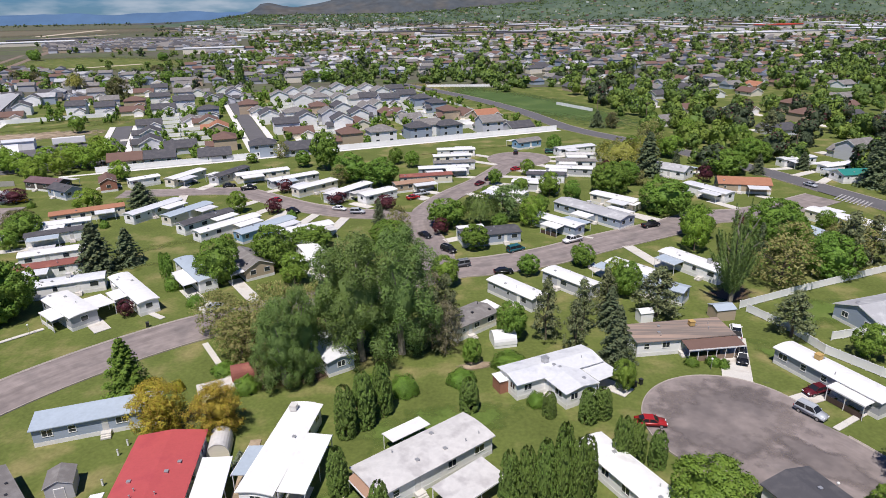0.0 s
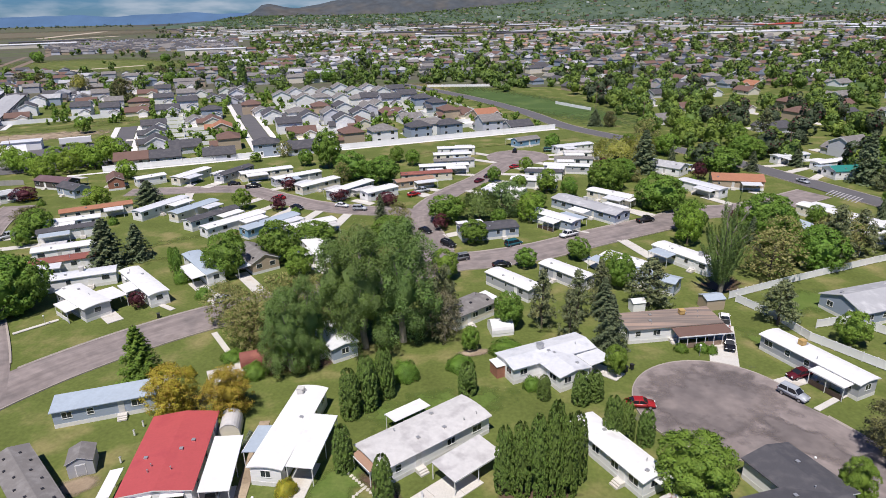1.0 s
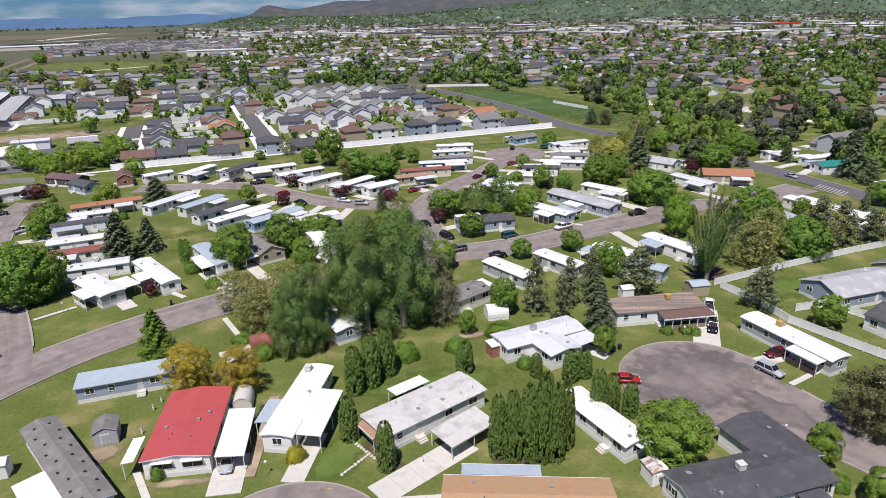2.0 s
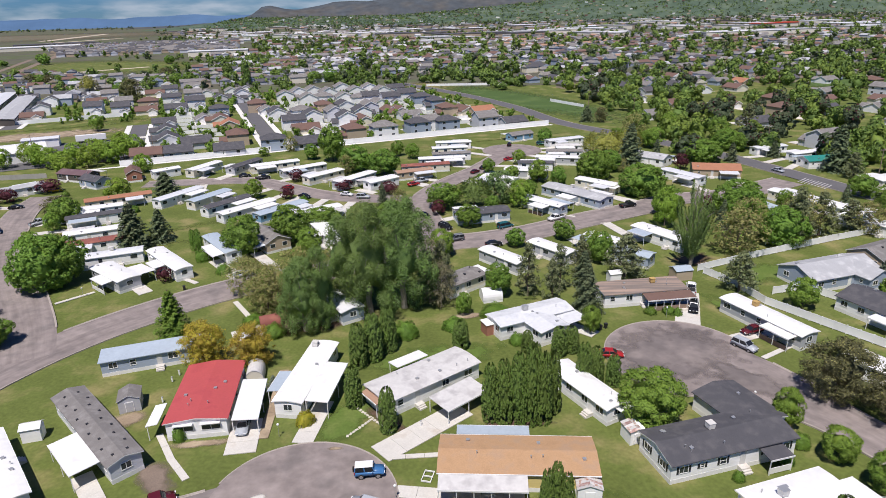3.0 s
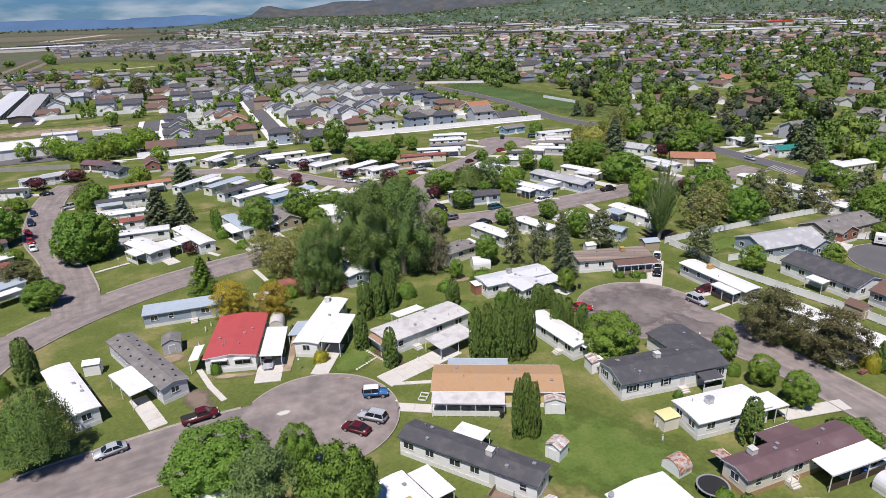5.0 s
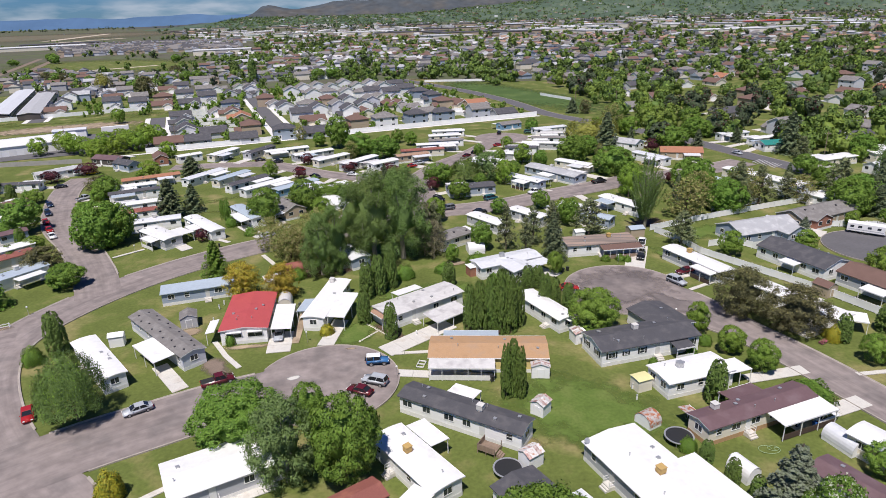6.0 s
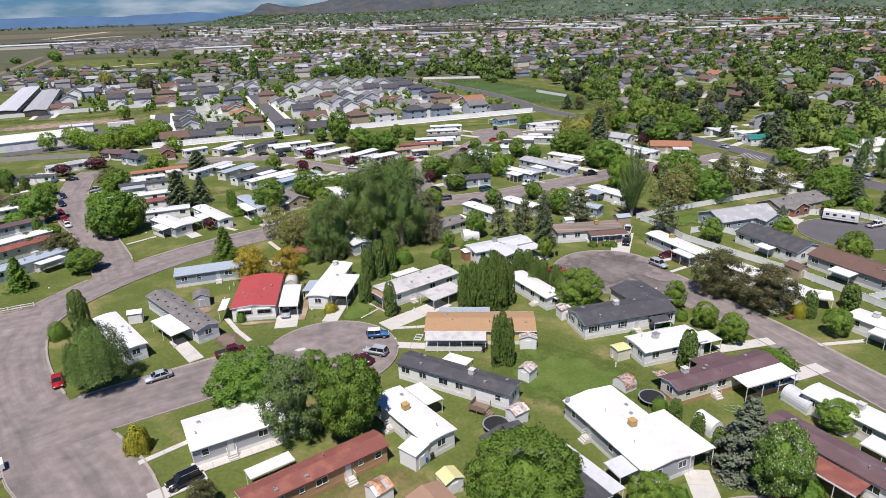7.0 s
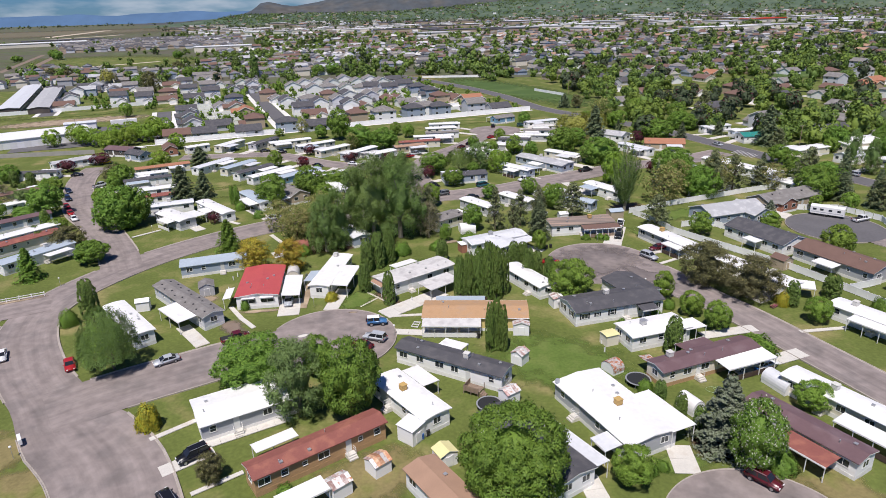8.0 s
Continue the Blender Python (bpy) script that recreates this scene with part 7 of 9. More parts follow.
def trailer(x, y, yaw):
    ob = thing("travel_trailer", "long white travel trailer with dark windows", "travel trailer", x, y, yaw, 0.08)
    body = extruded([(-1.2, 0.7), (-1.2, 2.9), (-1.0, 3.1), (1.0, 3.1), (1.2, 2.9), (1.2, 0.7)], -4.4, 4.4)
    bmesh.ops.bevel(body, geom=list(body.edges), offset=0.06, segments=1, affect="EDGES")
    part("body", body, TRIM, ob)
    for s in (-1, 1):
        part("stripe", boxes((-4.2, 4.2, s * 1.205 - 0.004, s * 1.205 + 0.004, 1.15, 1.35)), WALLS["grey"], ob)
        for px in (-3.2, -1.4, 0.8, 3.0):
            part("window", boxes((px - 0.45, px + 0.45, s * 1.21 - 0.02, s * 1.21 + 0.02, 1.75, 2.35)), GLASS, ob)
        for px in (-0.9, 0.1):
            bm = bmesh.new()
            vs = cylinder(bm, 0, 0, -0.12, 0.12, 0.36, sides=16)
            bmesh.ops.rotate(bm, cent=(0, 0, 0), matrix=Matrix.Rotation(radians(90), 3, "X"), verts=vs)
            part("wheel", bm, TYRE, ob).matrix_basis = pose(px, s * 1.05, 0.36)
    part("air_conditioner", boxes((-0.5, 0.5, -0.35, 0.35, 3.1, 3.4), bevel=0.04), TRIM, ob)
    part("tow_bar", boxes((4.4, 5.6, -0.06, 0.06, 0.45, 0.6), (4.3, 4.5, -0.7, 0.7, 0.45, 0.72)), METAL, ob)


trailer(117.6, 97.6, -38)


def bin_cart(x, y, yaw, mat, label):
    ob = thing("wheeled_bin", label, "bin", x, y, yaw)
    bm = bmesh.new()
    vs = cylinder(bm, 0, 0, 0.05, 0.95, 0.30, 0.40, 4)
    bmesh.ops.rotate(bm, cent=(0, 0, 0), matrix=Matrix.Rotation(radians(45), 3, "Z"), verts=vs)
    part("body", bm, mat, ob)
    part("lid", boxes((-0.34, 0.32, -0.32, 0.32, 0.95, 1.04), bevel=0.03), mat, ob)
    for s in (-1, 1):
        bm = bmesh.new()
        vs = cylinder(bm, 0, 0, -0.04, 0.04, 0.11, sides=10)
        bmesh.ops.rotate(bm, cent=(0, 0, 0), matrix=Matrix.Rotation(radians(90), 3, "X"), verts=vs)
        part("wheel", bm, TYRE, ob).matrix_basis = pose(-0.26, s * 0.27, 0.11)


for bx, by, bm_, lb in ((31.6, 77.9, BLACK_BIN, "black wheeled bin at the drive's edge"), (32.8, 78.6, BLACK_BIN, "black wheeled bin at the drive's edge"), (-0.2, 0.5, BIN, "blue wheeled bin beside a white shed"),
                        (0.7, 1.3, BLACK_BIN, "black wheeled bin beside a white shed"), (57.6, 15.6, BIN, "blue bin under the carport"), (-59.6, 103.0, BLACK_BIN, "black wheeled bin at the kerb"), (10.4, 31.0, BLACK_BIN, "black bin beside the porch")):
    bin_cart(bx, by, 20, bm_, lb)


def garden_lamp(x, y):
    ob = thing("garden_lamp", "white globe lamp on a slim post", "lamp post", x, y)
    bm = bmesh.new()
    cylinder(bm, 0, 0, -0.1, 2.0, 0.045, 0.035, 8)
    part("pole", bm, METAL, ob)
    bm = bmesh.new()
    bmesh.ops.create_uvsphere(bm, u_segments=12, v_segments=8, radius=0.2, matrix=Matrix.Translation((0, 0, 2.15)))
    part("globe", bm, TRIM, ob)


for gx, gy in ((-24.6, 47.0), (46.2, 82.6), (-82.0, 100.6), (-60.6, -1.2), (-88.6, 62.6), (49.6, 52.0), (-6.2, 33.2)):
    garden_lamp(gx, gy)


def mailbox(x, y, yaw):
    ob = thing("mailbox_cluster", "white mailbox cluster on the verge", "mailbox", x, y, yaw)
    part("cabinet", boxes((-1.0, 1.0, -0.25, 0.25, 0.45, 1.35), bevel=0.02), TRIM, ob)
    part("pedestal", boxes((-0.15, 0.15, -0.15, 0.15, -0.1, 0.45)), METAL, ob)
    for k in range(4):
        part("door", boxes((-0.94 + k * 0.47, -0.52 + k * 0.47, 0.25, 0.265, 0.55, 1.25)), METAL, ob)


mailbox(-61.6, 2.2, 128)


def deck(x, y, yaw):
    ob = thing("wooden_deck", "small weathered timber deck with railing and steps", "deck", x, y, yaw)
    for k in range(12):
        part("board", shared("deck_board", lambda: mesh_of("board", boxes((-0.10, 0.10, -1.2, 1.2, 0.55, 0.62)), WOOD)), None, ob).matrix_basis = pose(-1.3 + 0.23 * k, 0, 0)
    for px, py in ((-1.35, -1.15), (1.35, -1.15), (-1.35, 1.15), (1.35, 1.15), (0, -1.15)):
        part("post", shared("deck_post", lambda: mesh_of("post", boxes((-0.05, 0.05, -0.05, 0.05, -0.1, 1.55)), WOOD)), None, ob).matrix_basis = pose(px, py, 0)
    part("rail", boxes((-1.4, 1.4, -1.2, -1.1, 1.5, 1.58), (-1.4, -1.3, -1.2, 1.2, 1.5, 1.58)), WOOD, ob)
    part("lattice", boxes((-1.35, 1.35, -1.17, -1.13, 0.7, 1.4), (-1.37, -1.33, -1.15, 1.15, 0.7, 1.4)), WOOD, ob)
    for k in range(3):
        part("step", boxes((1.45 + 0.3 * k, 1.75 + 0.3 * k, -0.8, 0.4, -0.05, 0.5 - 0.17 * k)), WOOD, ob)


deck(8.4, 12.6, -31)


def stepping_stones(points, name="stepping_stone"):
    for i, (sx, sy) in enumerate(points):
        ob = part(name, shared("stone", lambda: mesh_of("stepping_stone", boxes((-0.28, 0.28, -0.2, 0.2, -0.03, 0.05), bevel=0.02), PAVER)), None)
        ob.matrix_basis = pose(sx, sy, 0, 0, 0, 40 + 17 * (i % 5))
        tagged(ob, "pale square stepping stone in the lawn", "stepping stone", "stepping stones")


stepping_stones([(-13.4 + 0.42 * k, 53.6 - 0.46 * k - 0.02 * (k % 3)) for k in range(15)])
stepping_stones([(-11.0 - 0.40 * k, 50.6 - 0.50 * k) for k in range(9)])


def planter_frame(x, y, yaw):
    ob = thing("planter_box", "white-painted raised garden frame lying on the lawn", "planter", x, y, yaw)
    for r in ((-1.1, 1.1, -0.7, -0.6, 0, 0.22), (-1.1, 1.1, 0.6, 0.7, 0, 0.22), (-1.1, -1.0, -0.6, 0.6, 0, 0.22), (1.0, 1.1, -0.6, 0.6, 0, 0.22), (-0.05, 0.05, -0.6, 0.6, 0, 0.2)):
        part("board", boxes(r), TRIM, ob)


planter_frame(-2.0, 37.2, 75)


def utility_post(x, y, h=1.0):
    ob = thing("utility_pedestal", "short pale utility pedestal in the grass", "utility pedestal", x, y)
    part("box", boxes((-0.12, 0.12, -0.1, 0.1, -0.05, h * 0.85), bevel=0.02), TRIM, ob)
    part("cap", boxes((-0.14, 0.14, -0.12, 0.12, h * 0.85, h), bevel=0.02), METAL, ob)


for ux, uy in ((-46.6, 65.4), (-46.2, 57.0), (33.6, 27.4), (33.4, 24.2), (-47.0, 63.2), (-3.2, 48.6)):
    utility_post(ux, uy)


def power_pole(x, y, h=11.0):
    ob = thing("power_pole", "wooden power pole with a crossarm", "power pole", x, y)
    bm = bmesh.new()
    cylinder(bm, 0, 0, -0.2, h, 0.16, 0.10, 8)
    part("pole", bm, WOOD, ob)
    part("crossarm", boxes((-1.2, 1.2, -0.06, 0.06, h - 0.9, h - 0.75)), WOOD, ob)
    for k in (-1.0, -0.4, 0.4, 1.0):
        part("insulator", boxes((k - 0.05, k + 0.05, -0.05, 0.05, h - 0.75, h - 0.55)), METAL, ob)


for px, py in ((156, 184), (142, 236), (-128, 252), (-186, 258), (112, 330), (96, 372)):
    power_pole(px, py)

# crosswalk bars
WORN_PAINT = material("worn_road_paint", (0.42, 0.41, 0.40), 0.8, vary=0.3, scale=0.6, fine=4.0)
for k in range(9):
    ob = part("crosswalk_bar", boxes((-3.6, 3.6, -0.22, 0.22, 0.0, 0.012)), WORN_PAINT)
    ob.matrix_basis = pose(129.4 + 0.45 * k, 184.6 - 1.22 * k, 0.086, 0, 0, 41)
    tagged(ob, "worn white crosswalk bar on dark asphalt", "road marking", "crosswalk", "structure")


def trampoline(x, y):
    ob = thing("trampoline", "round black disc on legs in a back yard, built as a trampoline", "trampoline", x, y)
    bm = bmesh.new()
    cylinder(bm, 0, 0, 0.86, 0.88, 1.9, sides=32)
    part("mat", bm, BLACK_BIN, ob)
    bm = bmesh.new()
    outer = [(math.cos(radians(11.25 * k)), math.sin(radians(11.25 * k))) for k in range(32)]
    rings = [[bm.verts.new((cx * r, cy * r, z)) for cx, cy in outer] for r, z in ((1.9, 0.84), (2.15, 0.84), (2.15, 0.92), (1.9, 0.92))]
    for j in range(4):
        for k in range(32):
            bm.faces.new((rings[j][k], rings[j][(k + 1) % 32], rings[(j + 1) % 4][(k + 1) % 32], rings[(j + 1) % 4][k]))
    part("rim_pad", bm, METAL, ob)
    for k in range(6):
        part("leg", boxes((-0.03, 0.03, -0.03, 0.03, -0.05, 0.86)), METAL, ob).matrix_basis = pose(2.0 * math.cos(radians(60 * k)), 2.0 * math.sin(radians(60 * k)), 0)


carport(-15.4, -13.0, 35, 6.6, 3.0, "white", "flat white patio roof behind the brown home", 2.6, 0.1, 3, "-", name="awning")
tree("bush", -18.2, -10.8, 1.9, 1.4)
carport(39.4, 17.6, 111, 3.0, 2.2, "rust", "rust-stained lean-to roof at the home's end", 2.3, 0.3, 2, "-", name="lean_to")


def flower_bed(x, y, yaw, l, w):
    """A low bed of pink flowers: a soil mound with small blooms."""
    ob = thing("flower_bed", "low bed of pink flowers beside a drive", "flower bed", x, y, yaw)
    part("soil", boxes((-l / 2, l / 2, -w / 2, w / 2, -0.05, 0.12), bevel=0.05), MULCH, ob)
    rng = np.random.default_rng(3)
    n = 420
    c = np.c_[rng.uniform(-l / 2, l / 2, n), rng.uniform(-w / 2, w / 2, n), rng.uniform(0.15, 0.5, n)]
    part("blooms", leaf_mesh("blooms", c, np.tile((0, 0, 1.0), (n, 1)), np.full(n, 0.11), (LEAF["pink"], LEAF["maple"]), 4, None, 0.4), None, ob, "pink blooms and green leaves")


flower_bed(76.6, 43.0, 30, 3.6, 1.2)
flower_bed(73.4, 40.6, 30, 2.2, 0.9)


def garden_hose(x, y, turns):
    """A green hose lying in loose loops on the lawn."""
    ob = thing("garden_hose", "pale green hose in loose loops on the lawn", "hose", x, y, 0, 0.04)
    bm = bmesh.new()
    prev = None
    for k in range(90):
        a = 2 * math.pi * turns * k / 90
        r = 0.9 + 0.5 * math.sin(a * 0.37)
        q = Vector((r * math.cos(a) + 0.022 * k, 0.7 * r * math.sin(a), 0.0))
        out = Vector((math.cos(a), math.sin(a), 0)) * 0.03
        ring = [bm.verts.new(q + o) for o in (out, Vector((0, 0, 0.03)), -out, Vector((0, 0, -0.03)))]
        if prev:
            for i in range(4):
                bm.faces.new((prev[i], prev[(i + 1) % 4], ring[(i + 1) % 4], ring[i]))
        prev = ring
    part("tube", bm, material("hose_green", (0.30, 0.42, 0.24), 0.5, vary=0.05), ob)


garden_hose(48.0, 11.0, 2.6)
trampoline(36.4, 13.6)
# stands in for a dark round deck behind the home
trampoline(10.6, 7.8)
trampoline(34.6, 106.6)


def dish(x, y, z, yaw):
    ob = thing("satellite_dish", "grey satellite dish on a short mast", "satellite dish", x, y, yaw)
    bm = bmesh.new()
    vs = cylinder(bm, 0, 0, -0.03, 0.03, 0.42, sides=16)
    bmesh.ops.rotate(bm, cent=(0, 0, 0), matrix=Matrix.Rotation(radians(60), 3, "X"), verts=vs)
    bmesh.ops.translate(bm, verts=bm.verts, vec=(0, 0, z))
    part("reflector", bm, METAL, ob)
    part("mast", boxes((-0.03, 0.03, -0.03, 0.03, -0.05, z)), METAL, ob)


dish(21.8, 9.6, 3.6, 20)
dish(41.6, 8.2, 1.6, 200)

# ---- the newer subdivision behind the white wall ----
U, V = Vector((math.cos(radians(21)), math.sin(radians(21)))), Vector((-math.sin(radians(21)), math.cos(radians(21))))


def suburb(u, v):
    """A point by metres along the white wall, from its near end, and metres beyond it."""
    q = Vector((-133.2, 238.5)) + U * u + V * v
    return q.x, q.y


def hip_roof(l, w, eave, rise, thick=0.2):
    bm = bmesh.new()
    r = max(0.3, (l - w) / 2 + 0.2)
    low = [bm.verts.new(q) for q in ((-l / 2, -w / 2, eave - thick), (l / 2, -w / 2, eave - thick), (l / 2, w / 2, eave - thick), (-l / 2, w / 2, eave - thick))]
    mid = [bm.verts.new((v.co.x, v.co.y, eave)) for v in low]
    a, b = bm.verts.new((-r, 0, eave + rise)), bm.verts.new((r, 0, eave + rise))
    bm.faces.new(low[::-1])
    for i in range(4):
        bm.faces.new((low[i], low[(i + 1) % 4], mid[(i + 1) % 4], mid[i]))
    bm.faces.new((mid[0], mid[1], b, a))
    bm.faces.new((mid[1], mid[2], b))
    bm.faces.new((mid[2], mid[3], a, b))
    bm.faces.new((mid[3], mid[0], a))
    bmesh.ops.recalc_face_normals(bm, faces=bm.faces)
    return bm


def suburb_house(l, w, storeys, roof, wall, hip, label):
    """A house with a garage wing: built once for each look, then copied."""
    ob = thing("house", label, "house", 0, -3000, 0)
    e = 2.8 * storeys
    rise = w * 0.24
    if hip:
        part("wall", boxes((-l / 2, l / 2, -w / 2, w / 2, -0.1, e)), WALLS[wall], ob)
        part("roof", hip_roof(l + 0.9, w + 0.9, e + 0.02, rise), ROOFS[roof], ob)
    else:
        part("wall", extruded([(-w / 2, -0.1)] + roof_profile(w, e, rise, "gable") + [(w / 2, -0.1)], -l / 2, l / 2), WALLS[wall], ob)
        part("roof", roof_body(w + 0.9, l + 0.8, e - 0.02, rise * (w + 0.9) / w, "gable", 0.42), (ROOFS[roof], TRIM), ob)
    turn = Matrix.Translation((l / 2 - 3.6, 0, 0)) @ Matrix.Rotation(radians(-90), 4, "Z")
    wing = extruded([(-3.1, -0.1)] + roof_profile(6.2, 2.7, 1.7, "gable") + [(3.1, -0.1)], w / 2 - 0.5, w / 2 + 3.5)
    bmesh.ops.transform(wing, matrix=turn, verts=wing.verts)
    part("garage_wing", wing, WALLS[wall], ob)
    wr = roof_body(7.0, 5.2, 2.66, 1.9, "gable", 0.40)
    bmesh.ops.transform(wr, matrix=turn @ Matrix.Translation((w / 2 + 1.3, 0, 0)), verts=wr.verts)
    part("garage_roof", wr, (ROOFS[roof], TRIM), ob)
    part("garage_door", boxes((l / 2 - 6.0, l / 2 - 1.2, -w / 2 - 3.56, -w / 2 - 3.48, 0.02, 2.25)), TRIM, ob)
    part("driveway", boxes((l / 2 - 6.2, l / 2 - 1.0, -w / 2 - 9.5, -w / 2 - 3.6, -0.05, 0.09)), CONCRETE, ob)
    for s in range(storeys):
        for px in (-l * 0.28, l * 0.26):
            window(ob, px, w / 2, 1.6 + 2.8 * s, 1.5, 1.2, 90, simple=True)
    return ob


LOOKS = [suburb_house(*r) for r in (
    (13, 10, 1, "dark", "palegrey", False, "single-storey grey house with dark gabled roof"), (12, 10, 2, "brown", "tan", True, "two-storey tan house with brown hipped roof"),
    (12, 9.5, 2, "dark", "bluegrey", True, "two-storey blue-grey house with dark hipped roof"), (14, 10, 1, "brown", "cream", False, "single-storey cream house with brown gabled roof"),
    (12, 10, 2, "grey", "white", True, "two-storey white house with grey hipped roof"), (13, 10, 1, "terracotta", "tan", False, "single-storey tan house with orange-brown roof"),
    (12, 10, 2, "grey", "palegrey", False, "two-storey grey house with gabled roof"), (13, 10, 1, "grey", "white", False, "single-storey white house with grey gabled roof"),
    (12, 10, 2, "dark", "white", False, "two-storey white house with dark gabled roof"), (10, 12, 2, "grey", "white", False, "white two-storey townhouse with grey roof"))]
rnd = random.Random(4)
SUBURB_SPOTS = []


def place_house(x, y, yaw, look_no):
    """A copy of one of the built looks, with its own slight turn and size."""
    ob = copy_thing(LOOKS[look_no], pose(x, y, 0, 0, 0, yaw + rnd.uniform(-4, 4)) @ Matrix.Diagonal((rnd.uniform(0.92, 1.08), 1, rnd.uniform(0.96, 1.1), 1)))
    ob["group"] = "houses of the subdivision"
    SUBURB_SPOTS.append((x, y))


# first row, its backs to the white wall, then the houses behind it, street by street
place_house(-131, 251, 201, 3)
place_house(-118, 255, 201, 0)
place_house(-117, 275, 201, 0)
place_house(-96, 258, 201, 0)
place_house(-77, 265, 201, 2)
place_house(-62, 267, 201, 0)
place_house(-42, 288, 291, 1)
place_house(-27, 289, 201, 4)
place_house(-10, 299, 201, 2)
place_house(5, 306, 201, 2)
place_house(26, 310, 201, 6)
place_house(41, 312, 201, 0)
place_house(-136, 288, 291, 0)
place_house(-147, 314, 291, 0)
place_house(-159, 341, 21, 0)
place_house(-99, 282, 291, 1)
place_house(-117, 328, 291, 5)
place_house(-129, 349, 291, 3)
place_house(-139, 350, 111, 7)
place_house(-70, 307, 21, 3)
place_house(-79, 320, 21, 8)
place_house(-96, 353, 111, 8)
place_house(-118, 391, 21, 1)
place_house(-109, 381, 111, 7)
place_house(-138, 376, 21, 2)
place_house(-167, 415, 21, 8)
place_house(-194, 443, 21, 8)
place_house(-175, 401, 21, 0)
place_house(-201, 419, 21, 1)
place_house(-192, 394, 21, 3)
place_house(-209, 395, 21, 8)
place_house(-223, 430, 21, 6)
place_house(-229, 399, 21, 8)
place_house(-252, 449, 21, 3)
place_house(-266, 403, 291, 8)
place_house(-284, 446, 291, 8)
place_house(-259, 380, 21, 3)
place_house(-61, 347, 111, 6)
place_house(-51, 327, 291, 8)
place_house(-42, 330, 291, 3)
place_house(-73, 382, 291, 1)
place_house(-23, 360, 291, 3)
place_house(-16, 345, 21, 7)
place_house(-7, 324, 201, 7)
place_house(-2, 309, 201, 4)
place_house(-42, 368, 291, 6)
place_house(-39, 400, 291, 7)
place_house(-32, 409, 21, 8)
place_house(-29, 366, 111, 3)
place_house(-22, 426, 21, 8)
place_house(-10, 404, 21, 2)
place_house(-1, 385, 291, 2)
place_house(6, 354, 291, 1)
place_house(17, 360, 291, 3)
place_house(27, 353, 21, 5)
place_house(-45, 351, 111, 8)
place_house(-59, 379, 111, 8)
place_house(-72, 338, 291, 8)
place_house(-82, 358, 21, 4)
place_house(-110, 439, 111, 9)
place_house(-103, 451, 111, 9)
place_house(-94, 461, 111, 9)
place_house(-80, 446, 111, 9)
place_house(-74, 475, 111, 9)
place_house(-61, 457, 111, 9)
place_house(-52, 470, 111, 9)
place_house(-41, 452, 111, 9)
place_house(-89, 415, 111, 9)
place_house(-79, 419, 21, 4)
place_house(-64, 416, 111, 9)
place_house(-53, 413, 21, 4)
place_house(-32, 465, 21, 8)
place_house(-46, 415, 21, 8)
place_house(-146, 454, 111, 8)
place_house(-167, 496, 111, 7)
place_house(-182, 483, 111, 7)
place_house(-187, 467, 21, 6)
place_house(-162, 454, 111, 0)
place_house(-147, 441, 111, 0)
place_house(-140, 453, 111, 7)
place_house(-227, 493, 21, 3)
place_house(-256, 478, 21, 6)
place_house(-284, 487, 21, 0)
place_house(-304, 499, 21, 0)
place_house(-323, 484, 21, 0)
place_house(-166, 520, 21, 0)
place_house(-214, 541, 21, 7)
place_house(-218, 501, 21, 8)
place_house(-252, 519, 21, 7)
STREETS = (-1, 64)
for s in STREETS + (-74,):
    near, far = {-1: (32, 118), 64: (14, 190), -74: (140, 245)}[s]
    a, b = suburb(s, near), suburb(s, far)
    d = (Vector(b) - Vector(a))
    at = pose(*a, 0.0, 0, 0, math.degrees(math.atan2(d.y, d.x)))
    ob = part("street", boxes((0, d.length, -4.2, 4.2, -0.05, 0.06)), DARK_ASPHALT)
    ob.matrix_basis = at
    tagged(ob, "dark asphalt street between house rows", "street", kind="structure")
    for side in (-1, 1):
        ob = part("sidewalk", boxes((0, d.length, side * 6.0 - 1.5, side * 6.0 + 1.5, -0.05, 0.10)), PALE_CONCRETE)
        ob.matrix_basis = at
        tagged(ob, "pale concrete sidewalk", "sidewalk", kind="structure")


def long_wall(a, b, high, label, mat=VINYL, bay=6.0):
    """A continuous white garden wall of bays between thicker posts."""
    a, b = Vector(a), Vector(b)
    d = (b - a).length
    ob = thing("garden_wall", label, "wall", a.x, a.y, math.degrees(math.atan2(b.y - a.y, b.x - a.x)))
    n = max(1, round(d / bay))
    for k in range(n):
        part("bay", shared(("bay", high, bay), lambda: mesh_of("bay", boxes((0.1, bay - 0.1, -0.06, 0.06, -0.1, high)), mat)), None, ob).matrix_basis = Matrix.Translation((d * k / n, 0, 0)) @ Matrix.Diagonal((d / n / bay, 1, 1, 1))
        if bay < 11:
            part("post", shared(("wall_post", high), lambda: mesh_of("post", boxes((-0.14, 0.14, -0.14, 0.14, -0.1, high + 0.1)), mat)), None, ob).matrix_basis = pose(d * k / n, 0, 0)
    return ob


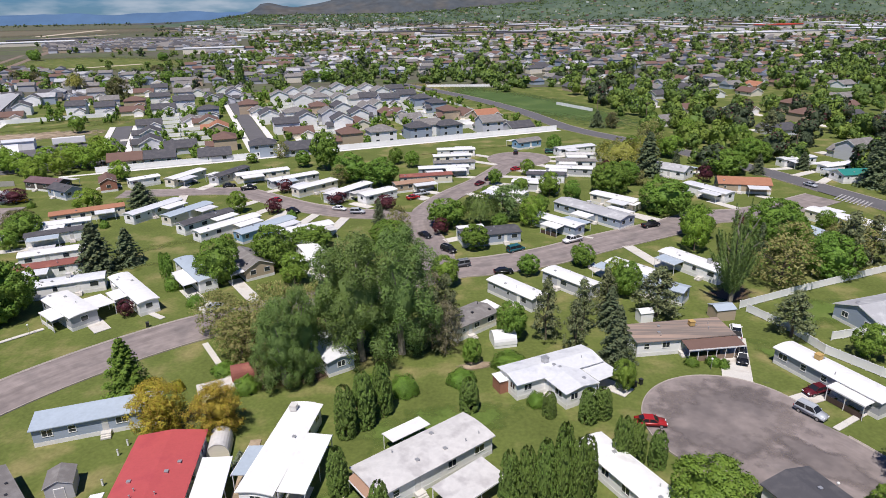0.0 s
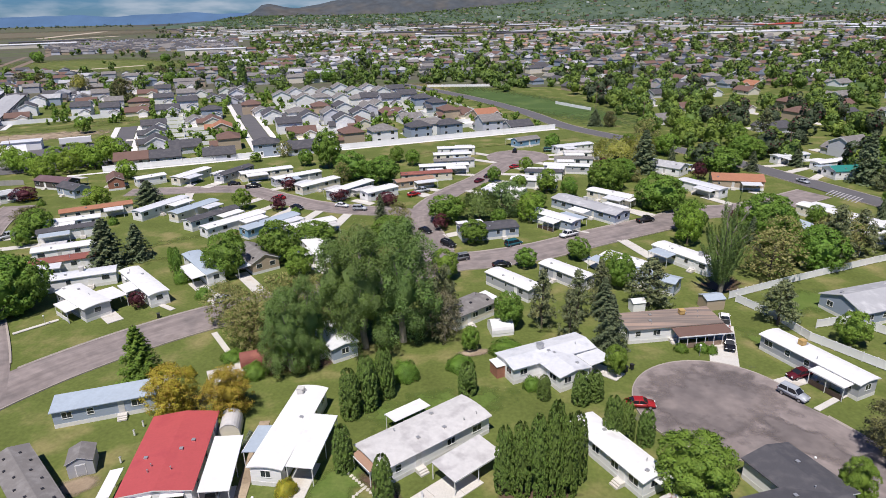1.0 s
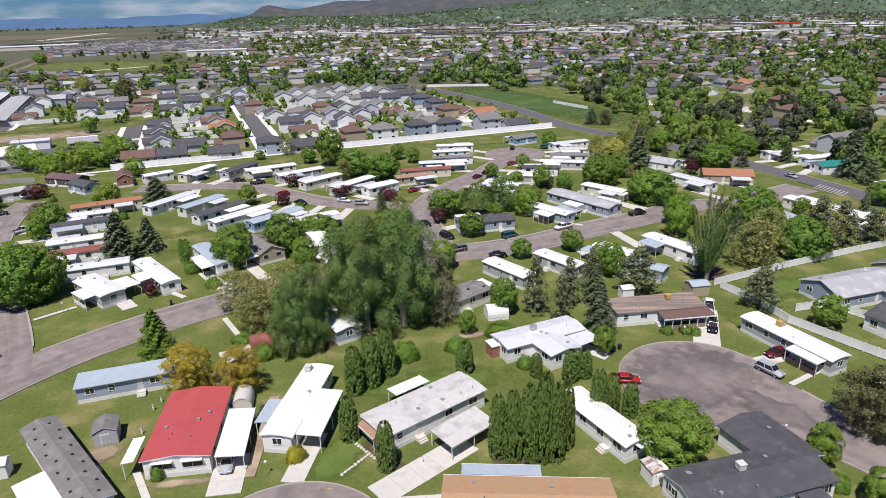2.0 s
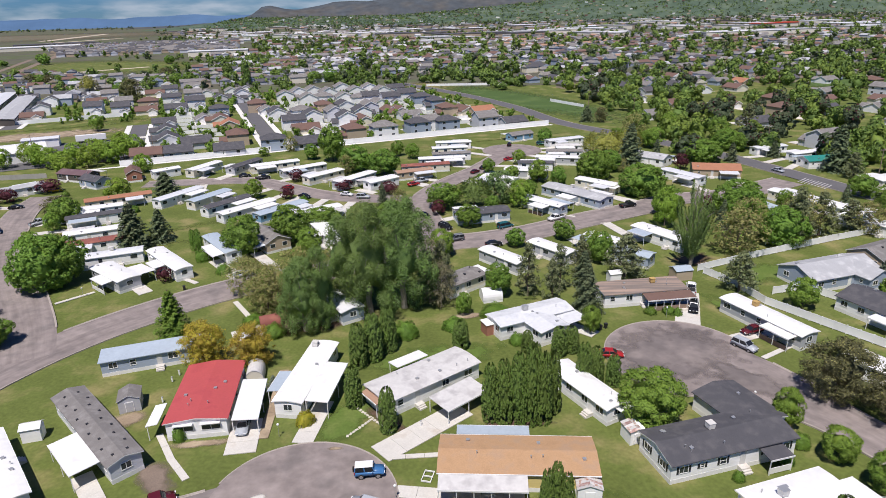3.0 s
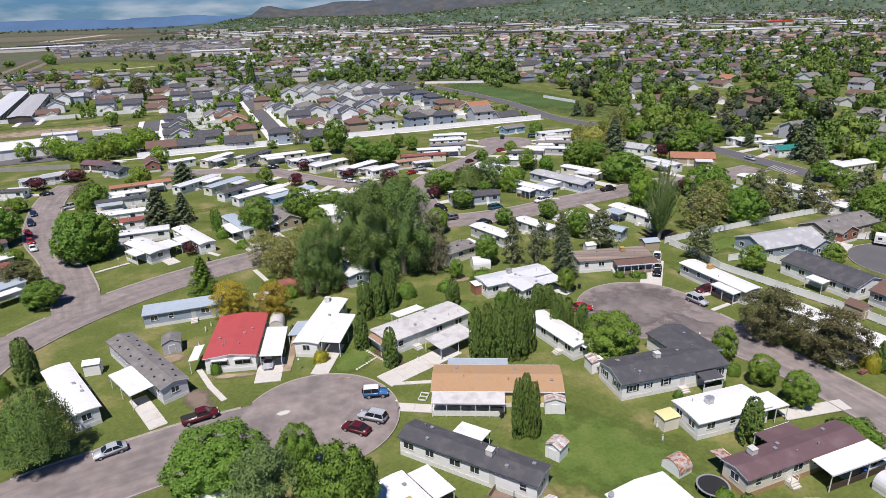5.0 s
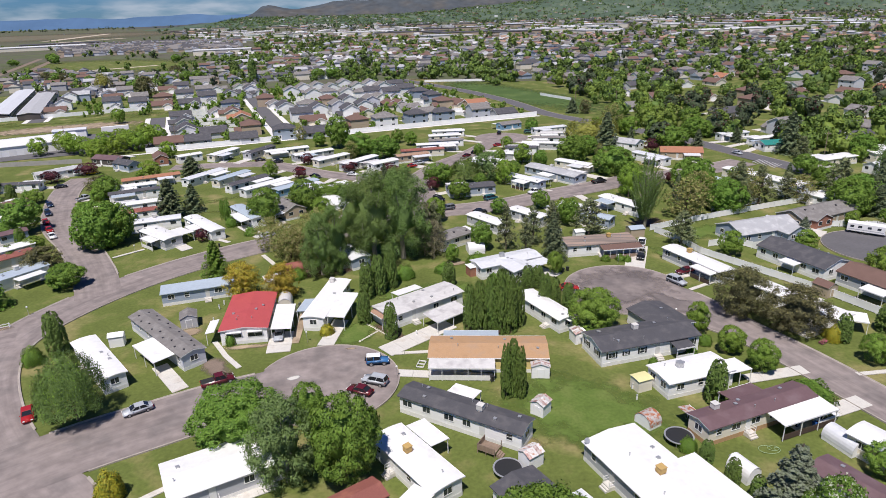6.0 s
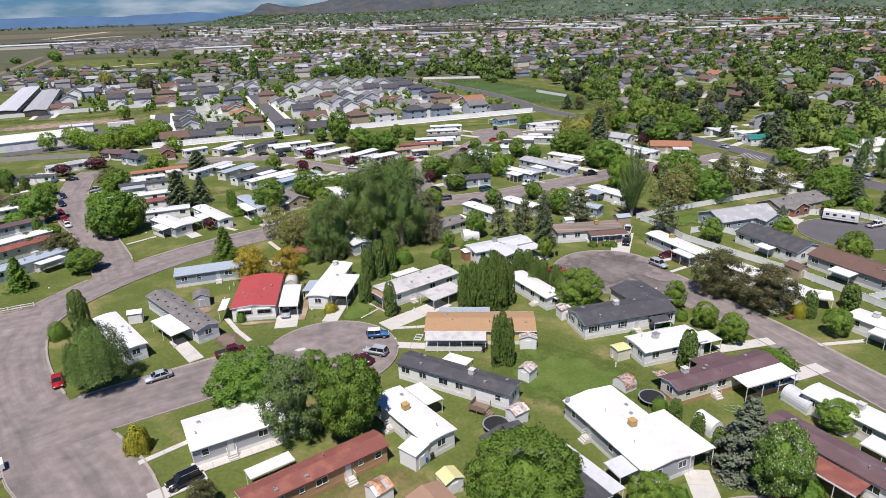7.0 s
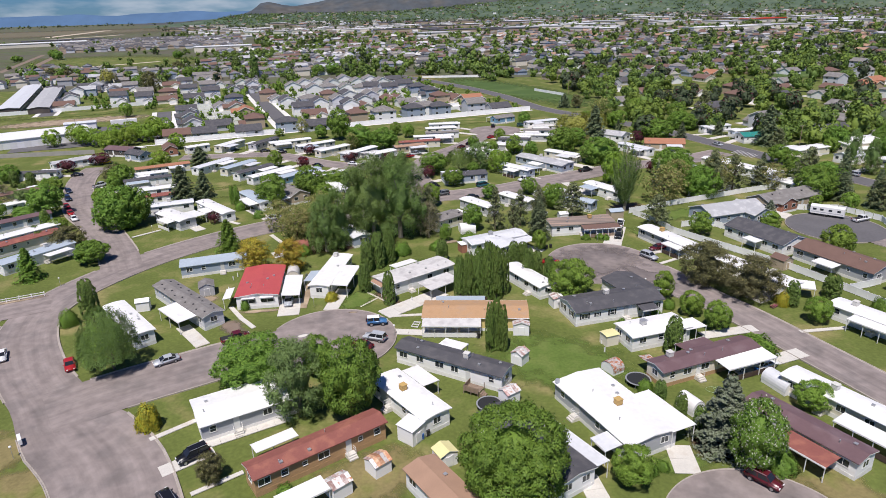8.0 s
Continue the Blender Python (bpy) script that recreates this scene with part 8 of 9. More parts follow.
long_wall(suburb(-4, 0), suburb(208, 0), 2.4, "long white vinyl wall behind the subdivision's first row")
long_wall((-330, 330), (-204, 386), 2.4, "white vinyl wall along the subdivision's far block")
for s in (28, 97, 163):
    for v in np.arange(26, 165, 15.0):
        long_wall(suburb(s - 15, v), suburb(s + 15, v), 1.8, "white vinyl fence between back yards", bay=15.0)
    long_wall(suburb(s, 24), suburb(s, 165), 1.8, "white vinyl fence along back yards", bay=15.0)
for s, a, b in ((20, 24, 60), (84, 24, 110), (106, 40, 120), (150, 30, 130), (176, 26, 70)):
    patch("concrete_apron", *suburb(s, (a + b) / 2), 111, b - a, 7.0, PALE_CONCRETE, "pale concrete drives between houses", 0.03)
patch("concrete_apron", *suburb(96, -1.6), 21, 226, 2.4, PALE_CONCRETE, "pale concrete strip along the white wall", 0.03)
patch("verge", *suburb(108, -14), 21, 210, 22, GRASS, "open yellow-green verge before the white wall", 0.012, 0.0)
# green field beyond the subdivision
patch("field", 57, 418, -64, 214, 52, FIELD, "green crop field", 0.014, 0.1)
patch("field", 0, 506, -60, 80, 40, DRY_GRASS, "mown yellow-green field strip", 0.013, 0.2)
long_wall((93, 372), (77, 403), 1.8, "white vinyl fence along the field")
long_wall((40, 334), (-22, 505), 1.2, "pale rail along the field road")
long_wall((-8, 515), (60, 508), 1.8, "white vinyl fence at the field's far end")

# ---- wooded older streets to the right ----
rnd2 = random.Random(9)
SPOTS = []


def free(x, y, gap):
    return not on_road(x, y, 3) and all(abs(x - a) > gap or abs(y - b) > gap for a, b in SPOTS)


def in_field(x, y):
    p = Vector((x - 50, y - 408))
    d = Vector((math.cos(radians(-66)), math.sin(radians(-66))))
    return abs(p.dot(d)) < 114 and abs(p.x * d.y - p.y * d.x) < 27


for row in range(8):
    for col in range(9):
        x, y = 118 + 32 * col + 13 * (row % 2) + rnd2.uniform(-5, 5) + row * 4, 252 + 36 * row + rnd2.uniform(-6, 6)
        if x > 0.80 * y + 60 or in_field(x, y) or on_road(x, y, 9) or rnd2.random() < 0.25:
            continue
        ob = copy_thing(LOOKS[rnd2.choice((1, 3, 5, 7, 0, 3, 7, 6, 4))], pose(x, y, 0, 0, 0, rnd2.choice((21, 201, 111, 291))))
        ob["group"] = "houses among the trees"
        SPOTS.append((x, y))
WOODS = []
for x, y in ((188, 214), (208, 238), (168, 238), (203, 196), (228, 222), (212, 172), (236, 196), (204, 150)):
    ob = copy_thing(LOOKS[rnd2.choice((7, 3, 0, 7, 6))], pose(x, y, 0, 0, 0, rnd2.choice((21, 201, 111))))
    ob["group"] = "houses among the trees"
    SPOTS.append((x, y))
SPOTS += [(181, 183), (163, 161), (178, 152), (170, 138), (155, 176)]
for k in range(370):
    y = rnd2.uniform(0, 1) * 350 + 205
    x = rnd2.uniform(100, 0.80 * y + 70)
    if free(x, y, 6.5) and not (128 < x < 160 and y < 226) and not in_field(x, y):
        WOODS.append((x, y))
for k in range(120):
    x, y = rnd2.uniform(150, 215), rnd2.uniform(112, 226)
    if x < 0.80 * y + 70 and free(x, y, 8.5):
        WOODS.append((x, y))
for k in range(70):
    x, y = rnd2.uniform(98, 180), rnd2.uniform(300, 470)
    if free(x, y, 6.5) and not in_field(x, y):
        WOODS.append((x, y))
WOODS.sort(key=lambda q: q[1])
for x, y in WOODS[:20]:
    kind = rnd2.choices(("maple", "lime", "broad", "spruce", "olive", "plum", "poplar", "pine"), (6, 8, 6, 2, 2, 1, 0.6, 1))[0]
    h = {"poplar": 15, "spruce": 11, "plum": 5, "lime": 8, "maple": 8.5, "broad": 9.5, "olive": 9, "pine": 10}[kind] * rnd2.uniform(0.75, 1.2)
    tree(kind, x, y, h, h * {"poplar": 0.22, "spruce": 0.28, "broad": 0.52}.get(kind, 0.44), detail=0.3, group="trees of the old streets")

# ---- the distance: joined masses of houses, trees and halls ----
def rows_mesh(name, verts, faces, mats, index):
    me = bpy.data.meshes.new(name)
    me.from_pydata(verts, [], faces)
    for m in mats:
        me.materials.append(m)
    me.polygons.foreach_set("material_index", index)
    me.update()
    return me


def far_houses(spots, name, mats_wall, mats_roof, label):
    verts, faces, idx = [], [], []
    r = random.Random(len(spots))
    for x, y, yaw, l, w, h in spots:
        c, s = math.cos(yaw), math.sin(yaw)
        rise = w * 0.25
        base = len(verts)
        for px, py, pz in ((-l, -w, 0), (l, -w, 0), (l, w, 0), (-l, w, 0), (-l, -w, h), (l, -w, h), (l, w, h), (-l, w, h), (-l - 1, -w - 1, h - .1), (l + 1, -w - 1, h - .1), (l + 1, w + 1, h - .1), (-l - 1, w + 1, h - .1), (-l - 1, 0, h + rise), (l + 1, 0, h + rise)):
            px, py = px / 2, py / 2
            verts.append((x + px * c - py * s, y + px * s + py * c, pz))
        b = base
        faces += [(b, b + 1, b + 5, b + 4), (b + 1, b + 2, b + 6, b + 5), (b + 2, b + 3, b + 7, b + 6), (b + 3, b, b + 4, b + 7), (b + 8, b + 9, b + 13, b + 12), (b + 10, b + 11, b + 12, b + 13), (b + 9, b + 10, b + 13), (b + 11, b + 8, b + 12)]
        wm, rm = r.randrange(len(mats_wall)), len(mats_wall) + r.randrange(len(mats_roof))
        idx += [wm] * 4 + [rm] * 2 + [wm] * 2
    ob = new(name, rows_mesh(name, verts, faces, list(mats_wall) + list(mats_roof), idx))
    return tagged(ob, label, "houses", kind="stuff")


def far_trees(spots, name, mats, label, sprays=16, size=0.42, pick=0.35):
    """Many small uneven crowns in one mesh, each of several lobes of leaf clumps."""
    rng = np.random.default_rng(len(spots))
    c, q, s, cv, cf = [], [], [], [], []
    forms = [ball(0, 0, 0, 1, 1, 7 * k, 0.6, 1 if sprays < 60 else 2) for k in range(6)]
    for k, (x, y, h, r) in enumerate(spots):
        fv, ff = forms[k % 6]
        cf += [[i + len(cv) for i in f] for f in ff]
        cv += [(x + p[0] * r * 0.45, y + p[1] * r * 0.45, h * 0.43 + p[2] * h * 0.27) for p in fv]
        lobes = rng.normal(0, 1, (9, 3))
        lobes /= np.linalg.norm(lobes, axis=1)[:, None]
        which = rng.integers(0, 9, sprays)
        d = rng.normal(0, 1, (sprays, 3)) + 0.8 * lobes[which]
        d /= np.linalg.norm(d, axis=1)[:, None]
        p = lobes[which] * 0.62 + d * 0.38
        c.append(np.c_[x + p[:, 0] * r, y + p[:, 1] * r, np.maximum(h * 0.5 + p[:, 2] * h * 0.5, 0.3)])
        q.append(d + (0, 0, 0.3))
        s.append(np.full(sprays, r * size))
    me = leaf_mesh(name, np.concatenate(c), np.concatenate(q), np.concatenate(s), mats, 3, (cv, cf), pick)
    return tagged(new(name, me), label, "trees", kind="stuff")


rnd3 = random.Random(21)
DARKS = (ROOFS["dark"], ROOFS["grey"], ROOFS["dark"], ROOFS["brown"], ROOFS["lightgrey"], ROOFS["grey"])
MIXED = (ROOFS["grey"], ROOFS["brown"], ROOFS["brown"], ROOFS["dark"], ROOFS["lightgrey"], ROOFS["tan"], ROOFS["grey"])
PALE = (WALLS["white"], WALLS["cream"], WALLS["tan"], WALLS["grey"], WALLS["bluegrey"], WALLS["grey"])


def blockfield(x0, x1, y0, y1, du, dv, share, spread=3.0):
    """House places on a slightly irregular street grid."""
    out = []
    for y in np.arange(y0, y1, dv):
        for x in np.arange(x0, x1, du):
            if rnd3.random() > share:
                continue
            px, py = x + rnd3.uniform(-spread, spread), y + 0.18 * (x - x0) + rnd3.uniform(-spread, spread)
            out.append((px, py))
    return out


def inside(x, y):
    return abs(x) < 0.86 * y + 60


spots = [[], [], []]
for k, (x, y) in enumerate(WOODS[20:]):
    if noise.noise((x / 26, y / 26, 3.0)) < -0.14:       # gaps over gardens and streets
        continue
    r = rnd3.uniform(2.6, 6.4)
    spots[rnd3.choices((0, 1, 2), (3.4, 2.2, 1.9))[0]].append((x, y, r * rnd3.uniform(1.7, 2.3), r))
far_trees(spots[0], "wood_trees_green", (LEAF["wood_green"], LEAF["wood_bright"]), "green street trees among older houses", 520, 0.128)
far_trees(spots[1], "wood_trees_bright", (LEAF["wood_bright"], LEAF["wood_green"]), "bright green street trees among older houses", 520, 0.128, 0.15)
far_trees(spots[2], "wood_trees_dark", (LEAF["wood_dark"], LEAF["plum"]), "darker street trees among older houses", 520, 0.128, 0.08)
def open_land(x, y):
    """West of the dirt road, on the fallow field and the brown plain, or at the storage buildings."""
    p = Vector((x + 440, y - 850))
    along, across = p.x * 0.86 - p.y * 0.51, p.y * 0.86 + p.x * 0.51
    q = Vector((x + 306, y - 424))
    return (x < -395 - (y - 514) * 0.46 and y < 1500) or (abs(along) < 190 and abs(across) < 105) or (x < -0.42 * y and y > 1500) or (abs(q.dot(Vector((-0.43, 0.9)))) < 110 and abs(q.x * 0.9 + q.y * 0.43) < 34)


young = []
for k in range(700):
    x, y = suburb(rnd3.uniform(-140, 205), rnd3.uniform(6, 235))
    if all(math.hypot(x - a, y - b) > 7.5 for a, b in SUBURB_SPOTS) and not on_road(x, y, 4) and not any(abs((x + 133.2) * U.x + (y - 238.5) * U.y - q) < 5 for q in STREETS) and not (suburb(-8, 0)[0] > x and y < 360) and not open_land(x, y):
        r = rnd3.uniform(1.2, 2.4)
        young.append((x, y, r * rnd3.uniform(2.0, 3.0), r))
far_trees(young, "young_trees", (LEAF["maple"], LEAF["green"]), "young garden trees of the subdivision", 100, 0.29)

patch("town_ground", 0, 2700, 0, 8600, 4400, URBAN, "worn mixed ground of the distant town", 0.004, 0.0)


houses = []
for x, y in blockfield(60, 330, 440, 560, 20, 26, 0.85):
    if not in_field(x, y) and not on_road(x, y, 8) and inside(x, y) and x > 50 + (560 - y) * 0.5:
        houses.append((x, y, radians(rnd3.choice((21, 111))), 13, 10, 3.2))
for x, y in blockfield(-700, -120, 470, 690, 17, 26, 0.9):
    if inside(x, y) and (Vector((x + 133, y - 238)).dot(V) > 285 or Vector((x + 133, y - 238)).dot(U) < -128) and not (y < 520 and x > -190 and Vector((x + 133, y - 238)).dot(V) < 285):
        houses.append((x, y, radians(rnd3.choice((21, 111))), 12, 9, rnd3.choice((3, 5.4))))
for uu in np.arange(-330, -28, 17):
    for vv in np.arange(140, 300, 16):
        x, y = suburb(uu + rnd3.uniform(-2, 2), vv + rnd3.uniform(-2, 2))
        if inside(x, y) and (vv > 236 or uu < -148) and rnd3.random() < 0.86:
            houses.append((x, y, radians(rnd3.choice((21, 111))), 13, 10, rnd3.choice((3, 5.4))))
for x, y in blockfield(-190, 330, 560, 900, 20, 32, 0.75):
    if inside(x, y):
        houses.append((x, y, radians(rnd3.choice((21, 111))), 13, 9, rnd3.choice((3, 5.4))))
estate = []
for x, y in blockfield(-1100, -300, 1020, 1560, 14, 27, 0.9):
    if -0.59 * y < x < -0.29 * y - 20:
        estate.append((x, y, radians(rnd3.choice((21, 111))), 13, 11, 4.6))
houses = [q for q in houses if q[1] > 1000 or not open_land(q[0], q[1])]
far_houses(estate, "far_estate", (WALLS["grey"], WALLS["palegrey"], WALLS["tan"]), (ROOFS["dark"], ROOFS["dark"], ROOFS["grey"]), "dense estate of dark-roofed houses in the distance")
far_houses(houses, "far_houses_grey", PALE, DARKS, "rows of grey-roofed houses in the distance")
houses = []
for x, y in blockfield(150, 1300, 560, 1350, 25, 38, 0.72, 7):
    if inside(x, y):
        houses.append((x, y, radians(rnd3.choice((21, 111))), 14, 9, 3.2))
for x, y in blockfield(-250, 400, 900, 1450, 26, 36, 0.6, 7):
    if inside(x, y):
        houses.append((x, y, radians(rnd3.choice((21, 111))), 14, 9, 3.2))
for k in range(900):
    y = rnd3.uniform(1400, 3600)
    x = rnd3.uniform(-0.8 * y, 0.85 * y)
    if x < -0.22 * y and (rnd3.random() < 0.7 or open_land(x, y)):
        continue
    houses.append((x, y, rnd3.uniform(0, 3), rnd3.uniform(12, 26), rnd3.uniform(9, 14), 4))
far_houses(houses, "far_houses_mixed", PALE, MIXED, "older houses with mixed roofs in the distance")
pale = []
for k in range(320):
    y = 760 + 1500 * rnd3.random() ** 1.3
    x = rnd3.uniform(-0.36 * y, 0.12 * y)
    if not open_land(x, y):
        pale.append((x, y, radians(rnd3.choice((21, 111))), rnd3.uniform(12, 26), rnd3.uniform(9, 13), rnd3.choice((3.2, 5.4))))
far_houses(pale, "far_houses_pale", (WALLS["white"], WALLS["tan"], WALLS["palegrey"], WALLS["grey"]), (ROOFS["aged"], ROOFS["lightgrey"], ROOFS["grey"], ROOFS["grey"], ROOFS["brown"]), "pale-roofed houses and shops in the distance")
halls = []
for k in range(64):
    y = rnd3.uniform(1300, 2600)
    x = rnd3.uniform(-0.12 * y, 0.85 * y)
    halls.append((x, y, radians(21 + rnd3.choice((0, 90))), rnd3.uniform(40, 130), rnd3.uniform(25, 60), rnd3.uniform(6, 10)))
for k in range(34):
    y = rnd3.uniform(1700, 3400)
    halls.append((rnd3.uniform(-0.40 * y, -0.1 * y), y, radians(21), rnd3.uniform(40, 110), rnd3.uniform(20, 40), 6))
halls += [(209, 1515, radians(8), 190, 60, 9), (90, 1480, radians(8), 150, 55, 9), (588, 1250, radians(10), 170, 45, 8), (720, 1290, radians(10), 130, 45, 8), (-870, 1400, radians(30), 190, 60, 7), (-905, 1560, radians(30), 170, 60, 7),
          (-347, 1030, radians(14), 90, 28, 8), (1000, 1560, radians(12), 160, 40, 8), (330, 1640, radians(8), 200, 40, 8), (-60, 1640, radians(8), 180, 45, 8), (-190, 1750, radians(8), 160, 40, 8)]


def far_hall(x, y, yaw, l, w, h, kind):
    """A flat-roofed store or warehouse: walls, and a roof slab with a low parapet."""
    roof, text = (("white", "white"), ("lightgrey", "light grey"), ("aged", "stained white"), ("dark", "charcoal"), ("silver", "silver"))[kind]
    ob = thing("commercial_hall", text + " flat-roofed store in the distant town", "commercial building", x, y, math.degrees(yaw))
    part("wall", boxes((-l / 2, l / 2, -w / 2, w / 2, -0.2, h)), WALLS["cream" if kind < 3 else "tan"], ob)
    part("roof", boxes((-l / 2 - 0.6, l / 2 + 0.6, -w / 2 - 0.6, w / 2 + 0.6, h, h + 0.8)), ROOFS[roof], ob)


rnd_h = random.Random(2)
for spot in halls:
    far_hall(*spot, rnd_h.choices(range(5), (4, 2, 2, 3, 1))[0])
red_hall = thing("store_building", "long commercial hall with a bright red-orange roof", "building", 860, 1660, 21)
part("wall", boxes((-60, 60, -20, 20, 0, 8)), WALLS["cream"], red_hall)
part("roof", boxes((-61, 61, -21, 21, 8, 10)), material("red_orange_roof", (0.62, 0.07, 0.03), 0.5, vary=0.06, scale=10), red_hall)

spots = []
for k in range(1200):
    y = 470 + 1900 * rnd3.random() ** 1.25
    x = rnd3.uniform(0.02 * y, 0.86 * y)
    r = rnd3.uniform(3.0, 6.5)
    spots.append((x, y, r * rnd3.uniform(1.5, 2.4), r))
for k in range(950):
    y = 500 + 1500 * rnd3.random() ** 1.1
    x = rnd3.uniform(-0.82 * y, 0.02 * y)
    r = rnd3.uniform(2.5, 5.0)
    spots.append((x, y, r * rnd3.uniform(1.5, 2.6), r))
for k in range(420):
    y = 560 + 900 * rnd3.random()
    x = rnd3.uniform(-0.36 * y, 0.05 * y)
    r = rnd3.uniform(3.0, 6.0)
    spots.append((x, y, r * rnd3.uniform(1.4, 2.3), r))
spots = [q for q in spots if not (in_field(q[0], q[1]) or (q[0] < -330 and open_land(q[0], q[1]) and rnd3.random() < 0.93) or (-0.60 * q[1] < q[0] < -0.28 * q[1] and 1020 < q[1] < 1560 and rnd3.random() < 0.8))]
far_trees([q for q in spots if q[1] < 880], "far_trees_near", (LEAF["wood_green"], LEAF["wood_bright"]), "green tree crowns beyond the estate", 120, 0.25)
spots = [q for q in spots if q[1] >= 880]
far_trees(spots, "far_trees_green", (LEAF["wood_green"], LEAF["wood_bright"]), "broad green tree crowns in the distance", 40, 0.44)
spots = []
for k in range(650):
    y = 520 + 1900 * rnd3.random()
    x = rnd3.uniform(-0.5 * y, 0.86 * y)
    if open_land(x, y) or (x < -0.28 * y and 1000 < y < 1560):
        continue
    r = rnd3.uniform(2.5, 5.0)
    spots.append((x, y, r * rnd3.uniform(2.0, 3.2), r))
far_trees(spots, "far_trees_dark", (LEAF["wood_dark"], LEAF["wood_green"]), "darker trees in the distance", 34, 0.46)
spots = []
for k in range(1800):
    y = 2300 + 1900 * rnd3.random()
    x = rnd3.uniform(-0.85 * y, 0.85 * y)
    if x < -0.2 * y and y < 3650 and (rnd3.random() < 0.6 or open_land(x, y)):
        continue
    r = rnd3.uniform(5, 11)
    spots.append((x, y, r * rnd3.uniform(1.0, 1.6), r))
far_trees(spots, "far_trees_hazy", (LEAF["wood_dark"], LEAF["wood_green"]), "belts of trees towards the horizon", 8)

# open ground on the left
patch("bare_ground", -222, 318, 21, 90, 26, EARTH, "bare sandy lot", 0.012, 0.5)
patch("field", -230, 352, 21, 110, 26, GRASS, "rough green lot", 0.011, 0.2)
patch("field", -440, 850, -31, 360, 190, GRASS, "rough green fallow field", 0.010, 0.3)
patch("bare_ground", -425, 770, 44, 150, 12, PALE_EARTH, "pale dirt strip", 0.016)
patch("bare_ground", -560, 880, 113, 380, 9, DIRT, "worn dirt track", 0.014)
patch("bare_ground", -588, 880, 113, 380, 8, DIRT, "worn dirt track", 0.0142)
patch("bare_ground", -700, 1217, 112, 400, 14, DIRT, "long dirt track", 0.0145)
patch("field", -1700, 2400, 20, 1700, 1100, PLAIN, "brown open plain", 0.012, 0.2)
patch("field", -560, 1760, 14, 900, 240, FIELD, "flat green meadow", 0.013, 0.2)
patch("bare_ground", -1275, 2370, 103, 780, 34, PALE_EARTH, "pale dirt road over the plain", 0.016)
patch("bare_ground", -1040, 1930, 75, 330, 30, PALE_EARTH, "pale dirt yard", 0.017)
patch("field", 318, 470, 21, 120, 60, FIELD, "green playing field", 0.012, 0.2)
patch("yard", -182, 266, 21, 70, 60, DARK_ASPHALT, "asphalt storage yard", 0.016, 0.0)


def semi_trailer(x, y, yaw):
    ob = thing("semi_trailer", "long white box semi-trailer", "trailer", x, y, yaw)
    part("box", boxes((-7, 7, -1.3, 1.3, 1.2, 4.0), bevel=0.05), TRIM, ob)
    part("chassis", boxes((-6.5, 6.5, -0.5, 0.5, 0.9, 1.2)), METAL, ob)
    for px in (-5.6, -4.4, 5.2):
        for s in (-1, 1):
            bm = bmesh.new()
            vs = cylinder(bm, 0, 0, -0.15, 0.15, 0.5, sides=14)
            bmesh.ops.rotate(bm, cent=(0, 0, 0), matrix=Matrix.Rotation(radians(90), 3, "X"), verts=vs)
            part("wheel", bm, TYRE, ob).matrix_basis = pose(px, s * 1.1, 0.5)


semi_trailer(-179, 296, 24)


def long_hall(x, y, yaw, l, w, h, roof, wall, label):
    ob = thing("warehouse", label, "warehouse", x, y, yaw)
    part("wall", extruded([(-w / 2, 0)] + roof_profile(w, h, w * 0.06, "gable") + [(w / 2, 0)], -l / 2, l / 2), WALLS[wall], ob)
    part("roof", roof_body(w + 0.8, l + 0.8, h, w * 0.06, "gable", 0.25), (ROOFS[roof], TRIM), ob)
    for k in range(int(l / 6)):
        part("roller_door", boxes((-l / 2 + 2 + 6 * k, -l / 2 + 5 + 6 * k, -w / 2 - 0.05, -w / 2 + 0.03, 0, h * 0.75)), TRIM, ob)


long_hall(-216, 246, 33, 74, 26, 4.6, "white", "white", "long white flat-roofed warehouse")
long_hall(-200, 288, 24, 16, 8, 4.2, "silver", "white", "pale blue-white workshop with roller doors")
long_hall(-320, 432, 115.5, 170, 13, 4.0, "silver", "dark", "low storage building with a silver roof")
long_hall(-295, 422, 115.5, 146, 13, 4.0, "lightgrey", "dark", "low storage building with a grey roof")

long_wall((-228, 212), (-158, 219), 1.9, "weathered grey board fence before the storage yard", mat=FENCE_GREY, bay=7.0)
for kind, tx, ty, th, tr in (("dark", -230, 458, 17, 8), ("yellow_willow", -302, 536, 15, 8), ("arborvitae", -201, 602, 19, 5), ("arborvitae", -172, 561, 24, 4), ("maple", -112, 570, 10, 7), ("maple", -98, 574, 11, 8), ("maple", -82, 572, 10, 7), ("maple", -268, 520, 9, 6),
                             ("maple", -560, 917, 13, 8), ("maple", -598, 972, 12, 7), ("maple", -416, 607, 9, 7), ("dark", -394, 602, 11, 7), ("maple", -389, 611, 10, 7), ("dark", -378, 608, 10, 6), ("maple", -374, 617, 9, 6), ("maple", -343, 590, 8, 5), ("dark", -275, 636, 12, 7), ("maple", -241, 576, 11, 7), ("maple", -236, 594, 10, 6), ("maple", -606, 892, 9, 8), ("maple", -364, 872, 11, 7), ("maple", -261, 580, 9, 6)):
    tree(kind, tx, ty, th, tr, detail=0.3)

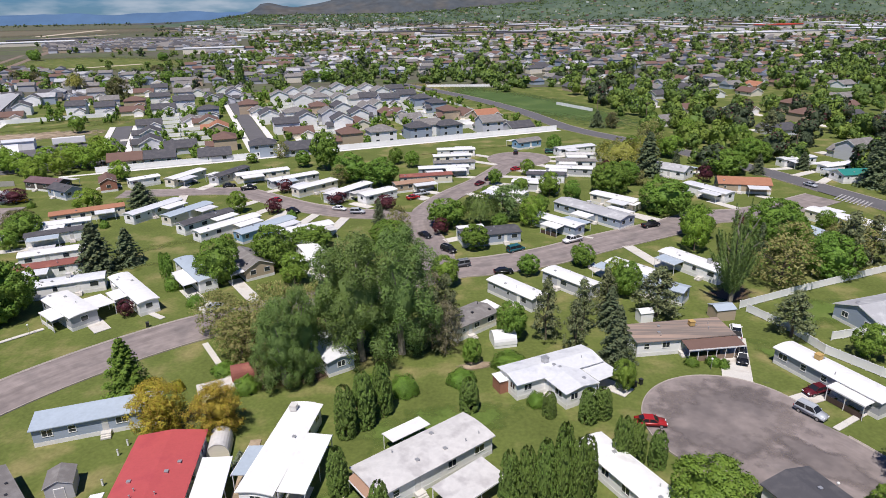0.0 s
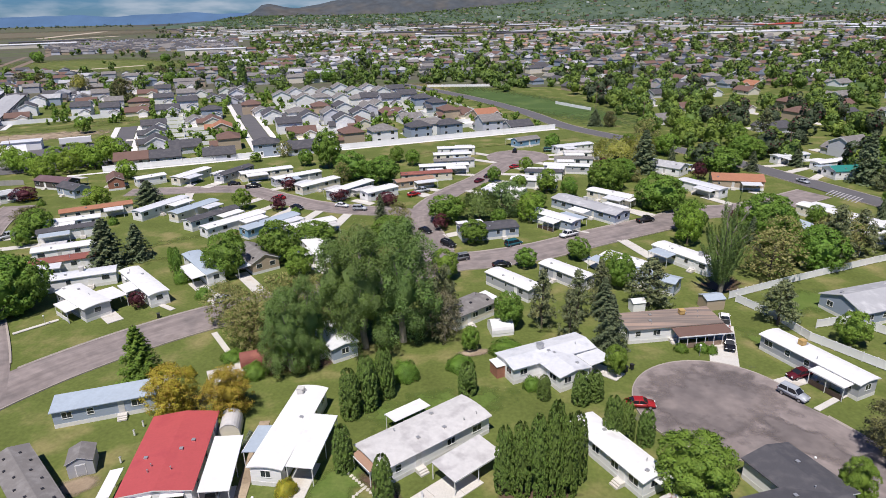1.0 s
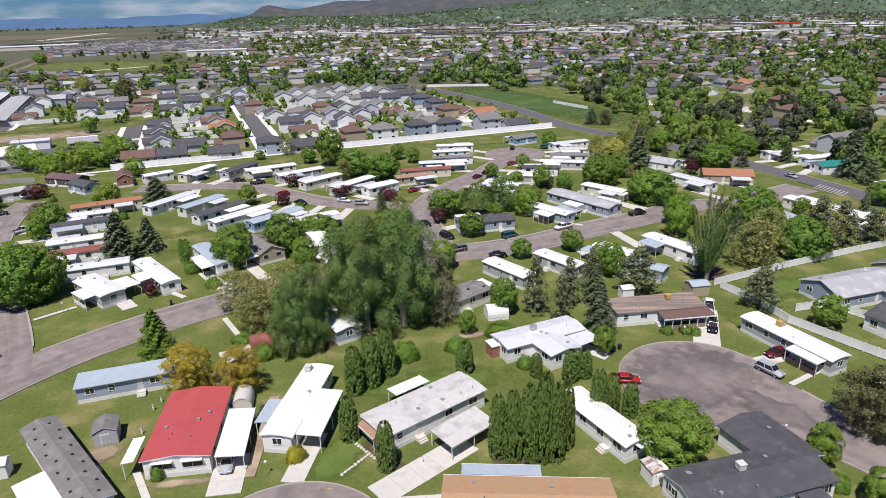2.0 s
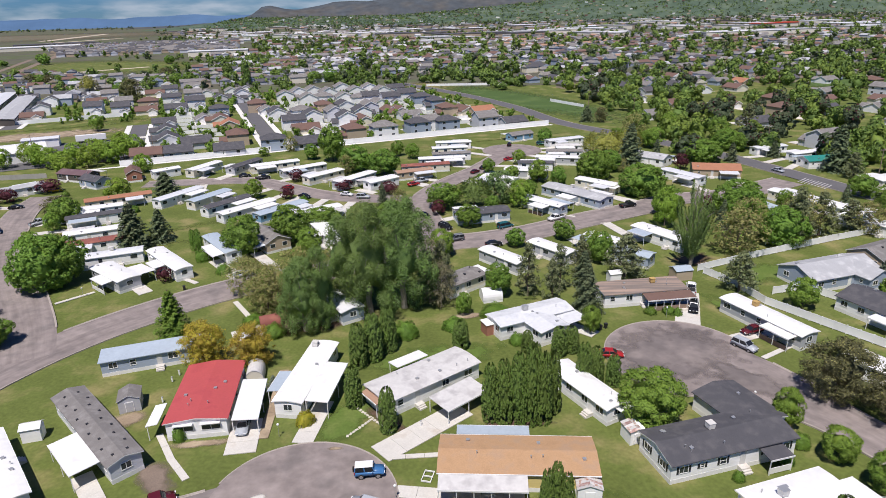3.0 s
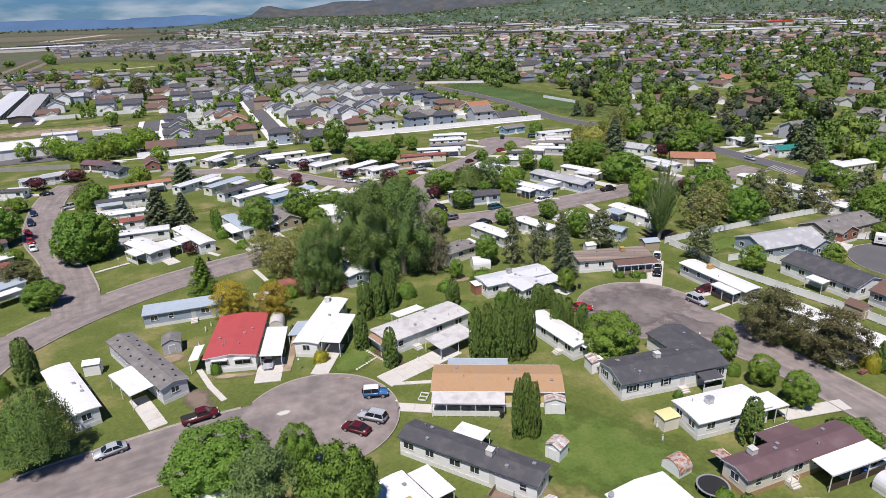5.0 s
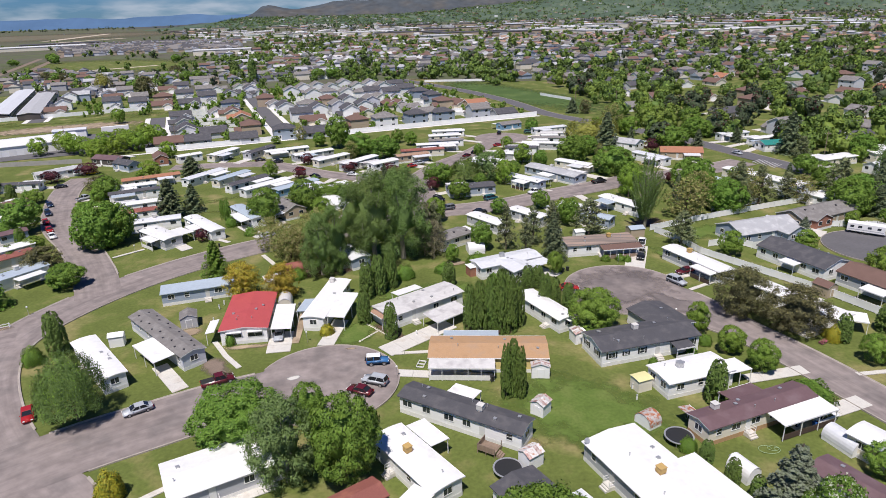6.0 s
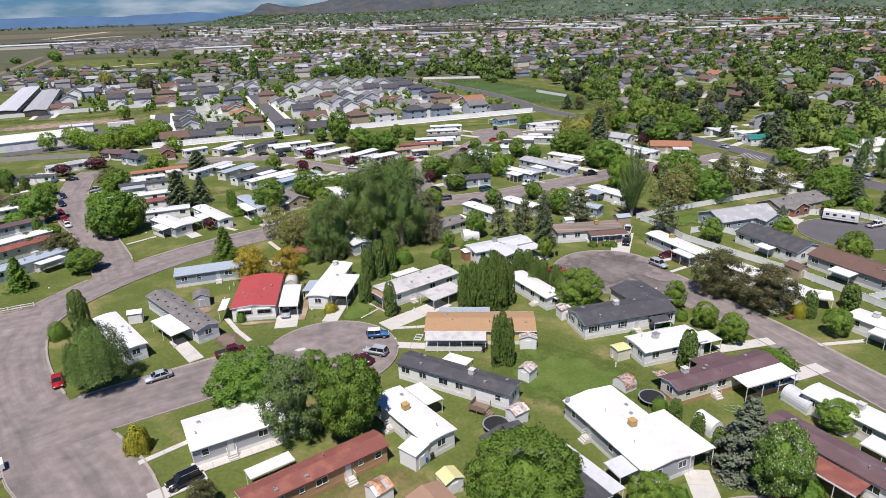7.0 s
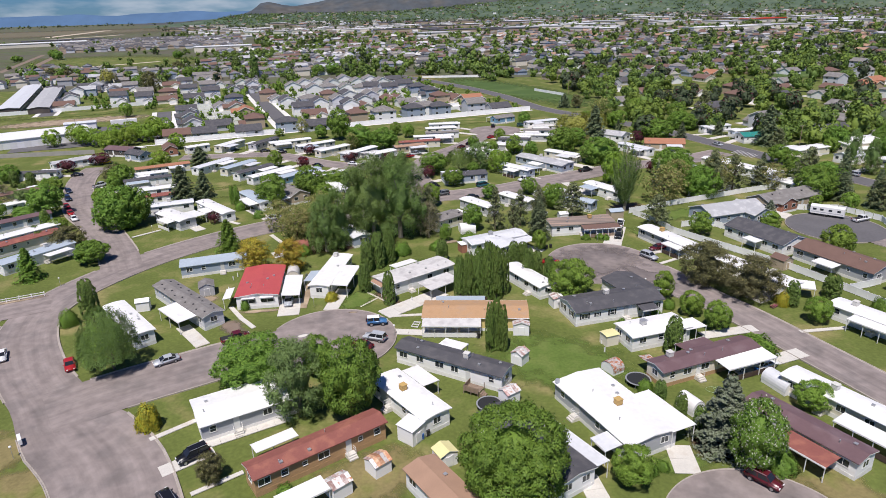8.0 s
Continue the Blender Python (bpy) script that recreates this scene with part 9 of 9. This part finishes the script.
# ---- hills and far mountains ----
# the darker blue-grey second colour paints patches of cloud shade on the hillside
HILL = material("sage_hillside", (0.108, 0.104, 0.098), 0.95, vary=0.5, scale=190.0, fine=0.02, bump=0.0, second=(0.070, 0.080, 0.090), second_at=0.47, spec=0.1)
SLOPE = material("wooded_slope", (0.085, 0.122, 0.085), 0.95, vary=0.35, scale=90.0, fine=0.04, bump=0.0, second=(0.105, 0.135, 0.09), second_at=0.55, spec=0.1)
# the blue of distant haze is painted into the range's base colour
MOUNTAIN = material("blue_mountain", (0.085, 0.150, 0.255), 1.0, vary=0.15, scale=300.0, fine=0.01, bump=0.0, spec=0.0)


def range_mesh(x0, x1, y, deep, height, seed, n=90, rough=0.5):
    """A ridge from x0 to x1: crest heights by a function, flanks broken by noise."""
    bm = bmesh.new()
    rows = 9
    grid = []
    for j in range(rows):
        t = j / (rows - 1)
        line = []
        for i in range(n + 1):
            x = x0 + (x1 - x0) * i / n
            crest = height(x)
            z = crest * math.sin(t * math.pi / 2) ** 1.2 * (1 + rough * 0.35 * noise.noise((x / 260, t * 3 + seed, seed)))
            line.append(bm.verts.new((x, y + deep * t, z - 2)))
        grid.append(line)
    for j in range(rows - 1):
        for i in range(n):
            bm.faces.new((grid[j][i], grid[j][i + 1], grid[j + 1][i + 1], grid[j + 1][i]))
    return bm


def blue_crest(x):
    return 66 + 10 * noise.noise((x / 500, 3, 1)) + 4 * noise.noise((x / 120, 7, 1))


def hill_crest(x):
    """A flat-topped butte at the ridge's end, then a longer ridge rising away from it."""
    main = np.interp(x, (-2000, -1360, -1170, -1110, -1076, -1020, -955, -870, -795, -690, -618, -505, -365, -112, 300, 900, 4000),
                     (0, 20, 50, 74, 106, 117, 98, 90, 96, 101, 116, 124, 138, 146, 150, 165, 190))
    return float(main) + 3 * noise.noise((x / 300, 1, 2)) + 2.5 * noise.noise((x / 90, 1, 5))


def slope_crest(x):
    main = np.interp(x, (-1500, -1250, -1030, -570, -260, 50, 360, 680, 1500, 3400), (0, 20, 44, 40, 36, 52, 74, 98, 135, 170))
    return float(main) + 4 * noise.noise((x / 240, 2, 9)) + 2 * noise.noise((x / 70, 4, 5))


tagged(part("backdrop_mountains", range_mesh(-3900, 500, 4500, 150, blue_crest, 1), MOUNTAIN), "mountain range on the horizon with blue haze in its colour", "mountains", kind="structure")
tagged(part("backdrop_hills", range_mesh(-1900, 4200, 3800, 420, hill_crest, 2, 140), HILL), "dry brown foothills with cloud shade put into their colour", "hills", kind="structure")
tagged(part("backdrop_slope", range_mesh(-1500, 3400, 3050, 620, slope_crest, 4, 120), SLOPE), "wooded green slope below the foothills", "hills", kind="structure")

# crowns and pale houses scattered over the slope, each at the slope's own height
rng_h = np.random.default_rng(5)
hc, hq, hs, slope_homes = [], [], [], []
for k in range(3400):
    x, t = rnd3.uniform(-1100, 3000), rnd3.random() ** 0.9
    z = slope_crest(x) * math.sin(t * math.pi / 2) ** 1.2 - 2
    y = 3050 + 620 * t - 6
    if k % 8 == 0:
        slope_homes.append((x, y, z - 1.0))
        continue
    r = rnd3.uniform(4, 9)
    d = rng_h.normal(0, 1, (9, 3))
    hc.append(np.c_[x + d[:, 0] * r, y + d[:, 1] * r * 0.5, z + np.abs(d[:, 2]) * 4])
    hq.append(d + (0, -0.4, 0.7))
    hs.append(np.full(9, 3.4))
tagged(new("hill_trees", leaf_mesh("hill_trees", np.concatenate(hc), np.concatenate(hq), np.concatenate(hs), (LEAF["wood_green"], LEAF["wood_dark"]), 8, None, 0.4)), "scattered trees on the wooded slope", "trees", kind="stuff")
bm = bmesh.new()
for x, y, z in slope_homes:
    l, w = rnd3.uniform(7, 16), rnd3.uniform(6, 9)
    box(bm, x - l / 2, x + l / 2, y - w / 2, y + w / 2, z - 1, z + rnd3.uniform(3.5, 6), index=rnd3.choice((0, 1, 1, 2, 3)))
tagged(new("hill_houses", mesh_of("hill_houses", bm, (WALLS["white"], WALLS["tan"], ROOFS["lightgrey"], ROOFS["brown"]))), "small pale houses dotted over the slope", "houses", kind="stuff")
# the patterns from which the houses were copied are no longer needed
for pattern in LOOKS:
    for o in (*pattern.children_recursive, pattern):
        bpy.data.objects.remove(o)
